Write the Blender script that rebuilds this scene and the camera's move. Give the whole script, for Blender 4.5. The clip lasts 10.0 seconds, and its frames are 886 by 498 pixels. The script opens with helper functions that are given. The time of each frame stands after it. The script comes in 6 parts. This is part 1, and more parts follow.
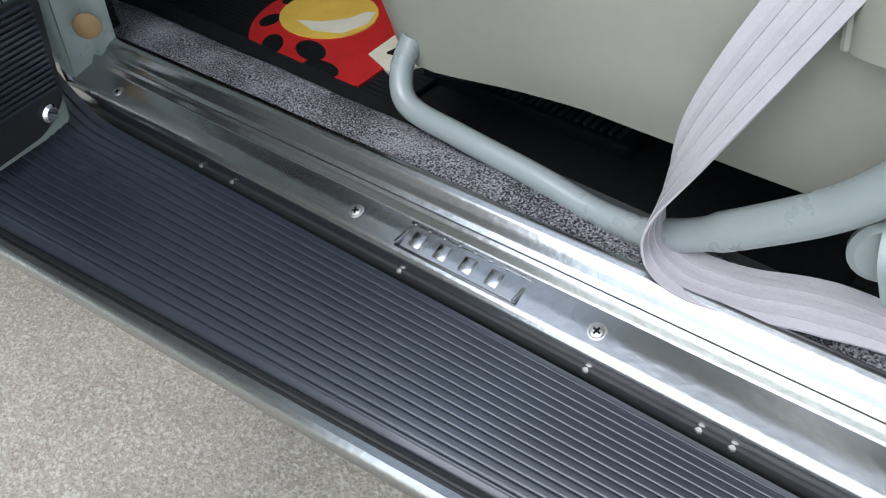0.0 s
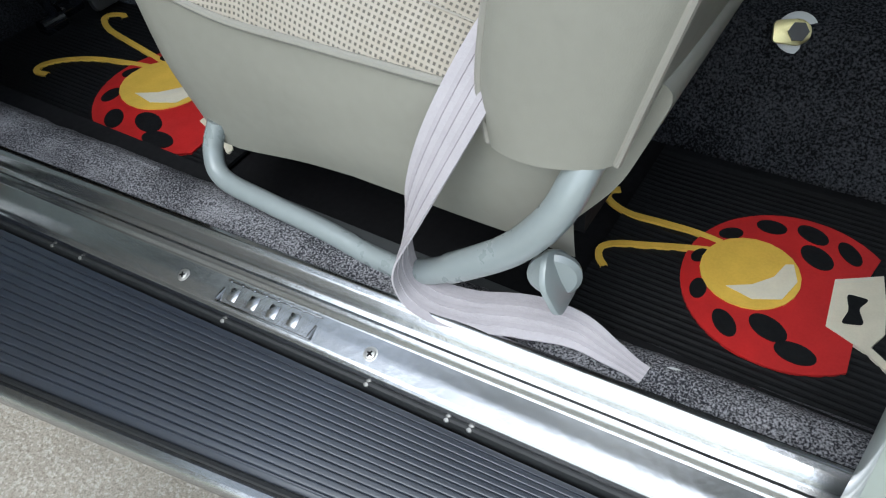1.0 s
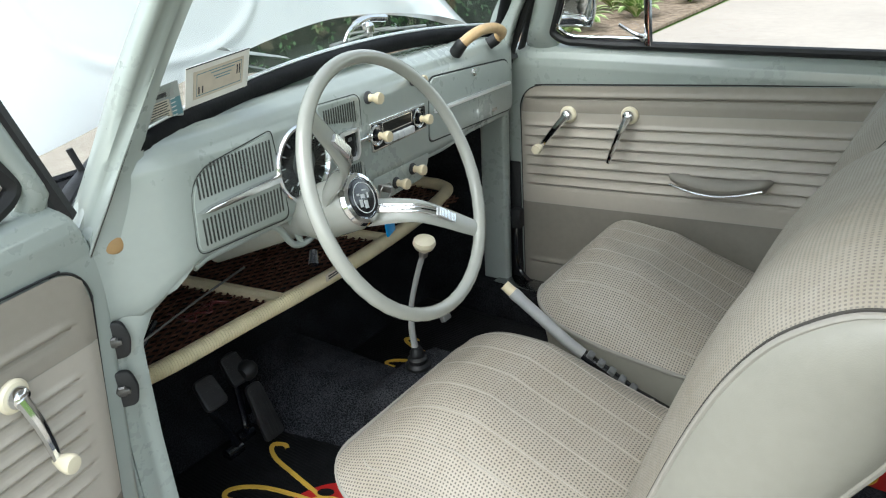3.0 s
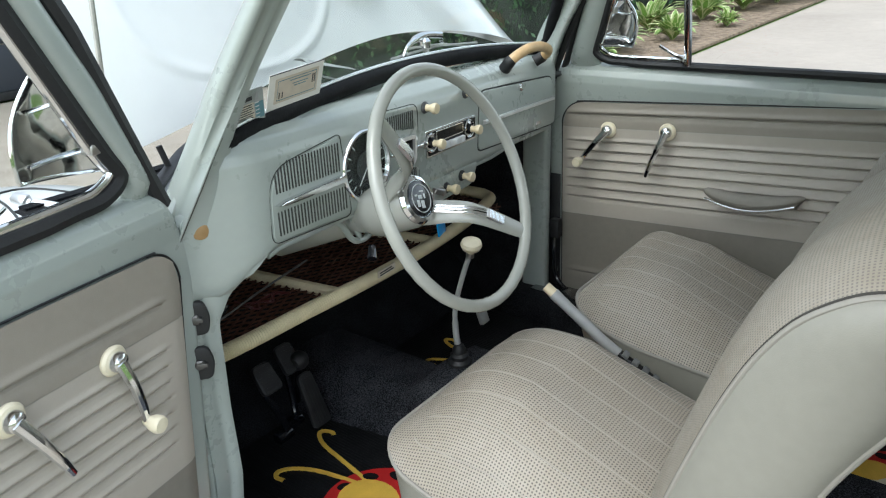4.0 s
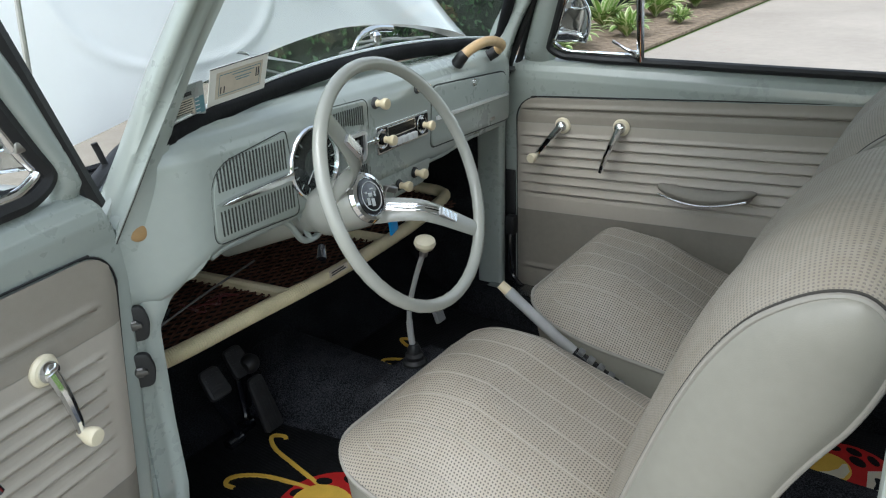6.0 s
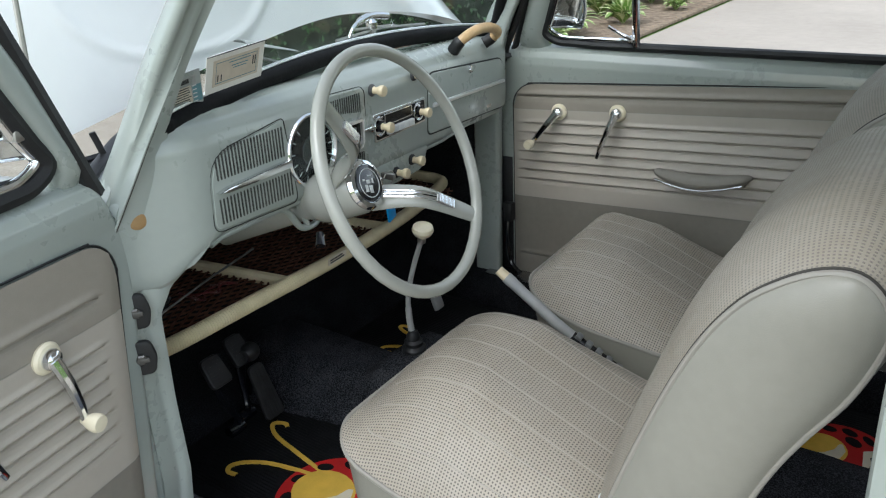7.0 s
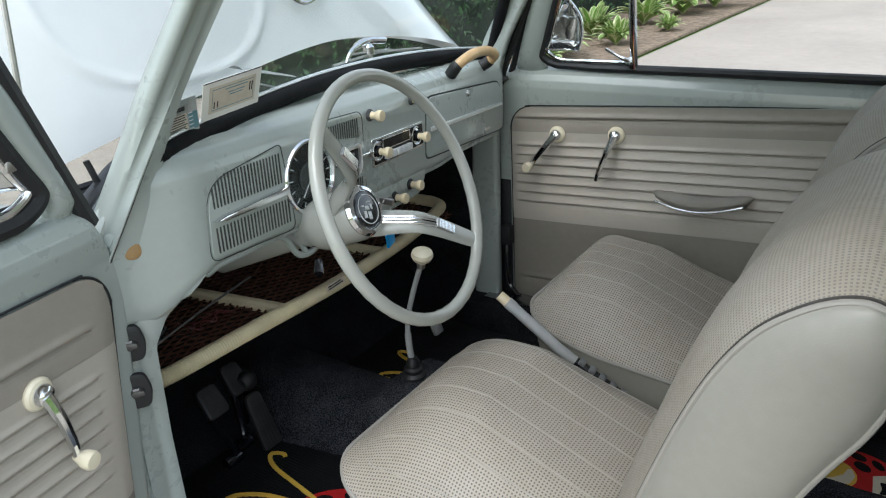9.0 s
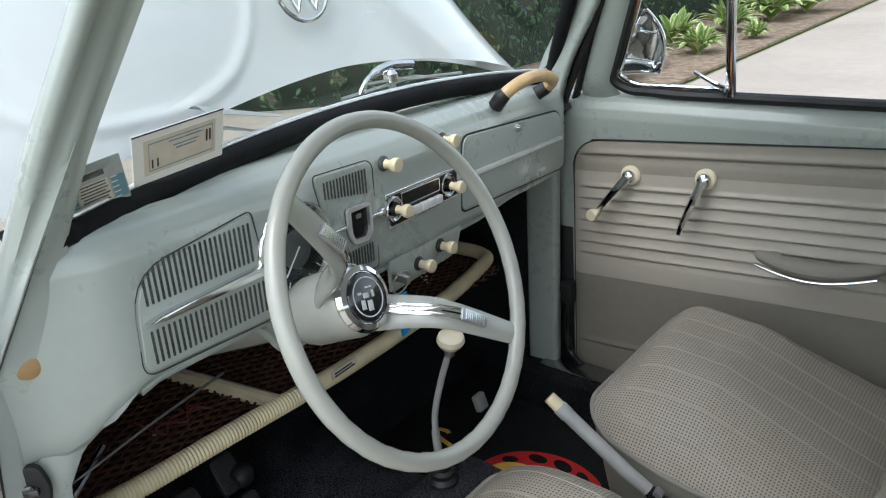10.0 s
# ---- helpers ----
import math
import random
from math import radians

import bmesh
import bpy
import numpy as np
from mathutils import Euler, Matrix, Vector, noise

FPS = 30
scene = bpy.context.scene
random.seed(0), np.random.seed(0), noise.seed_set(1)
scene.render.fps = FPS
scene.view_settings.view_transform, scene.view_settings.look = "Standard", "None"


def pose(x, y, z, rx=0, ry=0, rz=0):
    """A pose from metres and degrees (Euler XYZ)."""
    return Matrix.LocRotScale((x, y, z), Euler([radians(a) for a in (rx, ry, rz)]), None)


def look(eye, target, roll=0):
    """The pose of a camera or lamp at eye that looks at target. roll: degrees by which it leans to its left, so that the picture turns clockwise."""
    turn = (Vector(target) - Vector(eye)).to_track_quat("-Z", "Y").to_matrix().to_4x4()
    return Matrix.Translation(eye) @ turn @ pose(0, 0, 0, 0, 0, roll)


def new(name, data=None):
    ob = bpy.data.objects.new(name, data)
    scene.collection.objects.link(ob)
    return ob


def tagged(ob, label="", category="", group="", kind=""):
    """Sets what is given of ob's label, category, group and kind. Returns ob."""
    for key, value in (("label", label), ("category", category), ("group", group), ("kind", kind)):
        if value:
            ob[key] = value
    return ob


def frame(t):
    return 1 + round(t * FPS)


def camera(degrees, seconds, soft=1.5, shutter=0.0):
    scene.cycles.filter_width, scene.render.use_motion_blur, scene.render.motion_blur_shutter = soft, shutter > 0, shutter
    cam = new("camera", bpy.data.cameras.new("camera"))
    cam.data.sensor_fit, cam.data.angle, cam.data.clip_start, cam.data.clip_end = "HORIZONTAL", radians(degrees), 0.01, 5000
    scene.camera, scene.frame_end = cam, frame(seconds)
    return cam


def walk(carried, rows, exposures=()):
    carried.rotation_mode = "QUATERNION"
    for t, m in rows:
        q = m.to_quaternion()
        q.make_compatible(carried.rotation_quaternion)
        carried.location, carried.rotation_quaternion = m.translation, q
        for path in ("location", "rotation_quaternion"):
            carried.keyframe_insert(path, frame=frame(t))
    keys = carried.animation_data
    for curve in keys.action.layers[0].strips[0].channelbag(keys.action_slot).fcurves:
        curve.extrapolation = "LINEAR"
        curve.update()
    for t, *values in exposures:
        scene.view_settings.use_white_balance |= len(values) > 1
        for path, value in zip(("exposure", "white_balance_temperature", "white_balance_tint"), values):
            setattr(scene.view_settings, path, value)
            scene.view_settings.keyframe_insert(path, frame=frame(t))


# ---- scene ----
cam = camera(61.9, 10.0, soft=1.15)
PATH = [
    (0, (0.351, -0.802, 0.790), (-0.664, 0.214, -0.602), -5.7),
    (0.5, (0.437, -0.765, 0.837), (-0.491, 0.253, -0.613), -8.0),
    (1, (0.482, -0.779, 0.905), (-0.362, 0.329, -0.530), -7.3),
    (1.2, (0.485, -0.789, 0.958), (-0.338, 0.379, -0.442), -7.4),
    (1.4, (0.471, -0.802, 1.016), (-0.357, 0.461, -0.295), -7.4),
    (1.6, (0.461, -0.810, 1.080), (-0.378, 0.548, -0.126), -7.3),
    (1.8, (0.450, -0.806, 1.150), (-0.404, 0.619, 0.036), -7.1),
    (2, (0.435, -0.818, 1.210), (-0.442, 0.673, 0.206), -6.5),
    (2.2, (0.426, -0.832, 1.270), (-0.480, 0.702, 0.366), -6.1),
    (2.5, (0.424, -0.866, 1.332), (-0.509, 0.687, 0.483), -4.5),
    (3, (0.488, -0.932, 1.338), (-0.611, 0.517, 0.505), -4.5),
    (4.5, (0.516, -1.041, 1.354), (-0.654, 0.383, 0.577), -3.4),
    (5, (0.502, -1.031, 1.343), (-0.647, 0.401, 0.55), -3.1),
    (5.5, (0.501, -1.005, 1.342), (-0.611, 0.456, 0.549), -2.9),
    (6, (0.509, -0.999, 1.343), (-0.569, 0.483, 0.541), -2.8),
    (7.5, (0.513, -1.009, 1.336), (-0.549, 0.466, 0.5), -3.5),
    (8, (0.511, -1.005, 1.332), (-0.535, 0.482, 0.498), -3.5),
    (8.5, (0.507, -1.003, 1.333), (-0.548, 0.491, 0.525), -3.7),
    (9, (0.496, -0.994, 1.341), (-0.572, 0.508, 0.564), -3.7),
    (9.5, (0.455, -0.872, 1.335), (-0.693, 0.58, 0.578), -4.2),
    (10, (0.362, -0.707, 1.322), (-0.865, 0.687, 0.578), -4.9),
]
EXPOSURE = ((0, -0.12, 6150, 7), (0.5, -0.16, 6120, 6), (1, -0.10, 6170, 5), (1.5, -0.04, 6250, 3), (2, 0.34, 6350, 1), (2.5, 0.49, 6460, 4), (3, 0.25, 6480, 5), (3.6, 0.06, 6430, 6), (4.5, -0.13, 6320, 6), (6, -0.21, 6330, 7), (9, -0.18, 6340, 8), (10, -0.06, 6380, 9))
walk(cam, [(t, look(eye, target, roll)) for t, eye, target, roll in PATH], EXPOSURE)

# ---- world and light ----
world = bpy.data.worlds.new("sky")
scene.world = world
world.use_nodes = True
wn = world.node_tree.nodes
sky = wn.new("ShaderNodeTexSky")
sky.sky_type, sky.sun_disc = "NISHITA", False
sky.sun_elevation, sky.sun_rotation = radians(57), radians(184)
sky.air_density, sky.dust_density = 1.2, 1.5
haze = wn.new("ShaderNodeHueSaturation")  # overcast: the blue is mostly gone
haze.inputs["Saturation"].default_value = 0.45
world.node_tree.links.new(sky.outputs[0], haze.inputs["Color"])
world.node_tree.links.new(haze.outputs[0], wn["Background"].inputs[0])
wn["Background"].inputs[1].default_value = 0.42
sun = new("sun", bpy.data.lights.new("sun", "SUN"))
sun.data.energy, sun.data.angle, sun.data.color = 1.9, radians(60), (0.97, 0.985, 1.0)
sun.matrix_world = look((-0.2, -3.0, 5.0), (0, 0, 0.3))


# ---- materials ----
def material(name, color, rough=0.5, metal=0.0, var=0.0, scale=8.0, bump=0.0, bump_scale=200.0, coat=0.0, spec=0.5, sheen=0.0, second=None):
    """A plain surface with slow stains (var, scale per metre) and fine relief (bump, bump_scale)."""
    m = bpy.data.materials.new(name)
    m.use_nodes = True
    n, l = m.node_tree.nodes, m.node_tree.links
    b = n["Principled BSDF"]
    b.inputs["Roughness"].default_value, b.inputs["Metallic"].default_value = rough, metal
    b.inputs["Coat Weight"].default_value, b.inputs["Specular IOR Level"].default_value = coat, spec
    b.inputs["Coat Roughness"].default_value = 0.06
    b.inputs["Sheen Weight"].default_value = sheen
    b.inputs["Base Color"].default_value = (*color, 1)
    co = n.new("ShaderNodeTexCoord")
    if var:
        big = n.new("ShaderNodeTexNoise")
        big.inputs["Scale"].default_value, big.inputs["Detail"].default_value = scale, 6
        l.new(co.outputs["Object"], big.inputs["Vector"])
        fine = n.new("ShaderNodeTexNoise")
        fine.inputs["Scale"].default_value, fine.inputs["Detail"].default_value = scale * 14, 4
        l.new(co.outputs["Object"], fine.inputs["Vector"])
        add = n.new("ShaderNodeMath")
        add.operation = "MULTIPLY_ADD"
        l.new(fine.outputs[0], add.inputs[0])
        add.inputs[1].default_value = 0.45
        l.new(big.outputs[0], add.inputs[2])
        ramp = n.new("ShaderNodeMapRange")
        ramp.inputs[1].default_value, ramp.inputs[2].default_value = 0.45, 1.0
        l.new(add.outputs[0], ramp.inputs[0])
        mix = n.new("ShaderNodeMix")
        mix.data_type = "RGBA"
        l.new(ramp.outputs[0], mix.inputs[0])
        dark = second or tuple(c * (1 - var) for c in color)
        mix.inputs[6].default_value, mix.inputs[7].default_value = (*dark, 1), (*(min(1, c * (1 + 0.4 * var)) for c in color), 1)
        l.new(mix.outputs[2], b.inputs["Base Color"])
        rr = n.new("ShaderNodeMapRange")
        rr.inputs[3].default_value, rr.inputs[4].default_value = min(1, rough * 1.25), rough * 0.85
        l.new(ramp.outputs[0], rr.inputs[0])
        l.new(rr.outputs[0], b.inputs["Roughness"])
    if bump:
        t = n.new("ShaderNodeTexNoise")
        t.inputs["Scale"].default_value, t.inputs["Detail"].default_value = bump_scale, 3
        l.new(co.outputs["Object"], t.inputs["Vector"])
        bp = n.new("ShaderNodeBump")
        bp.inputs["Strength"].default_value, bp.inputs["Distance"].default_value = bump, 1.0 / bump_scale
        l.new(t.outputs[0], bp.inputs["Height"])
        l.new(bp.outputs[0], b.inputs["Normal"])
    return m


def weave(name, color, hole, pitch=0.0052):
    """Basket-weave vinyl: rows of small dark holes between raised threads."""
    m = material(name, color, rough=0.55, var=0.16, scale=7, second=(color[0] * 0.86, color[1] * 0.82, color[2] * 0.75))
    n, l = m.node_tree.nodes, m.node_tree.links
    b = n["Principled BSDF"]
    uv = n.new("ShaderNodeUVMap")
    sep = n.new("ShaderNodeSeparateXYZ")
    l.new(uv.outputs[0], sep.inputs[0])
    waves = []
    for i in (0, 1):
        k = n.new("ShaderNodeMath")
        k.operation = "MULTIPLY"
        k.inputs[1].default_value = 2 * math.pi / pitch
        l.new(sep.outputs[i], k.inputs[0])
        s = n.new("ShaderNodeMath")
        s.operation = "SINE"
        l.new(k.outputs[0], s.inputs[0])
        waves.append(s)
    low = n.new("ShaderNodeMath")
    low.operation = "MINIMUM"
    l.new(waves[0].outputs[0], low.inputs[0])
    l.new(waves[1].outputs[0], low.inputs[1])
    r = n.new("ShaderNodeMapRange")
    r.inputs[1].default_value, r.inputs[2].default_value = -0.32, 0.55
    l.new(low.outputs[0], r.inputs[0])
    old = b.inputs["Base Color"].links[0].from_socket
    mix = n.new("ShaderNodeMix")
    mix.data_type = "RGBA"
    l.new(r.outputs[0], mix.inputs[0])
    l.new(old, mix.inputs[6])
    mix.inputs[7].default_value = (*hole, 1)
    l.new(mix.outputs[2], b.inputs["Base Color"])
    inv = n.new("ShaderNodeMath")
    inv.operation = "SUBTRACT"
    inv.inputs[0].default_value = 1.0
    l.new(r.outputs[0], inv.inputs[1])
    bp = n.new("ShaderNodeBump")
    bp.inputs["Strength"].default_value, bp.inputs["Distance"].default_value = 0.5, 0.0012
    l.new(inv.outputs[0], bp.inputs["Height"])
    l.new(bp.outputs[0], b.inputs["Normal"])
    return m


def glass(name, tint, gloss=0.7):
    m = bpy.data.materials.new(name)
    m.use_nodes = True
    n, l = m.node_tree.nodes, m.node_tree.links
    n.remove(n["Principled BSDF"])
    tr = n.new("ShaderNodeBsdfTransparent")
    tr.inputs[0].default_value = (*tint, 1)
    gl = n.new("ShaderNodeBsdfGlossy")
    gl.inputs["Roughness"].default_value = 0.02
    fr = n.new("ShaderNodeFresnel")
    k = n.new("ShaderNodeMath")
    k.operation = "MULTIPLY"
    k.inputs[1].default_value = gloss
    l.new(fr.outputs[0], k.inputs[0])
    mx = n.new("ShaderNodeMixShader")
    l.new(k.outputs[0], mx.inputs[0])
    l.new(tr.outputs[0], mx.inputs[1])
    l.new(gl.outputs[0], mx.inputs[2])
    l.new(mx.outputs[0], n["Material Output"].inputs[0])
    return m


def speckle(name, dark, light, scale):
    """Carpet pile: fine dark and pale tufts over slow wear."""
    m = material(name, light, rough=0.95, bump=1.0, bump_scale=scale, spec=0.1)
    n, l = m.node_tree.nodes, m.node_tree.links
    b = n["Principled BSDF"]
    co = n.new("ShaderNodeTexCoord")
    tuft, wear = n.new("ShaderNodeTexNoise"), n.new("ShaderNodeTexNoise")
    tuft.inputs["Scale"].default_value, tuft.inputs["Detail"].default_value = scale, 2
    wear.inputs["Scale"].default_value, wear.inputs["Detail"].default_value = 16, 5
    for t in (tuft, wear):
        l.new(co.outputs["Object"], t.inputs["Vector"])
    add = n.new("ShaderNodeMath")
    add.operation = "MULTIPLY_ADD"
    l.new(wear.outputs[0], add.inputs[0])
    add.inputs[1].default_value = 0.35
    l.new(tuft.outputs[0], add.inputs[2])
    r = n.new("ShaderNodeMapRange")
    r.inputs[1].default_value, r.inputs[2].default_value = 0.56, 0.86
    l.new(add.outputs[0], r.inputs[0])
    mix = n.new("ShaderNodeMix")
    mix.data_type = "RGBA"
    l.new(r.outputs[0], mix.inputs[0])
    mix.inputs[6].default_value, mix.inputs[7].default_value = (*dark, 1), (*light, 1)
    l.new(mix.outputs[2], b.inputs["Base Color"])
    return m


PAINT = material("sage_paint", (0.315, 0.355, 0.325), rough=0.28, var=0.07, scale=5, coat=0.6, bump=0.02, bump_scale=500)
PAINT_F = material("frame_paint", (0.230, 0.257, 0.257), rough=0.28, var=0.08, scale=9, coat=0.4, bump=0.02, bump_scale=500)
WHITE = material("white_paint", (0.87, 0.90, 0.895), rough=0.2, var=0.03, scale=3, coat=0.6)
VINYL = material("beige_vinyl", (0.246, 0.239, 0.203), rough=0.40, var=0.1, scale=6, bump=0.16, bump_scale=900)
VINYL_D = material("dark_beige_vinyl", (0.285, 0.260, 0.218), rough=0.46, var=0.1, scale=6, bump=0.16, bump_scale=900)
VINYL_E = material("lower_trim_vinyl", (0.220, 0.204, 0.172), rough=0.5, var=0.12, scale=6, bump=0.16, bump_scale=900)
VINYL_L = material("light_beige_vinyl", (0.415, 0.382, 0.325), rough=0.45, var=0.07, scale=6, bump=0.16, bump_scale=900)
# near-black for thin lines that stand in for the shadow along seams
SEAM_SHADE = material("seam_shadow_dark", (0.045, 0.042, 0.036), rough=0.8, var=0.1, scale=40)
PIPE = material("piping_vinyl", (0.255, 0.243, 0.212), rough=0.4, var=0.06, scale=20)
WEAVE = weave("basket_weave_vinyl", (0.335, 0.307, 0.262), (0.105, 0.094, 0.077), 0.0047)
WEAVE_B = weave("fine_weave_vinyl", (0.315, 0.291, 0.248), (0.185, 0.170, 0.143), 0.0034)
SEAM = material("woven_seam", (0.365, 0.340, 0.293), rough=0.55, var=0.1, scale=30)
# pedal rubber lighter than the other black rubber: footwell light put into its colour
PEDAL = material("lightened_pedal_rubber", (0.018, 0.018, 0.019), rough=0.55, var=0.3, scale=30)
RUBBER = material("black_rubber", (0.012, 0.013, 0.014), rough=0.5, var=0.35, scale=14, bump=0.1, bump_scale=400)
MATRUB = material("mat_rubber", (0.0065, 0.007, 0.008), rough=0.6, var=0.4, scale=12, bump=0.15, bump_scale=300, spec=0.2)
BOARD = material("running_board_rubber", (0.018, 0.023, 0.034), rough=0.36, var=0.3, scale=9, bump=0.05, bump_scale=300, coat=0.30, spec=0.7)
CARPET = speckle("grey_carpet", (0.024, 0.024, 0.029), (0.30, 0.296, 0.312), 620)
CARPET_T = speckle("slate_carpet", (0.006, 0.0065, 0.008), (0.062, 0.065, 0.074), 420)
CARPET_B = speckle("black_carpet", (0.005, 0.0055, 0.0065), (0.026, 0.028, 0.032), 420)
DARK = material("dark_underside", (0.006, 0.006, 0.007), rough=0.8, var=0.3, scale=10, spec=0.2)
CHROME = material("chrome", (0.78, 0.79, 0.80), rough=0.09, metal=1.0, var=0.08, scale=16)
ALU = material("polished_aluminium", (0.40, 0.405, 0.415), rough=0.22, metal=1.0, var=0.12, scale=18, bump=0.03, bump_scale=120)
LEVER = material("grey_lever_paint", (0.36, 0.37, 0.36), rough=0.4, var=0.15, scale=30, coat=0.2)
PLATE = material("worn_black_steel", (0.16, 0.16, 0.155), rough=0.45, metal=1.0, var=0.4, scale=60)
STEEL = material("dull_steel", (0.45, 0.44, 0.42), rough=0.35, metal=1.0, var=0.2, scale=40)
IVORY = material("ivory_plastic", (0.70, 0.60, 0.40), rough=0.3, var=0.1, scale=60, coat=0.3)
IVORY_L = material("pale_ivory_plastic", (0.72, 0.66, 0.49), rough=0.3, var=0.08, scale=60, coat=0.3)
BAMBOO = material("cream_shelf_rim", (0.66, 0.57, 0.37), rough=0.45, var=0.18, scale=30)
BROWN = material("brown_lattice", (0.082, 0.036, 0.022), rough=0.7, var=0.5, scale=40, spec=0.2)
WOOD = material("tan_handle", (0.62, 0.42, 0.21), rough=0.35, var=0.25, scale=30, coat=0.4)
WHEELM = material("steering_wheel_plastic", (0.345, 0.355, 0.32), rough=0.22, var=0.05, scale=6, coat=0.4)
WEB = material("belt_webbing", (0.385, 0.358, 0.375), rough=0.7, var=0.12, scale=25, bump=0.3, bump_scale=700)
WEB_D = material("belt_webbing_stripe", (0.345, 0.32, 0.335), rough=0.7, var=0.12, scale=25)
RED = material("red_mat_print", (0.47, 0.012, 0.012), rough=0.55, var=0.15, scale=30)
YELLOW = material("yellow_mat_print", (0.72, 0.46, 0.07), rough=0.55, var=0.15, scale=30)
CREAM = material("cream_mat_print", (0.68, 0.63, 0.50), rough=0.55, var=0.12, scale=40)
BLACK = material("black_gloss", (0.006, 0.007, 0.010), rough=0.15, coat=0.5, var=0.1, scale=30)
SLOT = speckle("perforated_slot", (0.012, 0.013, 0.012), (0.15, 0.16, 0.15), 1100)
DIAL_G = material("dial_grey", (0.16, 0.165, 0.165), rough=0.4, var=0.15, scale=40)
SATIN = material("satin_chrome", (0.62, 0.63, 0.64), rough=0.42, metal=1.0, var=0.15, scale=30)
BRIGHT = material("brushed_bright_metal", (0.66, 0.67, 0.68), rough=0.09, metal=1.0, var=0.2, scale=14, bump=0.07, bump_scale=9)
DIAL = material("dial_face", (0.055, 0.058, 0.06), rough=0.4, var=0.15, scale=40)
PALE = material("pale_marks", (0.62, 0.64, 0.64), rough=0.4, var=0.05, scale=40)
# for flat lines round the panels; the gap's shadow is in this colour
GAP = material("shadowed_panel_gap", (0.030, 0.034, 0.032), rough=0.7, var=0.2, scale=60)
FACE = material("radio_black", (0.004, 0.0045, 0.006), rough=0.22, var=0.2, scale=60, spec=0.35)
BEAD = material("bright_bead_metal", (0.92, 0.93, 0.93), rough=0.42, metal=1.0, var=0.06, scale=30)
PLUG = material("tan_plug", (0.32, 0.20, 0.085), rough=0.45, var=0.15, scale=60)
BLUE = material("blue_tag", (0.0, 0.25, 0.62), rough=0.35, var=0.05, scale=30)
PAPER = material("paper", (0.78, 0.77, 0.72), rough=0.7, var=0.05, scale=30)
PAPER_T = material("tan_paper", (0.62, 0.55, 0.45), rough=0.7, var=0.12, scale=60)
GREYP = material("grey_paper", (0.36, 0.39, 0.38), rough=0.5, var=0.15, scale=40)
TEAL = material("teal_print", (0.13, 0.27, 0.31), rough=0.6, var=0.15, scale=80)
INK = material("ink", (0.03, 0.03, 0.035), rough=0.6, var=0.05, scale=40)
ZINC = material("yellow_zinc", (0.62, 0.56, 0.30), rough=0.3, metal=1.0, var=0.2, scale=60)
WIRE = material("red_wire", (0.07, 0.008, 0.010), rough=0.45, var=0.1, scale=40)
WINDSCREEN = glass("windscreen_glass", (0.93, 0.96, 0.95), 0.09)
PANE = glass("side_glass", (0.96, 0.98, 0.97), 0.25)
CONCRETE = material("driveway_concrete", (0.375, 0.338, 0.280), rough=0.9, var=0.26, scale=5.0, bump=0.4, bump_scale=160, spec=0.2)
CONC_L = material("pale_concrete", (0.45, 0.395, 0.345), rough=0.9, var=0.16, scale=0.7, bump=0.3, bump_scale=60, spec=0.2)
MULCH = material("mulch", (0.34, 0.262, 0.195), rough=0.95, var=0.6, scale=14, bump=1.0, bump_scale=30, spec=0.1)
GRASS = material("lawn", (0.10, 0.17, 0.035), rough=0.9, var=0.5, scale=9, bump=1.0, bump_scale=40, spec=0.1)
LEAF = material("hosta_leaf", (0.19, 0.33, 0.065), rough=0.5, var=0.35, scale=12)
LEAF_E = material("hosta_leaf_edge", (0.58, 0.62, 0.34), rough=0.5, var=0.2, scale=12)
HEDGE = material("hedge_leaf", (0.035, 0.095, 0.030), rough=0.7, var=0.5, scale=5)
# near-black green: the shade between the leaves, put into the core's colour
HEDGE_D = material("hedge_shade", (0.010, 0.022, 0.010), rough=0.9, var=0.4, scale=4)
SLATE = material("slate_blue_door", (0.035, 0.042, 0.055), rough=0.5, var=0.15, scale=2)


def grain_ground(m):
    """Pale and dark stone grains in the washed concrete."""
    n, l = m.node_tree.nodes, m.node_tree.links
    b = n["Principled BSDF"]
    co = n.new("ShaderNodeTexCoord")
    old = b.inputs["Base Color"].links[0].from_socket
    for size, lo, hi, col in ((420, 0.0, 0.25, (0.16, 0.135, 0.105)), (260, 0.0, 0.25, (0.56, 0.53, 0.47)), (900, 0.0, 0.3, (0.22, 0.19, 0.15))):
        v = n.new("ShaderNodeTexVoronoi")
        v.inputs["Scale"].default_value = size
        l.new(co.outputs["Object"], v.inputs["Vector"])
        c = n.new("ShaderNodeSeparateColor")
        l.new(v.outputs["Color"], c.inputs[0])
        less = n.new("ShaderNodeMath")
        less.operation = "LESS_THAN"
        less.inputs[1].default_value = hi
        l.new(c.outputs[0], less.inputs[0])
        half = n.new("ShaderNodeMath")
        half.operation = "MULTIPLY"
        half.inputs[1].default_value = 0.45
        l.new(less.outputs[0], half.inputs[0])
        mix = n.new("ShaderNodeMix")
        mix.data_type = "RGBA"
        l.new(half.outputs[0], mix.inputs[0])
        l.new(old, mix.inputs[6])
        mix.inputs[7].default_value = (*col, 1)
        old = mix.outputs[2]
    l.new(old, b.inputs["Base Color"])


grain_ground(CONCRETE)


# ---- mesh helpers ----
def thing(name, m=None, label="", category="", group="", kind=""):
    ob = new(name)
    ob.empty_display_size = 0.05
    ob.matrix_basis = m if m is not None else Matrix()
    return tagged(ob, label, category, group, kind)


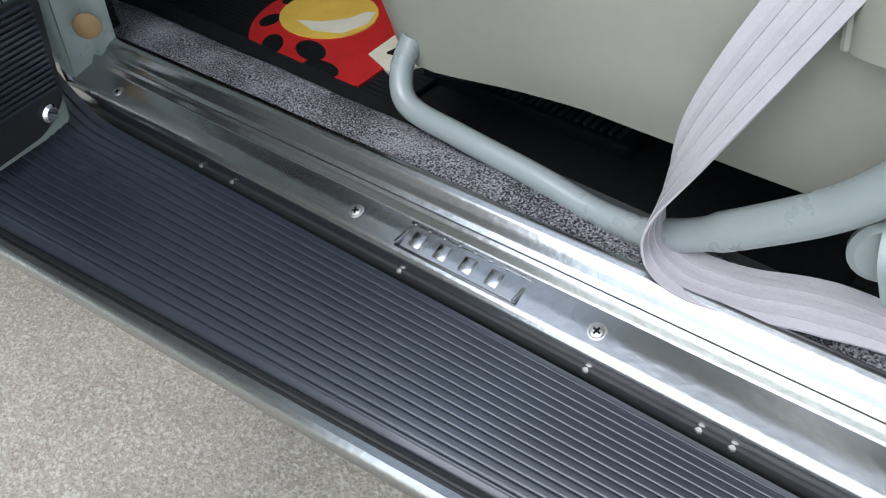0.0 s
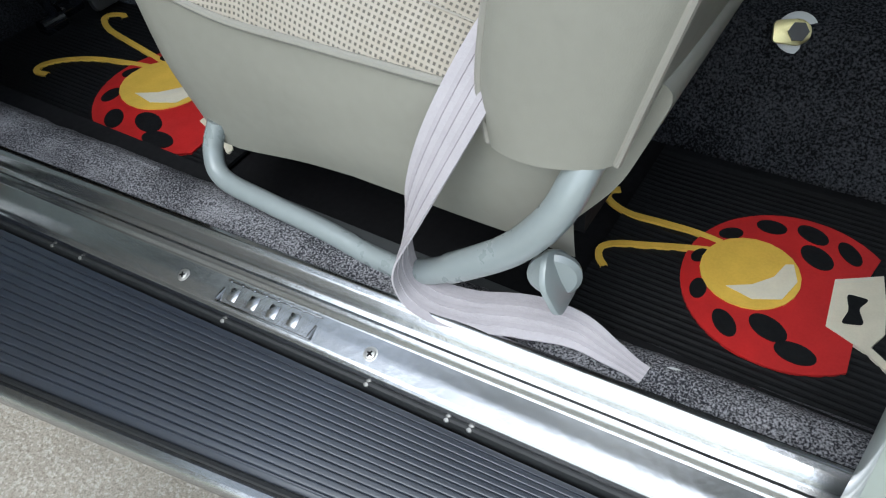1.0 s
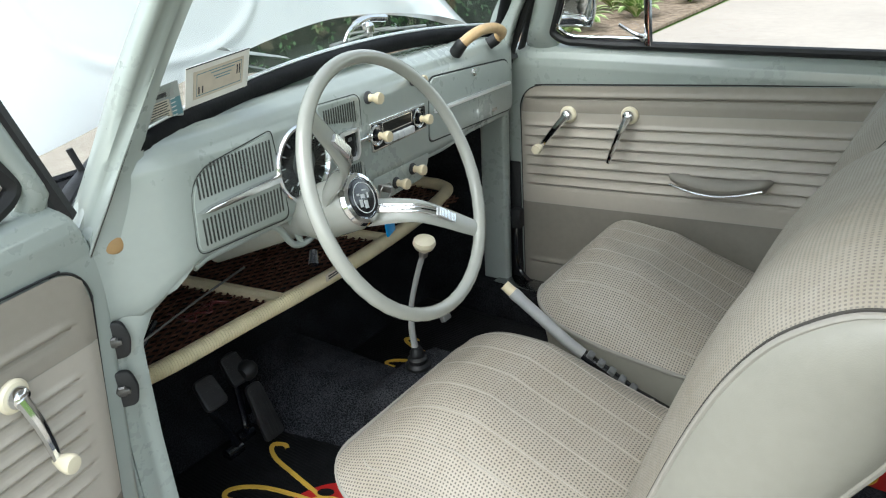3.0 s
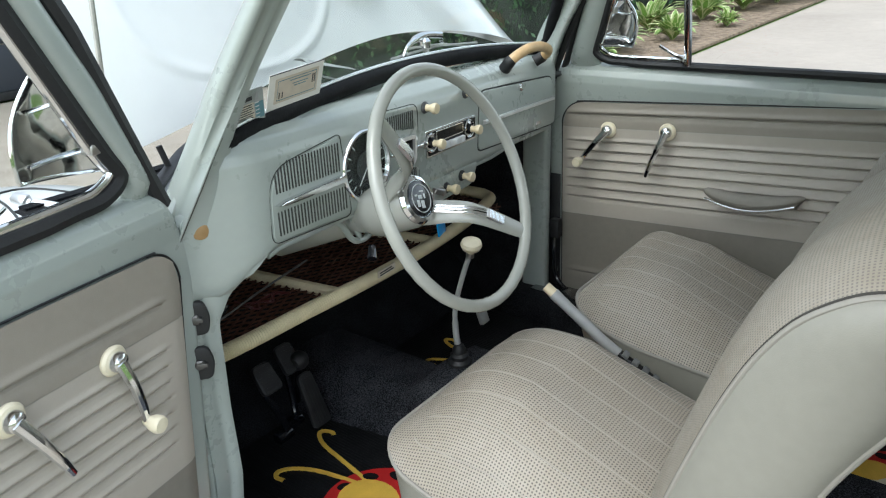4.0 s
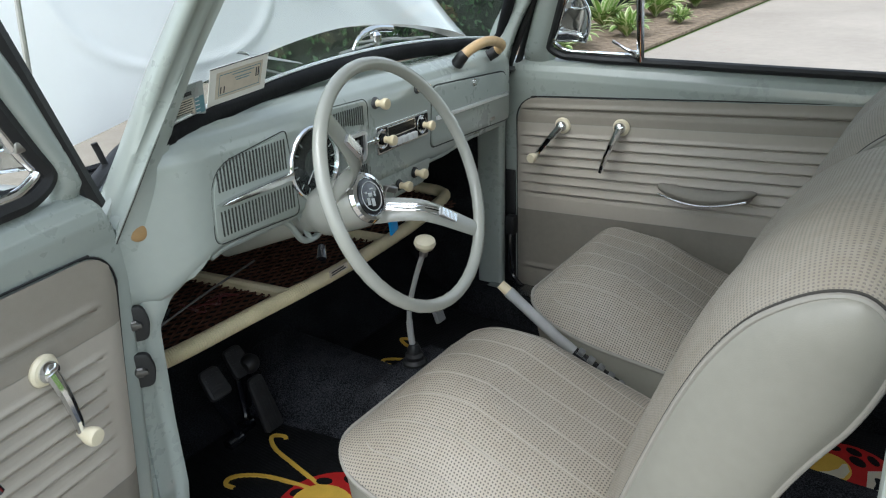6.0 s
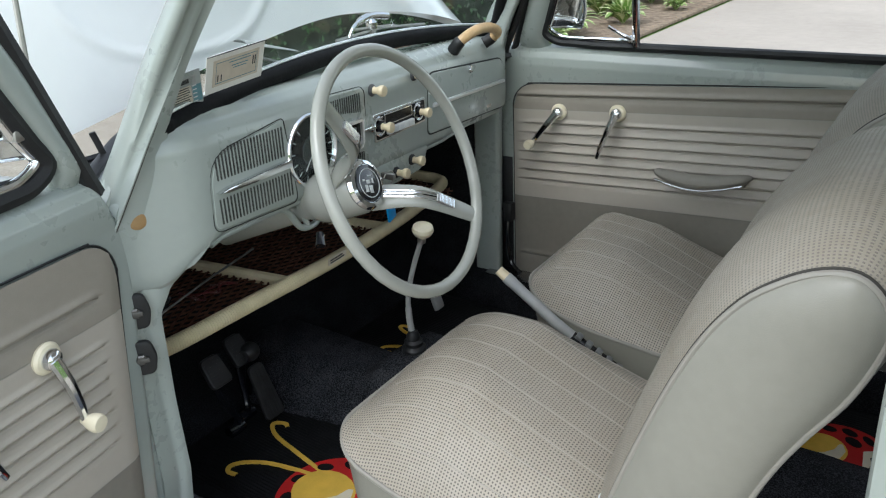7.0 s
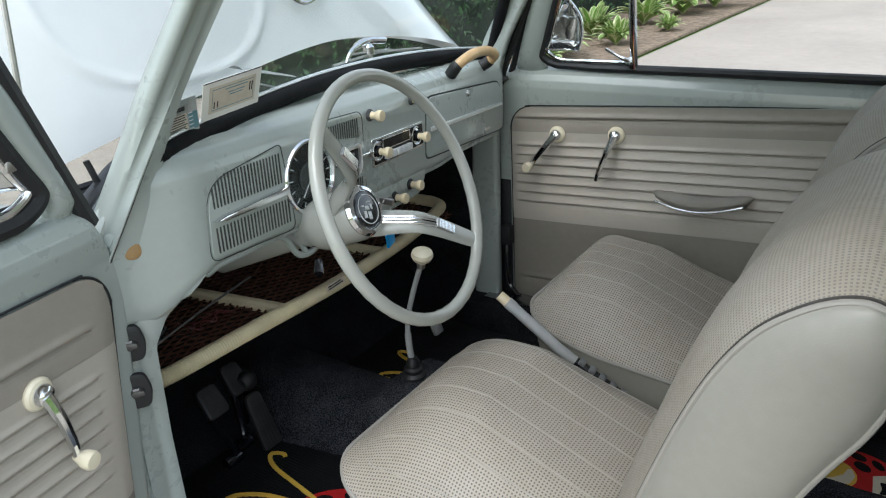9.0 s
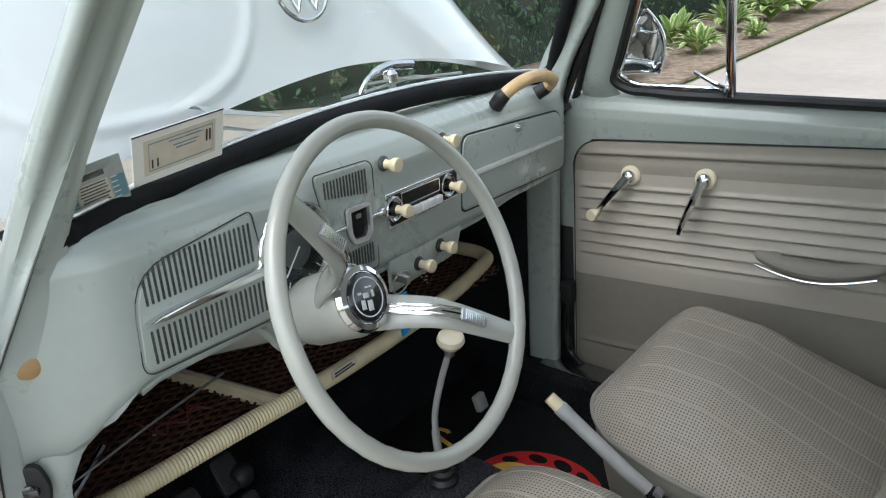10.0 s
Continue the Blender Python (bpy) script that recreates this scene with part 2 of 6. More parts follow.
def part(name, bm, mat, parent=None, label="", angle=35, smooth=True):
    """Links a bmesh, given in its parent's frame, as one mesh object."""
    bmesh.ops.recalc_face_normals(bm, faces=bm.faces)
    me = bpy.data.meshes.new(name)
    bm.to_mesh(me)
    bm.free()
    if smooth:
        me.shade_smooth()
        me.set_sharp_from_angle(angle=radians(angle))
    me.materials.append(mat)
    ob = new(name, me)
    ob.parent = parent
    return tagged(ob, label)


def solo(name, bm, mat, label, category, m=None, group="", kind=""):
    """A thing of one mesh."""
    ob = part(name, bm, mat)
    if m is not None:
        ob.matrix_basis = m
    return tagged(ob, label, category, group, kind)


def moved(bm, m):
    bm.transform(m)
    return bm


def bevelled(bm, width, segments=2, angle=30):
    edges = [e for e in bm.edges if len(e.link_faces) == 2 and e.calc_face_angle(0) > radians(angle)]
    bmesh.ops.bevel(bm, geom=edges, offset=width, segments=segments, profile=0.5, affect="EDGES", clamp_overlap=True)
    return bm


def box(x0, x1, y0, y1, z0, z1, bevel=0.0, segments=2):
    bm = bmesh.new()
    bmesh.ops.create_cube(bm, size=1.0)
    bm.transform(Matrix.Translation(((x0 + x1) / 2, (y0 + y1) / 2, (z0 + z1) / 2)) @ Matrix.Diagonal((x1 - x0, y1 - y0, z1 - z0, 1)))
    return bevelled(bm, bevel, segments) if bevel else bm


def slab(points, depth, bevel=0.0, segments=2):
    """A flat outline in x, y drawn out along z from 0 to depth."""
    bm = bmesh.new()
    f = bm.faces.new([bm.verts.new((p[0], p[1], 0)) for p in points])
    r = bmesh.ops.extrude_face_region(bm, geom=[f])
    bmesh.ops.translate(bm, vec=(0, 0, depth), verts=[v for v in r["geom"] if isinstance(v, bmesh.types.BMVert)])
    bmesh.ops.recalc_face_normals(bm, faces=bm.faces)
    if bevel:
        top = [e for e in bm.edges if all(abs(v.co.z - depth) < 1e-6 for v in e.verts) and len(e.link_faces) == 2]
        bmesh.ops.bevel(bm, geom=top, offset=bevel, segments=segments, profile=0.5, affect="EDGES", clamp_overlap=True)
    return bm


def rounded(points, r, n=5):
    """An outline with its corners rounded; r may be a list."""
    out, k = [], len(points)
    for i, p in enumerate(points):
        p = Vector(p[:2])
        a, b = Vector(points[i - 1][:2]) - p, Vector(points[(i + 1) % k][:2]) - p
        ri = r[i] if isinstance(r, (list, tuple)) else r
        cut = min(ri, a.length * 0.49, b.length * 0.49)
        s, e = p + a.normalized() * cut, p + b.normalized() * cut
        for j in range(n + 1):
            t = j / n
            out.append(((1 - t) ** 2 * s + 2 * t * (1 - t) * p + t * t * e)[:])
    return out


def rect(w, h, r, n=4):
    return rounded([(-w / 2, -h / 2), (w / 2, -h / 2), (w / 2, h / 2), (-w / 2, h / 2)], r, n)


def ring(points, r_out, depth, bevel=0.0):
    """A frame: an outline and the same outline drawn in by r_out, joined and given depth."""
    bm = bmesh.new()
    k = len(points)
    c = sum((Vector(p[:2]) for p in points), Vector((0, 0))) / k
    inner = []
    for i, p in enumerate(points):
        p = Vector(p[:2])
        a, b = Vector(points[i - 1][:2]), Vector(points[(i + 1) % k][:2])
        t = (b - a).normalized()
        nrm = Vector((-t.y, t.x))
        if nrm.dot(c - p) < 0:
            nrm = -nrm
        inner.append(p + nrm * r_out)
    rows = [[bm.verts.new((*q[:2], z)) for q in pts] for pts, z in ((points, 0), (points, depth), (inner, depth), (inner, 0))]
    for a in range(4):
        for i in range(k):
            bm.faces.new((rows[a][i], rows[a][(i + 1) % k], rows[(a + 1) % 4][(i + 1) % k], rows[(a + 1) % 4][i]))
    return bevelled(bm, bevel, 2, 60) if bevel else bm


def smooth_path(points, steps=6, closed=False):
    """Catmull-Rom through the points."""
    p = [Vector(q) for q in points]
    k = len(p)
    out = []
    for i in range(k if closed else k - 1):
        a = p[i - 1] if closed or i else p[0] * 2 - p[1]
        b, c = p[i], p[(i + 1) % k]
        d = p[(i + 2) % k] if closed or i + 2 < k else p[-1] * 2 - p[-2]
        for j in range(steps):
            t = j / steps
            out.append(0.5 * (2 * b + (c - a) * t + (2 * a - 5 * b + 4 * c - d) * t * t + (3 * b - a - 3 * c + d) * t ** 3))
    if not closed:
        out.append(p[-1])
    return out


def tube(path, r, seg=10, closed=False, flat=1.0, up=None):
    """A tube along a path; r a number or one for each point; flat squeezes it across."""
    bm = bmesh.new()
    p = [Vector(q) for q in path]
    k = len(p)
    rows, side = [], None
    for i in range(k):
        a = p[i - 1] if closed or i else p[0]
        b = p[(i + 1) % k] if closed or i + 1 < k else p[-1]
        t = (b - a).normalized()
        if up is not None:
            side = Vector(up).cross(t).normalized()
        elif side is None:
            side = t.orthogonal().normalized()
        else:
            side = (side - t * side.dot(t)).normalized()
        other = t.cross(side)
        ri = r[i] if isinstance(r, (list, tuple)) else r
        rows.append([bm.verts.new(p[i] + ri * (math.cos(w) * side + flat * math.sin(w) * other)) for w in (2 * math.pi * j / seg for j in range(seg))])
    for i in range(k if closed else k - 1):
        for j in range(seg):
            bm.faces.new((rows[i][j], rows[i][(j + 1) % seg], rows[(i + 1) % k][(j + 1) % seg], rows[(i + 1) % k][j]))
    if not closed:
        bm.faces.new(rows[0][::-1])
        bm.faces.new(rows[-1])
    return bm


def lathe(profile, seg=24):
    """Turns (radius, height) pairs about z."""
    bm = bmesh.new()
    rows = [[bm.verts.new((max(r, 1e-5) * math.cos(w), max(r, 1e-5) * math.sin(w), z)) for w in (2 * math.pi * j / seg for j in range(seg))] for r, z in profile]
    for a, b in zip(rows, rows[1:]):
        for j in range(seg):
            bm.faces.new((a[j], a[(j + 1) % seg], b[(j + 1) % seg], b[j]))
    bm.faces.new(rows[0][::-1])
    bm.faces.new(rows[-1])
    bmesh.ops.remove_doubles(bm, verts=bm.verts, dist=2e-5)
    return bm


def surface(f, nu, nv, thick=0.0, back=(0, 0, -1)):
    """A sheet f(u, v) for u, v from 0 to 1; with thickness it gets a second face towards back."""
    bm = bmesh.new()
    rows = [[bm.verts.new(f(i / nu, j / nv)) for j in range(nv + 1)] for i in range(nu + 1)]
    k = len(rows)
    for i in range(nu):
        for j in range(nv):
            bm.faces.new((rows[i][j], rows[(i + 1) % k][j], rows[(i + 1) % k][j + 1], rows[i][j + 1]))
    if thick:
        bm.normal_update()
        hint = Vector(back)
        flip = 1 if sum((v.normal.dot(hint) for v in bm.verts), 0.0) > 0 else -1
        under = [[bm.verts.new(v.co + v.normal * flip * abs(thick)) for v in line] for line in rows]
        for i in range(nu):
            for j in range(nv):
                bm.faces.new((under[i][j + 1], under[i + 1][j + 1], under[i + 1][j], under[i][j]))
        for i in range(nu):
            bm.faces.new((rows[i][0], under[i][0], under[i + 1][0], rows[i + 1][0]))
            bm.faces.new((rows[i + 1][nv], under[i + 1][nv], under[i][nv], rows[i][nv]))
        for j in range(nv):
            bm.faces.new((rows[0][j + 1], under[0][j + 1], under[0][j], rows[0][j]))
            bm.faces.new((rows[nu][j], under[nu][j], under[nu][j + 1], rows[nu][j + 1]))
    return bm


def loft(sections, steps=6, around=6):
    """A skin over closed outlines, smooth both ways, capped at its ends."""
    loops = [smooth_path(s, around, True) for s in sections]
    k = len(loops[0])
    lines = [smooth_path([loop[i] for loop in loops], steps) for i in range(k)]
    bm = bmesh.new()
    v = [[bm.verts.new(p) for p in line] for line in lines]
    n = len(lines[0])
    for i in range(k):
        for j in range(n - 1):
            bm.faces.new((v[i][j], v[(i + 1) % k][j], v[(i + 1) % k][j + 1], v[i][j + 1]))
    bm.faces.new([v[i][0] for i in range(k)])
    bm.faces.new([v[i][n - 1] for i in reversed(range(k))])
    return bm


def uv_grid(ob, f, nu, nv):
    """UVs in metres along the two families of lines of a sheet f(u, v)."""
    p = [[Vector(f(i / nu, j / nv)) for j in range(nv + 1)] for i in range(nu + 1)]
    u = [[0.0] * (nv + 1) for _ in range(nu + 1)]
    v = [[0.0] * (nv + 1) for _ in range(nu + 1)]
    mi, mj = nu * 2 // 3, nv // 2
    for j in range(nv + 1):
        for i in range(mi + 1, nu + 1):
            u[i][j] = u[i - 1][j] + (p[i][j] - p[i - 1][j]).length
        for i in range(mi - 1, -1, -1):
            u[i][j] = u[i + 1][j] - (p[i][j] - p[i + 1][j]).length
    for i in range(nu + 1):
        for j in range(mj + 1, nv + 1):
            v[i][j] = v[i][j - 1] + (p[i][j] - p[i][j - 1]).length
        for j in range(mj - 1, -1, -1):
            v[i][j] = v[i][j + 1] - (p[i][j] - p[i][j + 1]).length
    me = ob.data
    layer = me.uv_layers.new(name="UVMap")
    w = nv + 1
    layer.data.foreach_set("uv", [c for loop in me.loops for c in (u[loop.vertex_index // w][loop.vertex_index % w], v[loop.vertex_index // w][loop.vertex_index % w])])
    return ob


def aim(p, d, up=(0, 0, 1)):
    """A frame at p with its z along d."""
    z = Vector(d).normalized()
    x = Vector(up).cross(z)
    x = x.normalized() if x.length > 1e-4 else z.orthogonal().normalized()
    return Matrix.Translation(p) @ Matrix((x, z.cross(x), z)).transposed().to_4x4()


# yz outlines drawn out along x, xz outlines along y
YZ = Matrix(((0, 0, 1, 0), (1, 0, 0, 0), (0, 1, 0, 0), (0, 0, 0, 1)))
XZ = Matrix(((1, 0, 0, 0), (0, 0, -1, 0), (0, 1, 0, 0), (0, 0, 0, 1)))


# ---- ground and surroundings ----
def sheet(pts, z):
    bm = bmesh.new()
    bm.faces.new([bm.verts.new((x, y, z)) for x, y in pts])
    return bm


tagged(part("ground", sheet([(-400, -400), (400, -400), (400, 400), (-400, 400)], -0.012), GRASS), "green lawn reaching away on all sides", "ground", kind="structure")
tagged(part("driveway", moved(slab(rounded([(-7.75, -9), (7, -9), (7, 6.4), (0.2, 6.4), (0.2, 16), (-2.35, 16), (-2.4, 5.9), (-7.75, 3.2)], 0.3), 0.012), Matrix.Translation((0, 0, -0.012))), CONCRETE), "washed grey-tan aggregate concrete driveway", "driveway", kind="structure")
tagged(part("path", slab([(-2.38, 3.2), (4.5, 3.2), (4.5, 6.35), (0.16, 6.35), (0.16, 15.9), (-2.31, 15.9)], 0.006), CONC_L), "pale smooth concrete drive beside the bed", "path", kind="structure")
tagged(part("planting_bed", slab(rounded([(-9.5, 3.25), (-7.7, 3.25), (-2.45, 5.9), (-2.4, 16), (-14, 16), (-14, 3.25)], 0.2), 0.03), MULCH), "brown mulched planting bed beside the drive", "bed", kind="structure")


def hosta(r, seed):
    """A clump of arching leaves with pale edges."""
    rng = random.Random(seed)
    green, edge = bmesh.new(), bmesh.new()
    for i in range(84):
        a, lean = rng.uniform(0, 2 * math.pi), rng.uniform(0.25, 1.0)
        length, wide = r * rng.uniform(0.75, 1.15), r * rng.uniform(0.085, 0.14)
        out = Vector((math.cos(a), math.sin(a), 0))
        side = Vector((-out.y, out.x, 0))
        rows_g, rows_e = [], []
        for j in range(7):
            t = j / 6
            c = out * (length * t * lean) + Vector((0, 0, length * (1.15 * t * (1.25 - lean * t * 0.95)) * 0.75))
            w = wide * math.sin(math.pi * min(1, 0.06 + t * 0.94)) ** 0.7
            lift = Vector((0, 0, w * 0.35))
            rows_g.append([green.verts.new(c - side * w * 0.66 + lift * 0.6), green.verts.new(c), green.verts.new(c + side * w * 0.66 + lift * 0.6)])
            rows_e.append([edge.verts.new(c - side * w + lift), edge.verts.new(c - side * w * 0.66 + lift * 0.6), edge.verts.new(c + side * w * 0.66 + lift * 0.6), edge.verts.new(c + side * w + lift)])
        for p, q in zip(rows_g, rows_g[1:]):
            for k in (0, 1):
                green.faces.new((p[k], p[k + 1], q[k + 1], q[k]))
        for p, q in zip(rows_e, rows_e[1:]):
            for k in (0, 2):
                edge.faces.new((p[k], p[k + 1], q[k + 1], q[k]))
    return green, edge


HOSTAS = ((-3.25, 6.75, 0.44), (-3.5, 8.3, 0.48), (-2.95, 7.7, 0.38), (-3.3, 9.6, 0.50), (-2.75, 9.0, 0.26), (-3.15, 10.9, 0.62), (-2.95, 11.9, 0.66), (-3.05, 5.95, 0.36), (-3.9, 7.4, 0.42))
for i, (x, y, r) in enumerate(HOSTAS):
    plant = thing("hosta", pose(x, y, 0.02, 0, 0, 40 * i), "leafy green hosta with pale leaf edges in mulch", "plant", "hostas in the bed")
    g, e = hosta(r, i)
    part("leaves", g, LEAF, plant)
    part("leaf_edges", e, LEAF_E, plant)


def hedge(path, height, depth, seed, count):
    """A dense hedge: a core coloured dark for the shade inside, under thousands of small sprays."""
    rng = random.Random(seed)
    core, leaf = bmesh.new(), bmesh.new()
    pts = smooth_path(path, 8)
    rows = []
    for i, p in enumerate(pts):
        t = (pts[min(i + 1, len(pts) - 1)] - pts[max(i - 1, 0)]).normalized()
        s = Vector((-t.y, t.x, 0))
        h = height * (0.9 + 0.2 * noise.noise(p * 0.7))
        rows.append([core.verts.new(p + s * a * depth + Vector((0, 0, b * h))) for a, b in ((-0.4, 0), (-0.42, 0.5), (-0.3, 0.9), (0.3, 0.9), (0.42, 0.5), (0.4, 0))])
    for a, b in zip(rows, rows[1:]):
        for k in range(5):
            core.faces.new((a[k], a[k + 1], b[k + 1], b[k]))
    verts, faces = [], []
    for i in range(count):
        k = rng.random() * (len(pts) - 1.001)
        p = pts[int(k)].lerp(pts[int(k) + 1], k % 1)
        t = (pts[int(k) + 1] - pts[int(k)]).normalized()
        s = Vector((-t.y, t.x, 0))
        z = rng.random() ** 0.8
        off = depth * (0.5 + 0.1 * noise.noise(Vector((p.x * 1.7, p.y * 1.7, z * 6)))) * (1 if z < 0.85 else rng.uniform(-1, 1))
        c = p + s * off * (1 if rng.random() < 0.75 else -1) + Vector((0, 0, z * height + 0.05))
        d = Vector((rng.uniform(-1, 1), rng.uniform(-1, 1), rng.uniform(0.1, 1.2))).normalized()
        w = d.cross(Vector((rng.uniform(-1, 1), rng.uniform(-1, 1), rng.uniform(-1, 1)))).normalized()
        r = rng.uniform(0.022, 0.055)
        n0 = len(verts)
        verts += [c - d * r, c + w * r * 0.45, c + d * r, c - w * r * 0.45]
        faces.append((n0, n0 + 1, n0 + 2, n0 + 3))
    me = bpy.data.meshes.new("hedge_leaves")
    me.from_pydata([v[:] for v in verts], [], faces)
    me.materials.append(HEDGE)
    return core, me


row = thing("hedge", pose(-4, 11, 0), "dense dark green evergreen hedge behind the bed", "hedge", kind="stuff")
core, leaves = hedge([(-8.0, -7.4, 0), (-4.2, -7.3, 0), (-1.9, -6.6, 0), (-1.25, -4.9, 0), (-1.1, -2.0, 0), (-0.8, 1.0, 0), (-0.4, 4.2, 0), (0.2, 8.0, 0)], 3.6, 1.6, 5, 80000)
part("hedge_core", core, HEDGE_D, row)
crown = new("hedge_leaves", leaves)
crown.parent = row
tagged(crown, kind="stuff")

garage = thing("garage_door", pose(-7.8, 0.9, 0), "dark slate-blue panelled garage door beside the drive", "garage door")
part("wall", box(-0.3, -0.05, -9, 4.6, 0, 2.9), CONC_L, garage)
for i in range(5):
    part("panel", box(-0.05, 0.0, -3.5, 4.3, 0.1 + i * 0.47, 0.1 + i * 0.47 + 0.455, 0.01), SLATE, garage)
part("bottom_seal", box(-0.04, 0.03, -3.5, 4.3, 0.012, 0.1, 0.01), RUBBER, garage)

# ---- car body: floor, sills, tunnel, pillars, roof ----
car = thing("car_body", pose(0, 0, 0.25), "sage-green painted car body shell with open driver's side", "car")


def body(name, bm, mat, label=""):
    return part(name, moved(bm, Matrix.Translation((0, 0, -0.25))), mat, car, label)


body("floor_pan", box(-0.95, 1.25, -0.50, 0.52, 0.365, 0.392), DARK)
body("underbody", box(-0.9, 1.25, -0.56, 0.56, 0.22, 0.365), DARK)


def toe(u, v):
    x = -0.30 - 0.62 * u
    z = 0.393 + 0.004 * min(1, u / 0.5) + 0.34 * max(0, (u - 0.5) / 0.5) ** 1.1
    return (x, -0.50 + 1.02 * v, z)


body("toe_board", surface(toe, 16, 4, 0.02), CARPET_B, "black carpeted toe board")
body("firewall", box(-0.95, -0.92, -0.50, 0.515, 0.5, 0.92), CARPET_B)
body("footwell_side", box(-0.66, -0.39, -0.525, -0.50, 0.3, 0.955), CARPET_B)
body("footwell_side", box(-0.93, -0.66, -0.525, -0.50, 0.3, 0.86), CARPET_B)
body("footwell_side", box(-0.93, -0.42, 0.515, 0.545, 0.3, 0.90), CARPET_B)


def tunnel(u, v):
    """A humped tunnel with sloping flanks, lower ahead of the gear lever and spreading towards the toe board."""
    x = -0.86 + 2.06 * u
    flare = max(0.0, (-0.36 - x) / 0.5)
    prof = [(-0.140 - 0.10 * flare, 0.392), (-0.128 - 0.085 * flare, 0.425), (-0.098 - 0.03 * flare, 0.497), (-0.078, 0.523), (-0.045, 0.531), (0.0, 0.533), (0.05, 0.531), (0.088, 0.521), (0.112, 0.49), (0.135, 0.392)]
    front = [(-0.140 - 0.10 * flare, 0.392), (-0.128 - 0.085 * flare, 0.422), (-0.100 - 0.03 * flare, 0.472), (-0.080, 0.487), (-0.045, 0.490), (0.0, 0.486), (0.035, 0.476), (0.062, 0.452), (0.086, 0.420), (0.105, 0.392)]
    step = max(0, min(1, (-0.325 - x) / 0.06))
    step = step * step * (3 - 2 * step)
    prof = [Vector(a).lerp(Vector(b), step) for a, b in zip(prof, front)]
    k = v * (len(prof) - 1)
    i = min(int(k), len(prof) - 2)
    p = prof[i].lerp(prof[i + 1], k - i)
    lump = 0.0035 * noise.noise(Vector((x * 6, v * 5, 2))) + 0.0012 * noise.noise(Vector((x * 30, v * 22, 7)))
    return (x, p.x + 0.4 * lump, p.y + (lump if 0.1 < v < 0.9 else 0))


body("centre_tunnel", surface(tunnel, 120, 45), CARPET_T, "slate-grey carpeted centre tunnel")


def sill_carpet(u, v):
    x = -0.47 + 1.20 * u
    prof = [(-0.518, 0.437), (-0.504, 0.444), (-0.47, 0.447), (-0.452, 0.441), (-0.432, 0.420), (-0.405, 0.396)]
    k = v * (len(prof) - 1)
    i = min(int(k), len(prof) - 2)
    p, q = Vector(prof[i]), Vector(prof[i + 1])
    w = p.lerp(q, k - i)
    j = 0.0016 * noise.noise(Vector((x * 40, v * 14, 0))) + 0.003 * noise.noise(Vector((x * 7, v * 3, 4)))
    return (x, w.x + 0.052 * x * (1 - 0.7 * v), w.y + j)


body("sill_carpet", surface(sill_carpet, 240, 24, 0.006), CARPET, "speckled grey carpet over the sill")
body("sill_box", box(-0.48, 0.62, -0.520, -0.42, 0.25, 0.424), DARK)
body("sill_carpet", box(-0.50, 1.2, 0.43, 0.535, 0.25, 0.475, 0.02), CARPET_B)
body("passenger_sill_strip", box(-0.42, 0.62, 0.462, 0.520, 0.470, 0.4785, 0.003), ALU, "bright sill strip under the passenger door")
body("rear_bulkhead", box(1.12, 1.25, -0.56, 0.56, 0.39, 0.80, 0.03), CARPET_B)
body("rear_seat_base", box(0.80, 1.12, -0.50, 0.50, 0.39, 0.54, 0.03), CARPET_B)
body("rear_seat_cushion", box(0.80, 1.14, -0.49, 0.49, 0.54, 0.69, 0.05, 4), VINYL)
body("rear_seat_back", box(1.12, 1.25, -0.49, 0.49, 0.62, 1.08, 0.05, 4), VINYL)
body("rear_shell", box(1.25, 1.30, -0.56, 0.60, 0.26, 1.10, 0.02), PAINT)
for y0, y1 in ((-0.585, -0.53), (0.54, 0.60)):
    body("rear_side_panel", box(0.60, 1.28, y0, y1, 0.33, 1.06, 0.012), VINYL_D)
# rear door post on the open side, with the pale door seal
body("door_post", moved(slab(rounded([(0.540, 0.40), (0.62, 0.40), (0.62, 1.06), (0.57, 1.40), (0.50, 1.40), (0.507, 1.05), (0.519, 0.75), (0.533, 0.56)], 0.02), 0.03, 0.008), Matrix.Translation((0.004, -0.530, 0)) @ XZ), PAINT)


# unseen roof: widened to shade the pillar, white to bounce light into the cabin
def roof(u, v):
    y = -0.50 + 1.0 * v
    x = -0.12 + 1.35 * u
    e = 1 - abs(2 * v - 1) ** 3.2
    return (x, y, 1.36 + 0.11 * e * math.sin(math.pi * (0.25 + 0.6 * u)))


body("roof", surface(roof, 14, 16, 0.03, (0, 0, 1)), WHITE)



def tail(u, v):
    """The rounded back of the car, behind everything that is looked at."""
    x = 1.28 + 0.62 * u
    w, h = 0.60 - 0.22 * u * u, 1.06 - 0.70 * u ** 1.6
    a = math.pi * v
    return (x, 0.01 - w * math.copysign(abs(math.cos(a)) ** 0.6, math.cos(a)), 0.30 + h * math.sin(a) ** 0.6)


body("tail", surface(tail, 16, 24, 0.01), WHITE, "white painted rounded tail")

# polished sill plate with its screws and stamped bar
plate = thing("sill_plate", pose(0.010, -0.537, 0.425, 0, 0, 3) @ Matrix.Diagonal((0.98, 1, 1, 1)), "polished stamped aluminium door sill plate with screws", "sill plate")


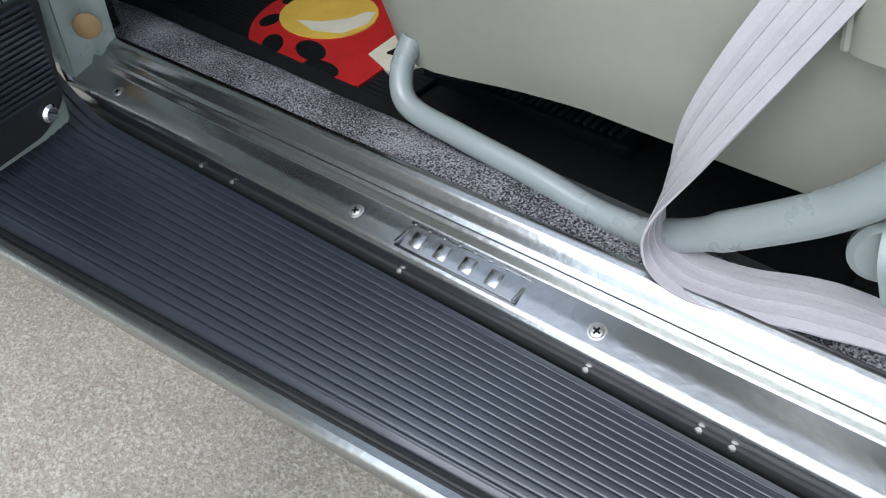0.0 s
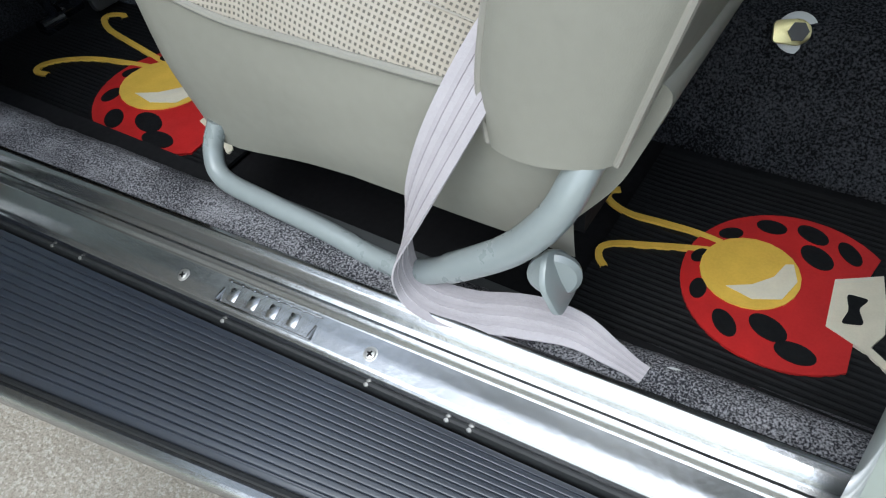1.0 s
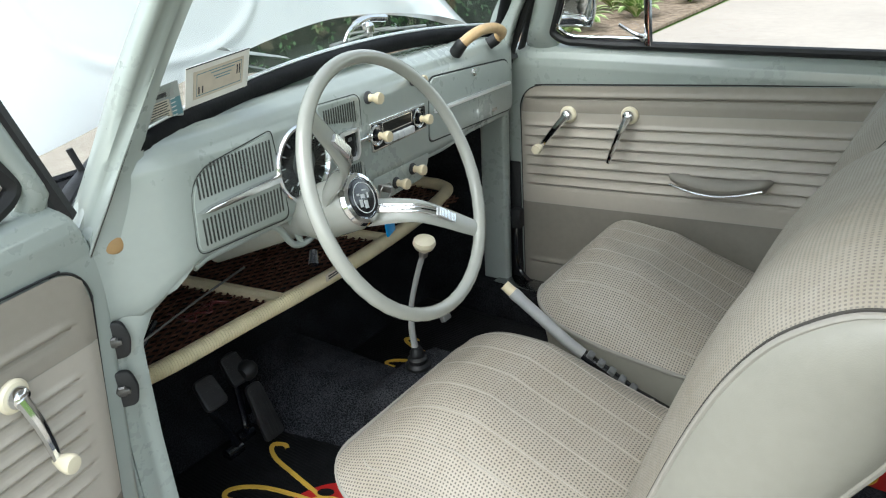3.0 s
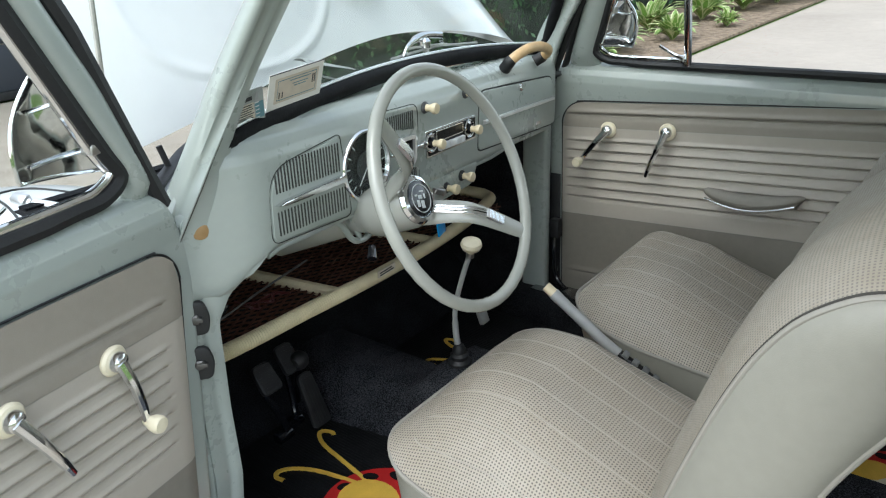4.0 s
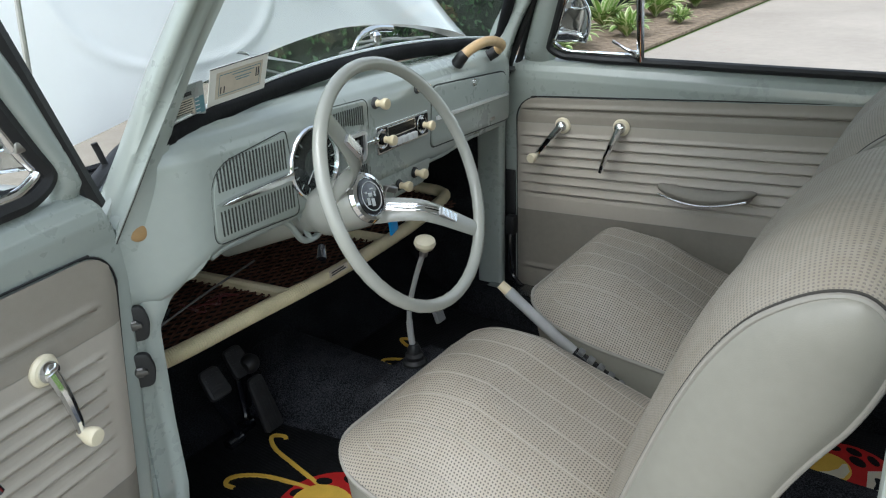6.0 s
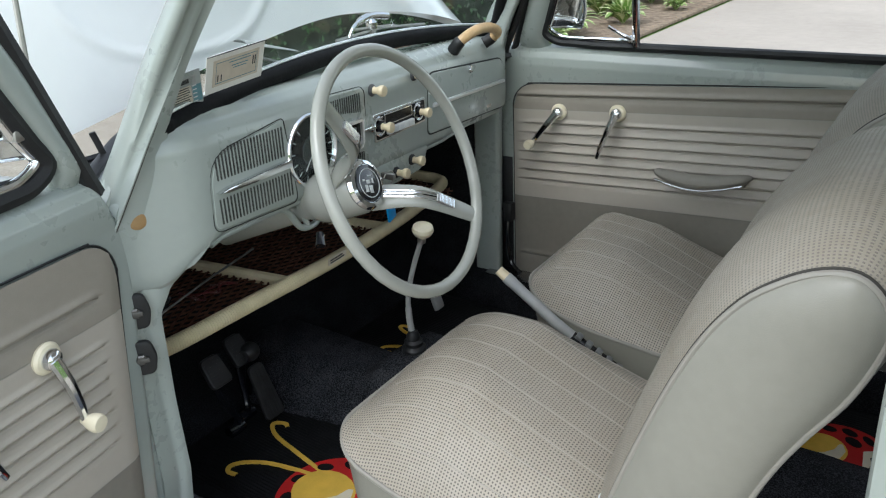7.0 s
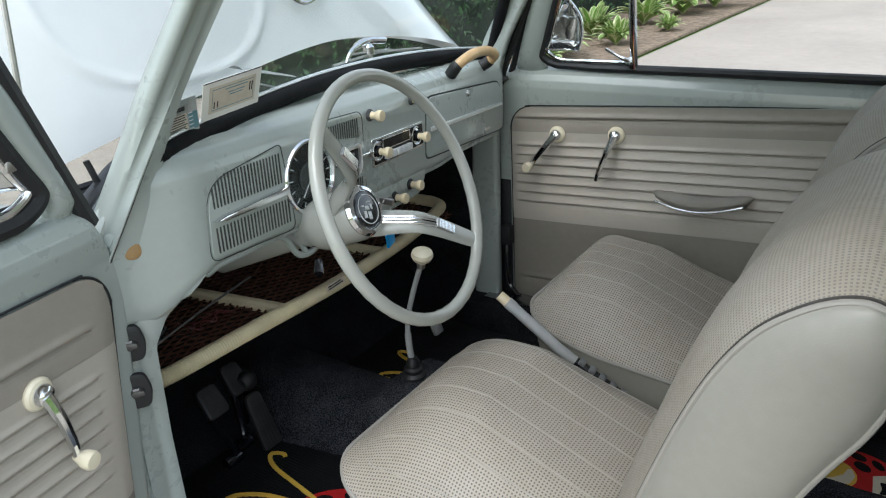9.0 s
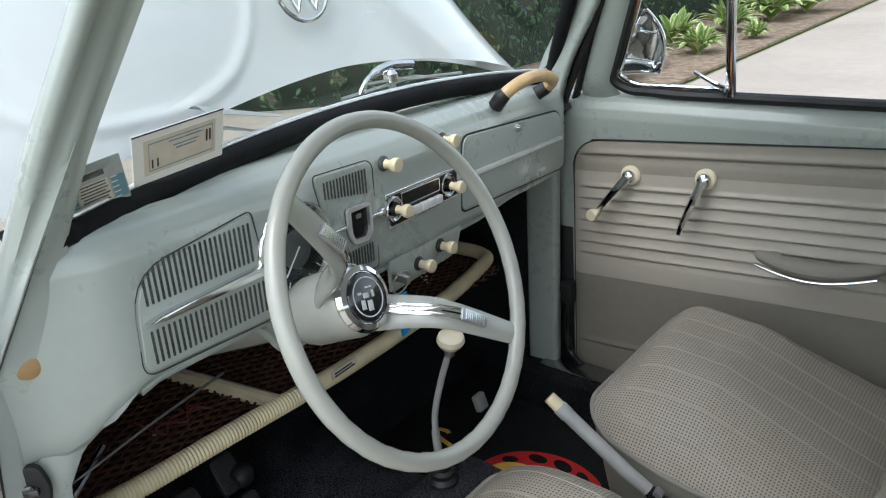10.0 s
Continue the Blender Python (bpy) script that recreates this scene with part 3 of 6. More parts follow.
def plate_surface(u, v):
    x = -0.392 + 1.0 * u
    prof = [(-0.5715, 0.334), (-0.5712, 0.345), (-0.569, 0.3475), (-0.556, 0.3515), (-0.546, 0.3535), (-0.5415, 0.3545), (-0.5385, 0.3605), (-0.536, 0.3625), (-0.5335, 0.3605), (-0.531, 0.3585), (-0.527, 0.3605), (-0.524, 0.3655), (-0.519, 0.3705), (-0.514, 0.3725), (-0.509, 0.3710), (-0.506, 0.3660)]
    k = v * (len(prof) - 1)
    i = min(int(k), len(prof) - 2)
    w = Vector(prof[i]).lerp(Vector(prof[i + 1]), k - i)
    return (x, w.x + 0.545, w.y - 0.345 + 0.0005 * noise.noise(Vector((x * 9, v * 2, 1))))


part("plate", surface(plate_surface, 120, 60, 0.0012), ALU, plate, angle=60)
part("end_cap", moved(box(-0.408, -0.386, -0.572, -0.508, 0.335, 0.374, 0.006), Matrix.Translation((0, 0.545, -0.345))), ALU, plate)
for x in (-0.315, 0.0, 0.207, 0.50):
    z = 0.3502
    m = Matrix.Translation((x, -0.5565 + 0.545, z - 0.345)) @ pose(0, 0, 0, 17, 0, 0)
    screw = part("screw", moved(lathe([(0.0068, 0), (0.0066, 0.0010), (0.0048, 0.0012), (0.0044, 0.0022), (0.0028, 0.0026), (0.0, 0.0027)], 16), m), STEEL, plate)
    for turn in (0, 90):
        part("slot", moved(box(-0.0028, 0.0028, -0.0007, 0.0007, 0.0018, 0.0030), m @ pose(0, 0, 0, 0, 0, 30 + 200 * x + turn)), DARK, screw)
# stamped frame and bars where the maker's word stands
for x0, x1, y0, y1 in ((0.046, 0.049, -0.5655, -0.5445), (0.148, 0.151, -0.5655, -0.5445), (0.046, 0.151, -0.5665, -0.5645), (0.046, 0.151, -0.5455, -0.5440)):
    zc = 0.3475 + (((y0 + y1) / 2) + 0.569) * 0.27
    part("stamped_line", moved(box(x0, x1, y0 + 0.545, y1 + 0.545, zc - 0.345 - 0.001, zc - 0.345 + 0.0009, 0.0004), Matrix()), ALU, plate)
for i in range(4):
    x = 0.060 + i * 0.0225
    part("stamped_bar", moved(box(-0.0052, 0.0052, -0.0062, 0.0062, -0.001, 0.0010, 0.0006), Matrix.Translation((x, -0.5555 + 0.545, 0.3508 - 0.345)) @ pose(0, 0, 0, 15, 0, 0)), ALU, plate)
for i in range(8):
    part("stamped_dot", moved(lathe([(0.0020, 0), (0.0016, 0.0006), (0.0, 0.0009)], 10), Matrix.Translation((0.05 + i * 0.0135, -0.5445 + 0.545, 0.3540 - 0.345))), ALU, plate)

# running board, widening towards the front
board = thing("running_board", pose(0.010, -0.632, 0.380, 0, 0, 3) @ Matrix.Diagonal((0.98, 1, 1, 1)), "black ribbed rubber running board with bright edge trim", "running board")


def rim_y(x):
    return -0.705 + 0.093 * x - (0.02 * ((-0.30 - x) / 0.1) ** 2 if x < -0.30 else 0)


RIBS = 17


def board_top(u, v):
    x = -0.40 + 1.20 * u
    rib = (1 - abs(2 * (RIBS * v % 1) - 1) ** 7.0) * 0.0013 if 0.05 < v < 0.90 else 0.0
    y = -0.578 + (rim_y(x) + 0.012 + 0.578) * v
    z = 0.328 - 0.012 * v ** 2 - (0.008 * ((v - 0.86) / 0.14) ** 2 if v > 0.86 else 0)
    lift = 0.075 * (max(0, (-0.30 - x)) / 0.1) ** 2
    return (x, y + 0.64, z + rib - 0.30 + lift)


part("rubber_mat", surface(board_top, 60, RIBS * 14, 0.006), BOARD, board, angle=80)
part("step_body", moved(slab(rounded([(-0.40, -0.57), (-0.40, -0.715), (0.8, -0.615), (0.8, -0.57)], 0.01), 0.03), Matrix.Translation((0, 0.64, -0.02))), DARK, board)
trim_path = [(x, rim_y(x) + 0.004 + 0.64, 0.0105 + 0.075 * (max(0, (-0.30 - x)) / 0.1) ** 2) for x in [-0.40 + 0.02 * i for i in range(61)]]
part("edge_trim", tube(trim_path, 0.0085, 10, up=(0, 0, 1), flat=1.2), ALU, board, "bright aluminium edge trim")
part("edge_lip", moved(tube(trim_path, 0.004, 8), Matrix.Translation((0, 0.0095, 0.003))), RUBBER, board)
for x in (-0.17, -0.128, 0.06, 0.215, 0.29, 0.31):
    part("clip", moved(lathe([(0.0030, 0), (0.0026, 0.0012), (0, 0.002)], 8), Matrix.Translation((x, -0.5725 + 0.64, 0.032))), STEEL, board)
part("gap_seal", box(-0.41, 0.8, -0.5745 + 0.64, -0.562 + 0.64, -0.04, 0.034, 0.003), RUBBER, board)

# ---- dashboard ----
DASH = pose(-0.322, 0, 1.0, 0, 0, 4.5) @ pose(0, 0, 0, -2.0, 0, 0)
dash = thing("dashboard", DASH, "sage-green painted metal dashboard with bright trim", "dashboard")


def dash_x(u):
    """How far the face falls forward towards its ends."""
    x = 0.0
    if u < -0.43:
        x -= 0.050 * (min(0.09, -0.43 - u) / 0.085) ** 1.5
    if u > 0.48:
        x -= 0.03 * ((u - 0.48) / 0.06) ** 1.5
    return x


def dash_edge(u):
    """The glass edge above the face: how far forward, how high."""
    q = (u - 0.06) / 0.52
    return -0.062 + 0.042 * min(1, q * q), 0.134 - 0.036 * min(1.3, q * q)


def dash_low(u):
    if u < -0.40:
        return -0.067 - 0.055 * ((-0.40 - u) / 0.09) ** 2
    return -0.067 - 0.010 * min(1, max(0, (u + 0.25) / 0.1)) * min(1, max(0, (0.30 - u) / 0.1))


def dash_shell(i, j):
    u = -0.535 + 1.075 * i
    xt, wt = dash_edge(u)
    x0 = dash_x(u)
    lo = dash_low(max(u, -0.49))
    prof = [(-0.035, lo + 0.004), (-0.008, lo - 0.002), (0, lo + 0.008), (0.001, -0.03), (0.001, 0.02), (0, 0.062), (-0.004, 0.076), (-0.014, 0.090), (-0.030, 0.100), (xt + 0.004, wt - 0.018), (xt - 0.006, wt - 0.008), (xt - 0.03, wt - 0.012)]
    k = j * (len(prof) - 1)
    a = min(int(k), len(prof) - 2)
    p = Vector(prof[a]).lerp(Vector(prof[a + 1]), k - a)
    return (p.x + x0, u, min(p.y, 0.105 - 1.55 * max(0, -0.463 - u)))


part("shell", surface(dash_shell, 60, 44, 0.004, (-1, 0, 0)), PAINT, dash, angle=50)


def leg(i, j):
    w = -0.02 - 0.63 * j
    stops = [(-0.02, -0.43), (-0.06, -0.43), (-0.075, -0.440), (-0.095, -0.462), (-0.12, -0.485), (-0.16, -0.501), (-0.30, -0.5035), (-0.465, -0.502), (-0.66, -0.498)]
    for (wa, ua), (wb, ub) in zip(stops, stops[1:]):
        if wb <= w <= wa:
            inner = ua + (ub - ua) * (w - wa) / (wb - wa)
            break
    u = inner + (-0.549 - inner) * i
    return (dash_x(u) - 0.0015 - 0.035 * max(0, (-0.42 - w) / 0.2) - (0.010 * (1 - i) ** 4 if w < -0.1 else 0), u, w)


part("left_pillar", surface(leg, 12, 60, 0.012, (-1, 0, 0)), PAINT, dash, angle=60)


def pillar_side(i, j):
    """The outer flank of the hinge pillar, rolled round from its face."""
    w = -0.02 - 0.615 * j
    a = min(1, i / 0.4) * math.pi / 2
    up = max(0, w + 0.05)
    return (dash_x(-0.545) - 0.004 - 0.035 * max(0, (-0.42 - w) / 0.2) - 0.014 * (1 - math.cos(a)) - 0.09 * max(0, i - 0.4) / 0.6, -0.545 - 0.014 * math.sin(a) + 0.9 * up ** 1.15, w)


part("left_pillar_side", surface(pillar_side, 14, 10, 0.004, (-1, 0, 0)), PAINT, dash, angle=60)
part("right_pillar", box(-0.10, -0.03, 0.511, 0.54, -0.62, 0.07, 0.010, 3), PAINT, dash)


def on_dash(bm, x=0.0):
    """An outline in (u, w), drawn out towards the seats, laid on the face."""
    return moved(bm, Matrix.Translation((x, 0, 0)) @ YZ)


SPK = [(-0.425, -0.056), (-0.258, -0.062), (-0.272, 0.066), (-0.418, 0.044)]
part("speaker_panel", on_dash(slab(rounded(SPK, [0.014, 0.012, 0.008, 0.04]), 0.0022, 0.001)), PAINT, dash)
part("panel_groove", on_dash(ring(rounded([(-0.429, -0.060), (-0.254, -0.066), (-0.268, 0.070), (-0.422, 0.048)], [0.018, 0.016, 0.01, 0.044]), 0.0012, 0.0010)), GAP, dash)


def slot_bars(name, u0, u1, count, bottom, top, width):
    """Dark ventilation slots in a row, each one a part."""
    for i in range(count):
        u = u0 + (u1 - u0) * i / (count - 1)
        a, b = bottom(u), top(u)
        part(name, moved(slab(rect(width, b - a, width * 0.45, 2), 0.0006), Matrix.Translation((0.0020, u, (a + b) / 2)) @ YZ), SLOT, dash)


slot_bars("grille_slot", -0.410, -0.277, 22, lambda u: 0.012, lambda u: 0.033 + (0.022 * min(1, (u + 0.414) / 0.03) ** 0.5) + 0.045 * (u + 0.41) * 0.35, 0.0030)
slot_bars("grille_slot", -0.412, -0.268, 23, lambda u: -0.050 - 0.02 * (u + 0.41) * 0.3, lambda u: -0.014, 0.0030)
strip = [(-0.418, -0.0035), (-0.40, 0.0005), (-0.268, 0.0065), (-0.268, -0.0065), (-0.40, -0.0075)]
part("chrome_strip", on_dash(slab(strip, 0.009, 0.004), 0.002), CHROME, dash, "tapered chrome strip")

# speedometer
SC = Matrix.Translation((0.0, -0.212, 0.005)) @ pose(0, 0, 0, 0, 90, 0)
part("dial_face", moved(lathe([(0.050, 0.0015), (0.0, 0.0016)], 40), SC), FACE, dash)
part("dial_bezel", moved(lathe([(0.0595, 0.0), (0.0595, 0.003), (0.0575, 0.006), (0.0545, 0.0065), (0.0525, 0.004), (0.050, 0.001)], 48), SC), CHROME, dash)
part("dial_hub", moved(lathe([(0.024, 0.002), (0.022, 0.004), (0.0, 0.0045)], 28), SC), DIAL, dash)
for i in range(13):
    a = radians(130 + i * 23.3)
    part("dial_mark", moved(box(-0.0008, 0.0008, 0.040, 0.048, 0.0018, 0.0022), SC @ pose(0, 0, 0, 0, 0, math.degrees(a))), PALE, dash)
part("needle", moved(box(-0.0008, 0.0008, -0.004, 0.036, 0.0048, 0.0056), SC @ pose(0, 0, 0, 0, 0, -130)), PALE, dash)
part("dial_glass", moved(lathe([(0.0515, 0.0042), (0.0, 0.0062)], 36), SC), WINDSCREEN, dash)

# centre panel with two small grilles and the fuel gauge
part("centre_panel", on_dash(slab(rounded([(-0.138, -0.064), (-0.070, -0.066), (-0.066, 0.070), (-0.076, 0.078), (-0.168, 0.080), (-0.168, 0.072)], 0.008), 0.0018, 0.0008)), PAINT, dash)
part("panel_groove", on_dash(ring(rounded([(-0.141, -0.067), (-0.067, -0.069), (-0.063, 0.072), (-0.074, 0.081), (-0.172, 0.083), (-0.172, 0.071)], 0.009), 0.0012, 0.0008)), GAP, dash)
slot_bars("grille_slot", -0.156, -0.081, 14, lambda u: 0.044 - 0.10 * max(0, -0.125 - u) * 0 - (u + 0.12) * 0.15, lambda u: 0.071, 0.0026)
slot_bars("grille_slot", -0.134, -0.079, 11, lambda u: -0.054 - (u + 0.1) * 0.1, lambda u: -0.029, 0.0026)
GAUGE = rounded([(-0.118, -0.020), (-0.089, -0.022), (-0.081, -0.010), (-0.081, 0.029), (-0.126, 0.029), (-0.126, -0.006)], 0.006)
part("gauge_face", on_dash(slab(GAUGE, 0.003), 0.001), FACE, dash)
part("gauge_bezel", on_dash(ring(GAUGE, 0.0055, 0.0075, 0.002), 0.001), BEAD, dash)
part("gauge_mark", moved(slab(rect(0.010, 0.006, 0.002), 0.0006), Matrix.Translation((0.0042, -0.103, 0.014)) @ YZ), DIAL_G, dash)
for u0, u1 in ((-0.150, -0.128), (-0.079, -0.044)):
    part("chrome_bar", moved(box(0.001, 0.008, u0, u1, 0.003, 0.009, 0.002), Matrix()), CHROME, dash)
part("chrome_bar_collar", moved(lathe([(0.006, -0.004), (0.0075, 0), (0.006, 0.004)], 16), Matrix.Translation((0.005, -0.058, 0.006)) @ pose(0, 0, 0, 90, 0, 0)), CHROME, dash)

# radio
radio = part("radio", on_dash(slab(rounded([(-0.046, -0.024), (0.124, -0.020), (0.124, 0.026), (-0.046, 0.026)], 0.004), 0.004, 0.001)), CHROME, dash, "chrome-edged black dashboard radio")
part("radio_face", on_dash(slab(rounded([(-0.041, -0.020), (0.120, -0.016), (0.120, 0.022), (-0.041, 0.022)], 0.003), 0.0012), 0.004), FACE, radio)
part("radio_window", on_dash(slab(rounded([(-0.016, 0.002), (0.072, 0.003), (0.072, 0.021), (-0.016, 0.021)], 0.002), 0.001), 0.0052), FACE, radio)
part("window_trim", on_dash(ring(rounded([(-0.017, 0.001), (0.073, 0.002), (0.073, 0.0215), (-0.017, 0.0215)], 0.002), 0.0016, 0.0018), 0.0052), CHROME, radio)
for i in range(5):
    part("radio_button", moved(box(0.005, 0.013, -0.013 + i * 0.0175, 0.0025 + i * 0.0175, -0.0155, -0.003, 0.002), Matrix()), PALE, radio)
KNOB = [(0.0075, 0), (0.0075, 0.006), (0.0062, 0.010), (0.0075, 0.016), (0.0105, 0.021), (0.0112, 0.026), (0.0100, 0.030), (0.0, 0.0315)]


def knob(u, w, scale=1.0, collar=CHROME, x=0.0):
    scale *= 0.9
    m = Matrix.Translation((x, u, w)) @ pose(0, 0, 0, 0, 90, 0) @ Matrix.Scale(scale, 4)
    part("collar", moved(lathe([(0.012, 0), (0.012, 0.002), (0.0095, 0.005), (0.008, 0.006)], 20), m), collar, dash)
    part("knob", moved(lathe(KNOB, 20), m), IVORY, dash, "ivory plastic pull knob")


for u, w, k, c in ((-0.041, 0.068, 1.0, DIAL), (0.094, 0.072, 1.0, DIAL), (0.018, -0.095, 1.0, RUBBER), (0.073, -0.085, 1.0, RUBBER)):
    knob(u, w, k, c)
for u in (-0.034, 0.094):
    part("knob_ring", moved(lathe([(0.0178, 0), (0.0178, 0.003), (0.0164, 0.0045), (0.0148, 0.003), (0.0146, 0.001)], 26), Matrix.Translation((0.005, u, 0.004)) @ pose(0, 0, 0, 0, 90, 0)), CHROME, dash)
    knob(u, 0.004, 0.95, FACE, 0.008)

# glove box lid
GLOVE = rounded([(0.135, -0.050), (0.475, -0.060), (0.471, 0.050), (0.146, 0.066)], [0.014, 0.014, 0.03, 0.02])
part("glovebox_groove", on_dash(slab(rounded([(0.132, -0.053), (0.478, -0.063), (0.474, 0.053), (0.143, 0.069)], [0.016, 0.016, 0.033, 0.023]), 0.0012)), GAP, dash)
lid = part("glovebox_lid", on_dash(slab(GLOVE, 0.003, 0.0015), 0.0005), PAINT, dash)
part("chrome_strip", on_dash(slab([(0.154, 0.000), (0.468, -0.004), (0.468, 0.003), (0.154, 0.008)], 0.006, 0.0025), 0.0035), BEAD, lid)
part("lock", moved(lathe([(0.008, 0), (0.008, 0.004), (0.0055, 0.007), (0.0, 0.0075)], 18), Matrix.Translation((0.0035, 0.308, 0.049)) @ pose(0, 0, 0, 0, 90, 0)), CHROME, lid)
part("small_plate", moved(slab(rect(0.022, 0.007, 0.003), 0.001), Matrix.Translation((0.0035, 0.395, -0.044)) @ YZ), CHROME, lid)
# column panel under the radio
part("lower_panel", on_dash(slab(rounded([(-0.045, -0.118), (0.115, -0.112), (0.135, -0.07), (-0.045, -0.07)], [0.004, 0.02, 0.01, 0.002]), 0.006, 0.002), -0.006), PAINT, dash)
part("lower_edge", tube([(-0.012, u, dash_low(max(u, -0.44)) - 0.003) for u in [-0.43 + 0.02 * i for i in range(46)]], 0.006, 8), PAINT, dash)
# tan plug in the pillar and black door-hinge pads
part("plug", moved(lathe([(0.0122, 0), (0.0122, 0.0015), (0.010, 0.0025), (0.0, 0.004)], 28), aim((dash_x(-0.512) + 0.002, -0.511, -0.018), (1, -0.55, 0))), PLUG, dash, "round tan plastic plug")

part("plug", moved(lathe([(0.0125, 0), (0.0125, 0.002), (0.010, 0.0035), (0.0, 0.004)], 28), DASH.inverted() @ aim((-0.345, -0.549, 0.479), (0.86, -0.5, 0.1))), PLUG, dash, "round tan plastic plug")

# indicator wand, pedals bracket under the dash
part("wand_bracket", tube([(-0.018, -0.240, -0.070), (-0.017, -0.232, -0.095), (-0.016, -0.222, -0.119)], 0.005, 8), PAINT, dash)
part("wand_bracket", tube(smooth_path([(-0.02, -0.285, -0.068), (-0.018, -0.262, -0.085), (-0.016, -0.238, -0.118), (-0.014, -0.205, -0.121), (-0.012, -0.180, -0.098), (-0.012, -0.168, -0.082)], 6), 0.0055, 8), PAINT, dash)

pads = ((-0.338, -0.540, 0.877), (-0.332, -0.550, 0.812), (-0.400, -0.549, 0.520))
for p in pads:
    hinge = thing("door_hinge_pad", aim(p, (0.80, -0.6, 0.0)), "black rubber door hinge pad with a bolt", "hinge", "hinge pads on the door pillar")
    part("pad", slab(rounded([(-0.018, -0.026), (0.014, -0.026), (0.020, 0.0), (0.014, 0.026), (-0.018, 0.026)], 0.009), 0.007, 0.003), RUBBER, hinge)
    part("bolt", lathe([(0.0085, 0.006), (0.0085, 0.010), (0.006, 0.012), (0, 0.0122)], 6), PLATE, hinge)
    part("hinge_tongue", box(-0.004, 0.010, -0.004, 0.003, 0.006, 0.0125, 0.001), PLATE, hinge)

# wood-coloured grab handle on the dash top
grab = thing("grab_handle", DASH, "curved tan grab handle with black rubber ends", "handle")
GP = smooth_path([(-0.006, 0.258, 0.094), (0.014, 0.254, 0.114), (0.026, 0.295, 0.130), (0.028, 0.350, 0.130), (0.027, 0.392, 0.118), (0.012, 0.402, 0.104), (-0.006, 0.394, 0.092)], 8)
part("grip", tube(GP[7:-7], 0.0105, 14), WOOD, grab)
part("rubber_end", tube(GP[:9], [0.013] * 2 + [0.0125] * 5 + [0.0118] * 2, 12), RUBBER, grab)
part("rubber_end", tube(GP[-9:], [0.0118] * 2 + [0.0125] * 5 + [0.013] * 2, 12), RUBBER, grab)

# ---- windscreen ----
screen = thing("windscreen", DASH, "clear windscreen in black rubber seal with bright bead", "windscreen")
LT, RT = Vector((0.080, -0.402, 0.40)), Vector((0.10, 0.43, 0.40))


def glass_point(i, j):
    u = -0.468 + 0.985 * i
    x, w = dash_edge(u)
    top = LT.lerp(RT, i)
    top.x -= 0.05 * (1 - (2 * i - 1) ** 2)
    return Vector((x - 0.012, u, w - 0.006)).lerp(top, j)


part("glass", surface(glass_point, 24, 10), WINDSCREEN, screen).visible_shadow = False
corner = [glass_point(0, j / 12) for j in range(12, 0, -1)] + [glass_point(i / 40, 0) for i in range(41)] + [glass_point(1, j / 12) for j in range(1, 13)]
right = len(corner) - 12
corner = [p - Vector((0, 0.014 * min(1, (i - right + 1) / 4), 0)) if i >= right else p for i, p in enumerate(corner)]
soft = [corner[0]] + [(corner[i - 1] + 2 * corner[i] + corner[i + 1]) / 4 for i in range(1, len(corner) - 1)] + [corner[-1]]
part("rubber_seal", tube(soft, [0.0160 if 11 < i < len(soft) - 12 else (0.008 if i < 12 else 0.013) for i in range(len(soft))], 12), MATRUB, screen)
part("bright_bead", tube([p + Vector((0.004, 0, 0.0155)) for p in soft[12:-12]], 0.0034, 8), BEAD, screen)


def column(name, base, rows, steps=6):
    """A body pillar lofted over outlines given at a few heights."""
    ob = thing(name, pose(*base), "sage-green painted windscreen pillar", "pillar", "windscreen pillars")
    inv = Matrix.Translation([-c for c in base])
    part("pillar", moved(loft([[(x, y, z) for x, y in pts] for z, pts in rows], steps), inv), PAINT, ob, angle=50)
    return ob, inv


# the pillar beside the driver: a rounded outer flange, a welded crease, a hollow inner face
CREASE = ((0.975, -0.342, -0.551), (1.02, -0.325, -0.531), (1.06, -0.311, -0.512), (1.1, -0.2982, -0.493), (1.15, -0.2817, -0.468), (1.2, -0.264, -0.444), (1.3, -0.22, -0.402), (1.42, -0.157, -0.357))
FLANGE = ((0.975, -0.398, -0.546), (1.02, -0.375, -0.532), (1.06, -0.354, -0.519), (1.1, -0.33, -0.5084), (1.15, -0.3015, -0.4954), (1.2, -0.275, -0.481), (1.3, -0.22, -0.445), (1.42, -0.155, -0.402))
INNER = ((0.975, -0.299, -0.452), (1.02, -0.3, -0.448), (1.06, -0.303, -0.455), (1.1, -0.3054, -0.4586), (1.15, -0.2894, -0.4426), (1.2, -0.267, -0.426), (1.3, -0.216, -0.386), (1.42, -0.155, -0.339))


def pillar_outline(z, c, fl, r):
    c, fl, r = Vector(c), Vector(fl), Vector(r)
    out = Vector((0.98, -0.18))
    shoulder = fl.lerp(c, 0.42) + out * 0.0035
    tail = fl + Vector((-0.030, 0.012))
    edge = [tail.lerp(fl, k / 4).lerp(fl.lerp(shoulder, k / 4), k / 4) for k in range(5)]
    hollow = [shoulder.lerp(c, k / 4) - out * 0.0045 * math.sin(math.pi * k / 4) for k in range(1, 5)]
    face = [c.lerp(r, k / 4) - out * 0.003 * math.sin(math.pi * k / 4) for k in range(1, 5)]
    ring_pts = edge + hollow + face + [r + Vector((-0.035, 0.006))]
    return [Vector((p.x, p.y, z)) for p in ring_pts]


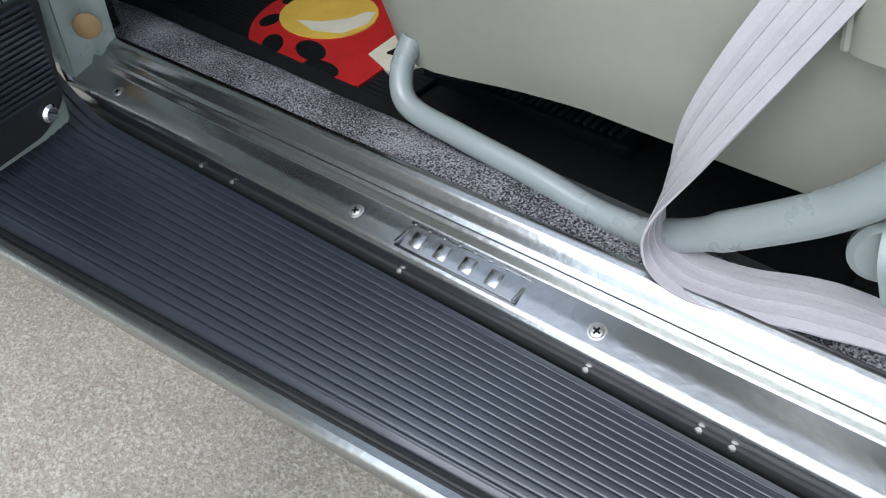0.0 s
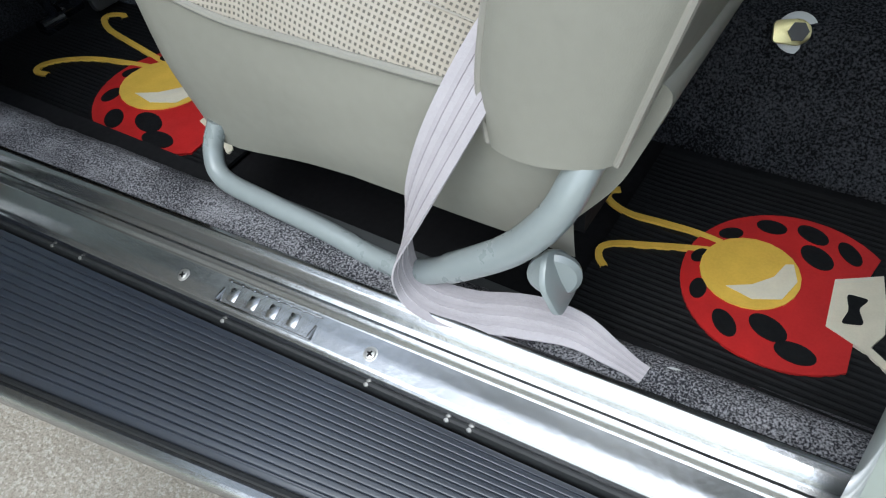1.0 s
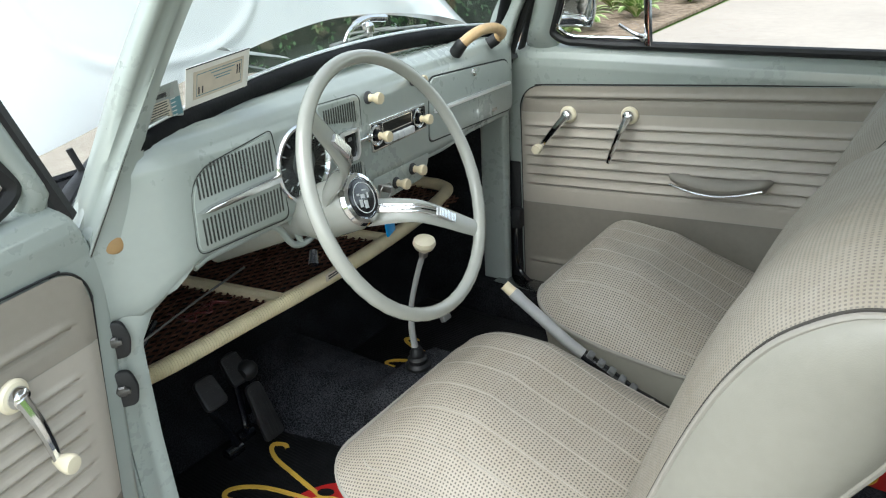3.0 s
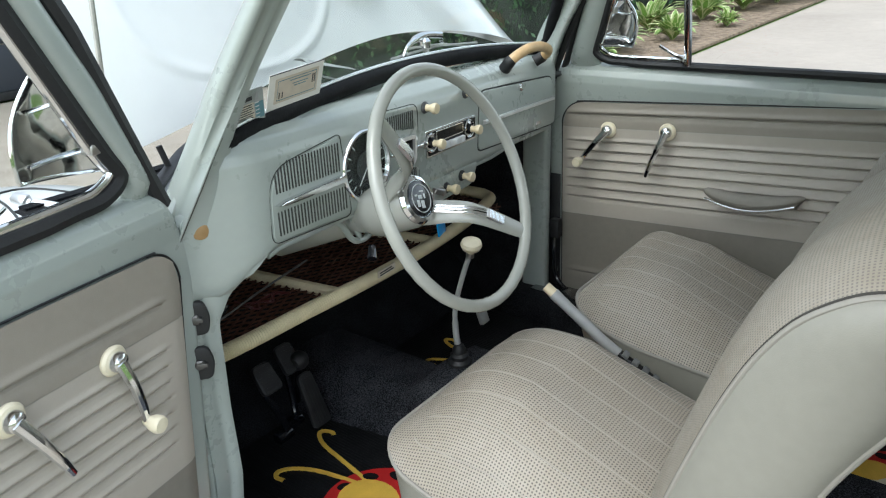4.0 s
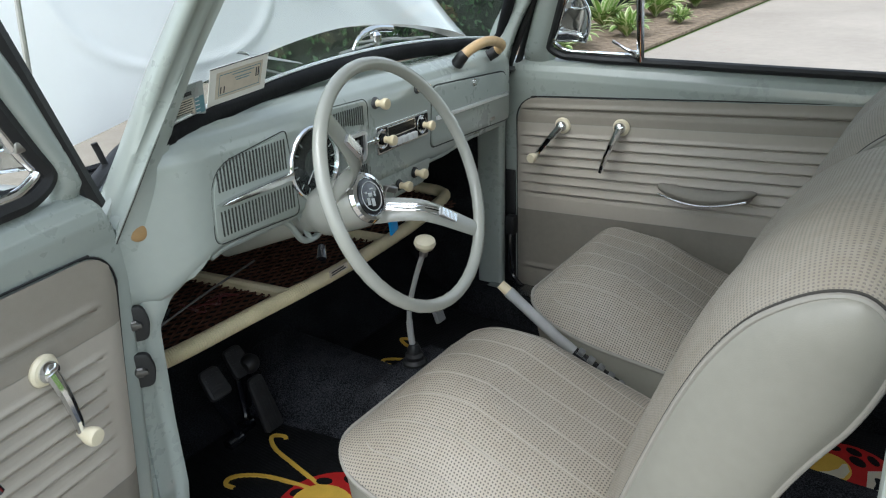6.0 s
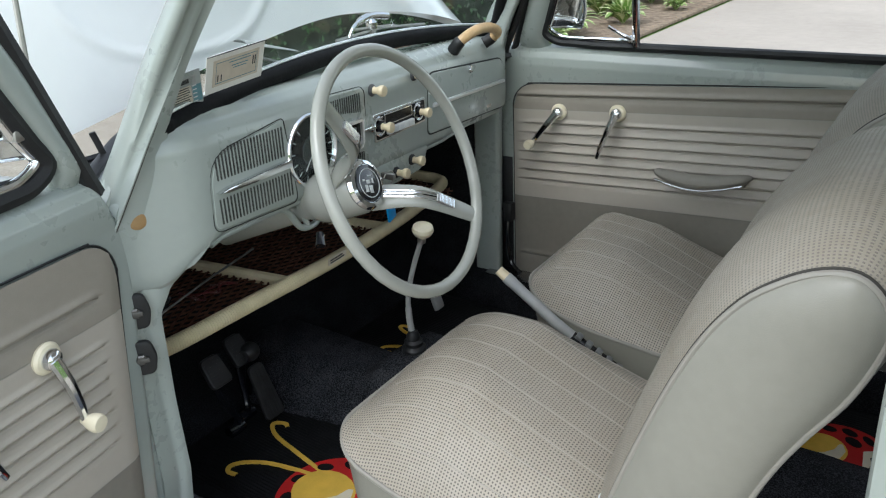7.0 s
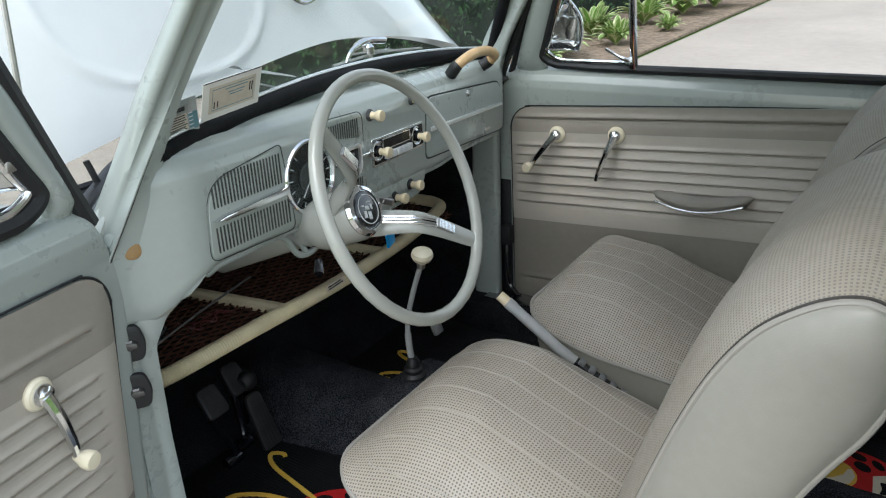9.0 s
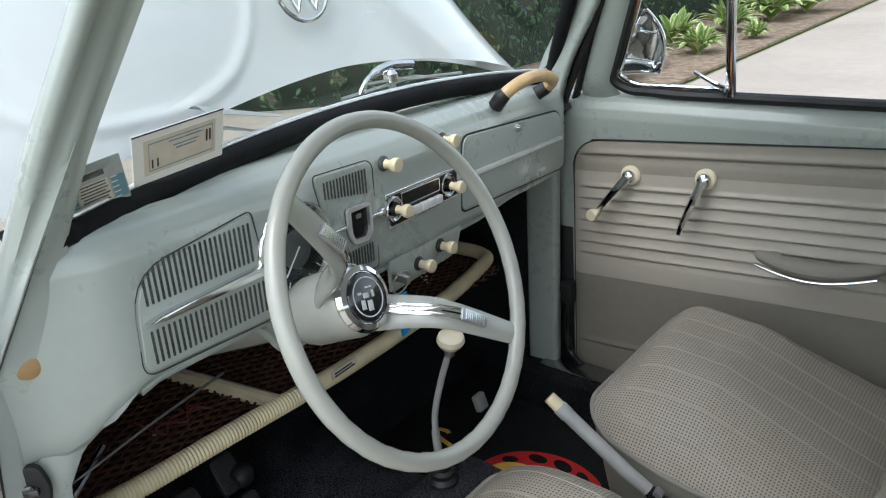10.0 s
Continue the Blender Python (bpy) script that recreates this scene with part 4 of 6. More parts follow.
post = thing("windscreen_pillar", pose(-0.35, -0.5, 0.97), "sage-green painted windscreen pillar with a welded seam", "pillar", "windscreen pillars")
inv = Matrix.Translation((0.35, 0.5, -0.97))
loops = [pillar_outline(a[0], a[1:], b[1:], c[1:]) for a, b, c in zip(CREASE, FLANGE, INNER)]
skin = bmesh.new()
lines = [[skin.verts.new(p) for p in smooth_path([loop[k] for loop in loops], 6)] for k in range(len(loops[0]))]
for k in range(len(lines)):
    nxt = lines[(k + 1) % len(lines)]
    for a in range(len(nxt) - 1):
        skin.faces.new((lines[k][a], nxt[a], nxt[a + 1], lines[k][a + 1]))
part("pillar", moved(skin, inv), PAINT, post, angle=75)
seam = smooth_path([Vector((x + 0.0012, y - 0.0005, z)) for z, x, y in CREASE], 6)
part("weld_seam", moved(tube(seam[:31], [0.0016 - 0.0010 * k / 30 for k in range(31)], 6), inv), PAINT, post)
# the shadow along the crease, drawn as a thin dark tube
part("crease_shadow", moved(tube([p + Vector((0.0008, 0.0022, 0)) for p in seam[:22]], [0.0011 - 0.0008 * k / 21 for k in range(22)], 6), inv), SEAM_SHADE, post)
post, inv = column("windscreen_pillar", (-0.42, 0.5, 0.95), (
    (0.95, ((-0.395, 0.470), (-0.400, 0.505), (-0.415, 0.535), (-0.470, 0.520))),
    (1.10, ((-0.362, 0.487), (-0.357, 0.505), (-0.374, 0.528), (-0.430, 0.515))),
    (1.22, ((-0.290, 0.470), (-0.284, 0.487), (-0.302, 0.508), (-0.350, 0.495))),
    (1.38, ((-0.195, 0.425), (-0.190, 0.442), (-0.205, 0.463), (-0.250, 0.450)))))
part("door_seal", moved(tube(smooth_path([(-0.412, 0.542, 0.40), (-0.412, 0.542, 0.92), (-0.392, 0.535, 1.02), (-0.345, 0.522, 1.12), (-0.195, 0.46, 1.38)], 8), 0.009, 8), inv), RUBBER, post)

# papers standing against the inside of the glass


def leaning_sheet(name, corner, along, up, width, height, mat, label, category):
    """A stiff sheet with its lower left corner, the way along it and the way up it."""
    x = Vector(along).normalized()
    z = x.cross(Vector(up)).normalized()
    y = z.cross(x)
    m = Matrix((x, y, z)).transposed().to_4x4()
    m.translation = corner
    ob = thing(name, m, label, category)
    part("sheet", slab(rounded([(0, 0), (width, 0), (width, height), (0, height)], 0.002), 0.0008), mat, ob)
    return ob


def bars(ob, rows, mat, z=0.0009):
    for x, y, w, h in rows:
        part("print_bar", box(x, x + w, y, y + h, z, z + 0.0004), mat, ob)


card = leaning_sheet("inspection_card", (-0.331, -0.372, 1.131), (-0.002, 0.105, 0.007), (0.022, 0.004, 0.05), 0.106, 0.058, PAPER, "white inspection card in a clear sleeve on the windscreen", "card")
part("inner_panel", moved(slab(rounded([(0.012, 0.009), (0.096, 0.009), (0.096, 0.049), (0.012, 0.049)], 0.001), 0.0005), Matrix.Translation((0, 0, 0.0008))), PAPER_T, card)
part("frame_line", moved(ring([(0.017, 0.013), (0.092, 0.013), (0.092, 0.045), (0.017, 0.045)], 0.0009, 0.0004), Matrix.Translation((0, 0, 0.0013))), TEAL, card)
bars(card, ((0.084, 0.026, 0.0018, 0.014), (0.088, 0.026, 0.0018, 0.014), (0.020, 0.016, 0.0016, 0.010), (0.026, 0.016, 0.0016, 0.010)), INK, 0.0014)
bars(card, ((0.045, 0.034, 0.030, 0.0012), (0.048, 0.030, 0.024, 0.0012), (0.040, 0.040, 0.040, 0.0012)), TEAL, 0.0014)
part("sleeve_edge", box(0, 0.106, 0.0565, 0.058, 0.0008, 0.0014), INK, card)
stick = leaning_sheet("registration_sticker", (-0.335, -0.438, 1.117), (0.010, 0.056, 0.009), (0.02, 0.0, 0.05), 0.060, 0.052, GREYP, "grey registration sticker with teal sides and dark print", "sticker")
part("pale_field", moved(slab(rounded([(0.013, 0.006), (0.044, 0.006), (0.044, 0.032), (0.013, 0.032)], 0.001), 0.0004), Matrix.Translation((0, 0, 0.0008))), PAPER_T, stick)
bars(stick, ((0.001, 0.004, 0.011, 0.026), (0.046, 0.004, 0.013, 0.026)), TEAL, 0.0005)
part("head_band", box(0.002, 0.052, 0.034, 0.045, 0.0008, 0.0012), LEVER, stick)
part("number_bar", moved(box(0.016, 0.042, 0.0365, 0.0425, 0.0012, 0.0016), Matrix()), INK, stick)
bars(stick, [(0.003, 0.005 + 0.006 * k, 0.008, 0.0014) for k in range(5)] + [(0.046, 0.005 + 0.006 * k, 0.006, 0.0014) for k in range(5)], PALE)
bars(stick, [(0.015 + 0.001 * (k % 3), 0.008 + 0.0035 * k, 0.026 - 0.002 * (k % 2), 0.0012) for k in range(7)], INK, 0.0012)
part("dot", moved(lathe([(0.0035, 0), (0.0035, 0.0004), (0, 0.0004)], 14), Matrix.Translation((0.011, 0.024, 0.0012))), INK, stick)
folder = thing("folded_papers", DASH, "folded translucent papers lying behind the windscreen", "papers")
for k, (u0, u1, w0, h) in enumerate(((-0.262, -0.140, 0.172, 0.018), (-0.255, -0.165, 0.158, 0.012))):
    def fold(i, j, u0=u0, u1=u1, w0=w0, h=h):
        u = u0 + (u1 - u0) * i
        return (dash_edge(u)[0] - 0.010 - 0.030 * j, u, w0 - 0.02 * i - 0.012 + h * math.sin(math.pi * (0.2 + 0.5 * j)) * (1 - 0.6 * i))
    part("sheet", surface(fold, 8, 6, 0.0006), GREYP, folder)

# wiper outside the glass
wiper = thing("wiper", pose(-0.42, 0.13, 1.12), "bright windscreen wiper at rest under the open bonnet", "wiper")
for k, (y0, z0, y1, z1) in enumerate(((-0.135, 0.022, 0.135, 0.014), (-0.085, 0.034, 0.138, 0.003))):
    part("blade" if k else "arm", tube([(0, y0, z0), (-0.004, (y0 + y1) / 2, (z0 + z1) / 2 + 0.008), (0, y1, z1)], 0.0028, 6), STEEL, wiper)
part("pivot_arch", tube(smooth_path([(0.0, -0.10, 0.020), (-0.004, -0.075, 0.040), (-0.006, -0.03, 0.051), (-0.004, 0.02, 0.046)], 6), [0.0045] * 8 + [0.007] * 11, 10), CHROME, wiper)
part("pivot", moved(lathe([(0.012, 0), (0.012, 0.012), (0.007, 0.018), (0, 0.019)], 16), Matrix.Translation((-0.004, -0.03, 0.028))), CHROME, wiper)
part("spindle", tube([(0, -0.03, -0.075), (-0.002, -0.03, 0.03)], 0.006, 10), STEEL, wiper)

# ---- front bonnet standing open, fender, cowl ----
hood = thing("bonnet", pose(-0.47, 0.03, 1.1), "white painted front bonnet standing open", "bonnet")


def hood_low(y):
    q = (y - 0.045) / 0.53
    return 1.178 - 0.096 * min(1, abs(q)) ** 1.7


def hood_point(i, j):
    y0 = -0.51 + 1.075 * i
    z0 = hood_low(y0)
    y1 = -0.66 + 0.78 * i
    z = z0 + (1.72 - z0) * j
    y = y0 + (y1 - y0) * min(1, j * 1.25) ** 0.85
    crease = 0.0034 * math.exp(-(((abs((y + 0.28) / 0.195) ** 2.6 + abs((z - 1.36) / 0.192) ** 2.6) ** (1 / 2.6) - 1) * 0.19 / 0.008) ** 2)
    x = -0.447 - 0.17 * (z - 1.1) - 0.07 * abs(2 * i - 1) ** 4 + crease - 0.25 * max(0, z - 1.32) ** 1.2
    return (x + 0.47, y - 0.03, z - 1.1)


part("bonnet_skin", surface(hood_point, 190, 130, 0.018, (-1, 0, 0)), WHITE, hood, angle=70)
EM = Matrix.Translation((-0.006 + 0.0065, -0.012 - 0.03, 1.292 - 1.1)) @ aim((0, 0, 0), (1, 0, 0.18)) @ Matrix.Scale(1.22, 4)
badge = part("badge", moved(tube([(0.0358 * math.cos(w), 0.0358 * math.sin(w), 0.003) for w in (2 * math.pi * k / 48 for k in range(48))], 0.0028, 8, closed=True), EM), CHROME, hood, "round chrome badge")
for a, b in (((-0.020, 0.022), (0, -0.004)), ((0.020, 0.022), (0, -0.004)), ((-0.028, 0.010), (-0.013, -0.026)), ((0.028, 0.010), (0.013, -0.026)), ((-0.013, -0.026), (0, 0.0)), ((0.013, -0.026), (0, 0.0))):
    part("badge_bar", moved(tube([(a[0], a[1], 0.004), (b[0], b[1], 0.004)], 0.0022, 6), EM), CHROME, badge)
cowl = thing("front_body", pose(-0.7, 0, 0.8), "white painted front body of the car", "car front")


def cowl_point(i, j):
    y = -0.56 + 1.14 * i
    q = (y - 0.02) / 0.56
    x = -0.405 - 0.10 * j + 0.03 * q * q
    return (x + 0.7, y, 1.075 - 0.05 * j - 0.05 * q * q - 0.8 - 0.03 * j * j)


part("cowl_panel", surface(cowl_point, 20, 6, 0.01), DIAL, cowl)
# unseen closing panels, added to keep sky light off the shelf and footwell
part("unseen_light_baffle", moved(box(-0.95, -0.50, -0.515, 0.515, 0.895, 0.915, 0.004), Matrix.Translation((0.7, 0, -0.8))), DARK, cowl)
part("unseen_baffle_wall", moved(box(-0.52, -0.50, -0.500, 0.515, 0.915, 1.020, 0.004), Matrix.Translation((0.7, 0, -0.8))), DARK, cowl)
RIMP = smooth_path([(-0.425, -0.560, 0.985), (-0.445, -0.515, 1.016), (-0.468, -0.478, 1.034), (-0.50, -0.436, 1.042), (-0.54, -0.390, 1.047), (-0.585, -0.338, 1.046), (-0.66, -0.27, 1.03)], 8)
part("luggage_rim", moved(tube(RIMP, 0.0115, 12, flat=0.55, up=(0, 0, 1)), Matrix.Translation((0.7, 0, -0.8))), RUBBER, cowl, "black rubber seal round the luggage bay")


def cowl_side(i, j):
    """The white shoulder between the luggage seal and the windscreen pillar."""
    p = RIMP[round(i * 40)]
    q = Vector((-0.402, -0.575, 0.955)).lerp(Vector((-0.425, -0.36, 1.045)), i)
    m = p.lerp(q, j)
    return (m.x + 0.7, m.y, m.z - 0.8 - 0.006 + 0.006 * math.sin(math.pi * j))


part("cowl_side", surface(cowl_side, 40, 8, 0.004), WHITE, cowl, angle=60)


def fender(i, j):
    """The domed front wing, the upper half of a long rounded shell."""
    a, b = 2 * math.pi * i, math.pi / 2 * j
    r = math.cos(b) ** 0.8
    x, y = -1.0 + 0.62 * r * math.cos(a), -0.51 + 0.45 * r * math.sin(a)
    y = min(y, -0.54 + 0.14 * max(0, min(1, (-0.78 - x) / 0.10)) + 0.26 * max(0, min(1, (-0.93 - x) / 0.10)))
    return (x + 0.7, y, 0.48 + 0.435 * math.sin(b) - 0.8)


part("fender", surface(fender, 56, 20), WHITE, cowl, angle=60)
part("fender", moved(surface(fender, 40, 14), Matrix.Diagonal((1, -1, 1, 1))), WHITE, cowl, angle=60)


def nose(u, v):
    """The front body between the wings, below the open bonnet."""
    a = math.pi * v
    return (-0.955 - 0.66 * u + 0.7, 0.01 - (0.50 - 0.16 * u * u) * math.copysign(abs(math.cos(a)) ** 0.5, math.cos(a)), 0.30 + (0.56 - 0.30 * u ** 1.8) * math.sin(a) ** 0.5 - 0.8)


part("nose", surface(nose, 12, 20, 0.01), WHITE, cowl, angle=60)
part("side_panel", moved(box(-1.3, -0.44, -0.552, -0.527, 0.30, 0.885, 0.012), Matrix.Translation((0.7, 0, -0.8))), WHITE, cowl)
CW = Matrix.Translation((0.7, 0, -0.8))
for line in ([(-1.095, -0.491, 0.914), (-1.10, -0.444, 0.911), (-1.067, -0.413, 0.910), (-0.986, -0.382, 0.906), (-0.907, -0.348, 0.896)], [(-1.053, -0.497, 0.915), (-0.977, -0.508, 0.916), (-0.888, -0.527, 0.913), (-0.819, -0.540, 0.904)]):
    part("fender_beading", moved(tube(smooth_path(line, 6), 0.0028, 8), CW), RUBBER, cowl, "black rubber beading on the fender")
signal = part("turn_signal", moved(tube(smooth_path([(-1.026, -0.480, 0.918), (-1.0, -0.480, 0.922), (-0.970, -0.480, 0.923), (-0.955, -0.474, 0.918)], 5), [0.005] * 4 + [0.013] * 9 + [0.008] * 3, 14, flat=0.7), CW), SATIN, cowl, "chrome turn signal on the fender")
part("trim_strip", moved(tube(smooth_path([(-0.965, -0.474, 0.918), (-0.919, -0.459, 0.916), (-0.866, -0.443, 0.911), (-0.827, -0.429, 0.905)], 5), 0.0085, 8, flat=0.7), CW), SATIN, signal)
part("strap", moved(tube([(-0.498, -0.440, 1.046), (-0.499, -0.444, 1.064), (-0.500, -0.448, 1.080)], 0.0050, 8, flat=0.6), Matrix.Translation((0.7, 0, -0.8))), RUBBER, cowl)
aerial = solo("aerial", tube([(0, 0, 0), (0, 0.040, 0.385), (0, 0.078, 0.75)], [0.004, 0.0036, 0.0025], 8), STEEL, "thin chrome radio aerial on the fender", "aerial", pose(-0.430, -0.575, 0.92))

# ---- doors: s runs back along the door, n towards the cabin, z up ----
def trim_band(s0, s1, za, zb, slope, pleats, top_r=0.0, margin=0.022):
    """A padded band between two heights with rolled pleats at the given heights."""
    bm = bmesh.new()
    ns, nz = 70, max(12, 34 * (len(pleats) + 1))
    rows = []
    for i in range(ns + 1):
        s = s0 + (s1 - s0) * i / ns
        line = []
        for j in range(nz + 1):
            z = za + (zb - za) * j / nz
            n = 0.008
            edge = min((s - s0) / 0.012, (s1 - s) / 0.012, 1)
            cover = max(0, min((s - s0 - margin) / 0.012, (s1 - s - 0.022) / 0.012, 1))
            for p, w in pleats:
                n -= 0.0050 * cover * math.exp(-((z - p) / (0.42 * w)) ** 2)
                n += 0.0032 * cover * math.exp(-((z - p - 1.1 * w) / (1.0 * w)) ** 2)
                n -= 0.0016 * cover * math.exp(-((z - p + 0.9 * w) / (1.0 * w)) ** 2)
            n *= 0.4 + 0.6 * math.sqrt(max(0, edge))
            zz = z
            if top_r and s - s0 < top_r:
                zz = min(z, zb - top_r + math.sqrt(max(0, top_r ** 2 - (top_r - (s - s0)) ** 2)))
            line.append(bm.verts.new((s, n, zz + slope * (s - 0.03))))
        rows.append(line)
    for a, b in zip(rows, rows[1:]):
        for j in range(nz):
            bm.faces.new((a[j], a[j + 1], b[j + 1], b[j]))
    return bm


def crank_at(door, put, s, z, turn, length, with_knob):
    """Window crank or latch lever: ivory rose, chrome boss and arm."""
    m = Matrix.Translation((s, 0.008, z)) @ pose(0, 0, 0, -90, 0, 0)
    name = "window_crank" if with_knob else "door_lever"
    lever = part(name, put(moved(lathe([(0.0125, 0.006), (0.013, 0.012), (0.011, 0.018), (0.006, 0.0215), (0, 0.022)], 20), m)), CHROME, door, "chrome crank on an ivory rose" if with_knob else "chrome latch lever on an ivory rose")
    part("rose", put(moved(lathe([(0.0188, 0), (0.0195, 0.004), (0.0168, 0.008), (0.012, 0.009)], 28), m)), IVORY_L, lever)
    d = Vector((math.sin(radians(turn)), 0, -math.cos(radians(turn))))
    c = Vector((s, 0.023, z))
    path = smooth_path([c, c + d * length * 0.35 + Vector((0, 0.010, 0)), c + d * length * 0.75 + Vector((0, 0.013, 0)), c + d * length + Vector((0, 0.010, 0))], 6)
    k = len(path)
    part("arm", put(tube(path, [0.0108 - 0.0048 * i / k for i in range(k)], 10, flat=0.8)), CHROME, lever)
    if with_knob:
        part("crank_knob", put(moved(lathe([(0.005, -0.004), (0.0068, 0.002), (0.0105, 0.012), (0.0118, 0.022), (0.0100, 0.027), (0, 0.028)], 18), Matrix.Translation(path[-1]) @ pose(0, 0, 0, -90, 0, 0))), IVORY_L, lever)


def build_door(name, label, put, base, dz, slope, length, waist, turns, glass_s, rise, s0, front, trim_top, margin, chrome_r, tilt):
    """A car door with trim, cranks, window frame and vent window."""
    door = thing(name, pose(*base), label, "car door")
    inv = pose(*base).inverted()

    def at(bm):
        return moved(put(bm), inv)

    z = lambda h, s=0.0: h + dz + slope * (s - 0.03)

    def skin(i, j):
        """The inner sheet: rolled front edge, plain field, shoulder under the glass."""
        prof = [(0.37, 0), (0.60, 0), (0.80, 0), (0.90, 0), (trim_top, 0), (trim_top + 0.014, 0.002), (waist - 0.045, 0.005), (waist - 0.028, 0.003), (waist - 0.015, -0.003), (waist - 0.006, -0.013), (waist - 0.001, -0.030)]
        k = j * (len(prof) - 1)
        a = min(int(k), len(prof) - 2)
        h, n = Vector(prof[a]).lerp(Vector(prof[a + 1]), k - a)
        e = i * 24
        f = front(h)
        if e < 8:
            w = math.pi / 2 * (1 - e / 8)
            return (f + 0.012 - 0.012 * math.sin(w), n - 0.012 + 0.012 * math.cos(w) - (0.045 if e < 0.5 else 0), h)
        return (f + 0.012 + (length - f - 0.012) * (e - 8) / 16, n, h)
    part("shell", at(surface(skin, 24, 60)), PAINT, door, angle=60)
    part("outer_skin", at(moved(slab(rounded([(0.005, 0.37), (length, 0.37), (length, waist - 0.02), (0.045, waist - 0.02), (0.01, 0.96)], [0.02, 0.08, 0.01, 0.03, 0.02]), 0.012), Matrix.Translation((0, -0.042, 0)) @ XZ)), WHITE, door, "white painted outer door skin")
    top = [(0.933, 0.006)]
    mid = [(0.867 - 0.0235 * i, 0.0048) for i in range(7)]
    s1 = length - 0.05
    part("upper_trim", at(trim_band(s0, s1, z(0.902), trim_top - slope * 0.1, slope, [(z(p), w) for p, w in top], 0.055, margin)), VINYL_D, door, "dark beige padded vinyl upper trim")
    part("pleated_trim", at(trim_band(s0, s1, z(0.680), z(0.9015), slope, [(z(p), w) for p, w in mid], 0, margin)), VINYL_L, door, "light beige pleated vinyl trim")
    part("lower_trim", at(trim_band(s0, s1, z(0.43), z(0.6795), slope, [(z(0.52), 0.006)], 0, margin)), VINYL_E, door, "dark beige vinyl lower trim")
    tt = trim_top - slope * 0.1
    edge = [(s0 - 0.002, 0.0006 - 0.0012 * (margin > 0.03), z(0.43))] + [(s0 - 0.002, 0.0006 - 0.0012 * (margin > 0.03), z(0.80)), (s0 - 0.002, 0.002, tt - 0.06)] + [(s0 - 0.002 + 0.055 - 0.055 * math.cos(a), 0.003, tt - 0.055 + 0.057 * math.sin(a)) for a in (0.1, 0.4, 0.7, 1.0, 1.3, 1.55)] + [(s0 + 0.12, 0.003, tt + 0.002 + slope * (s0 + 0.09)), (s1, 0.003, tt + 0.002 + slope * (s1 - 0.03))]
    part("trim_edge", at(tube(smooth_path(edge, 6), 0.0017, 6)), RUBBER, door)
    crank_at(door, at, 0.155, z(0.897, 0.155), turns[0], 0.095, True)
    crank_at(door, at, 0.298, z(0.899, 0.298), turns[1], 0.108, False)
    # window: painted frame, rubber, chrome vent frame, divider, panes
    lean = lambda h: -0.014 + tilt * max(0, h - waist)
    cs = lambda h: glass_s + rise * (h - waist - 0.02)
    slim = 0.012 if margin > 0.03 else 0.0
    heights = [waist - 0.03 + 0.02 * i for i in range(19)]

    def band(i, j):
        h = heights[min(len(heights) - 1, round(i * (len(heights) - 1)))]
        a, c = max(front(h), cs(h) - 0.062 + slim * 0.5 + 0.02 * max(0, h - waist)), cs(h) + 0.004 - slim
        if h < waist + 0.03:
            c += 0.05 * (1 - (h - waist + 0.03) / 0.06) ** 2
        return (a + (c - a) * j, lean(h) + 0.010 + 0.008 * math.sin(math.pi * j) - 0.012 * abs(2 * j - 1) ** 6 - 0.034 * max(0, 1 - (h - waist + 0.03) / 0.045) ** 1.5, h)
    part("window_frame", at(surface(band, len(heights) - 1, 14, 0.02, (0, -1, 0))), PAINT, door)
    outer = smooth_path([(glass_s + 0.075, lean(0), waist + 0.006), (glass_s + 0.03, lean(0), waist + 0.009), (glass_s + 0.004, lean(waist + 0.03), waist + 0.030), (cs(waist + 0.07), lean(waist + 0.07), waist + 0.07), (cs(waist + 0.18), lean(waist + 0.18), waist + 0.18), (cs(waist + 0.33), lean(waist + 0.33), waist + 0.33)], 8)
    out_seal = [(max(front(h), cs(h) - 0.066 + 0.02 * max(0, h - waist)), lean(h) + 0.002, h) for h in heights]
    part("frame_seal", at(tube(out_seal, 0.008 + 0.4 * slim, 8)), RUBBER, door)
    sill_line = [(length - 0.03 - 0.02 * i, -0.012, waist + 0.004) for i in range(int((length - 0.03 - glass_s - 0.09) / 0.02))]
    part("rubber_channel", at(tube([*sill_line, *outer], 0.0095 + 0.35 * slim, 8)), RUBBER, door)
    inner_line = [p + Vector((0.013, 0.003, 0.012 if q < 18 else 0.004)) for q, p in enumerate(outer)]
    part("vent_frame", at(tube([(0.322, -0.010, waist + 0.018), *inner_line], chrome_r, 10)), CHROME, door, "chrome vent window frame")
    part("vent_divider", at(tube([(0.325, -0.010, waist), (0.332, lean(waist + 0.17), waist + 0.17), (0.340, lean(waist + 0.33), waist + 0.33)], 0.0085, 8, flat=0.7, up=(0, 1, 0))), CHROME, door, "chrome vent window divider bar")
    latch = part("vent_latch", at(moved(lathe([(0.008, 0), (0.009, 0.012), (0.006, 0.018), (0, 0.019)], 14), Matrix.Translation((0.318, -0.008, waist + 0.022)) @ pose(0, 0, 0, -90, 0, 0))), CHROME, door)
    part("latch_lever", at(tube(smooth_path([(0.318, 0.008, waist + 0.024), (0.300, 0.016, waist + 0.034), (0.272, 0.020, waist + 0.050)], 4), [0.006] * 4 + [0.0045] * 5, 8, flat=0.6)), CHROME, latch)

    def pane(s_lo, s_hi, lo_rise):
        return lambda i, j: (s_lo + (s_hi - s_lo) * i + (lo_rise * (1 - i) + 0.05 * i) * j * 0.33, lean(waist + 0.33 * j), waist - 0.01 + 0.34 * j)
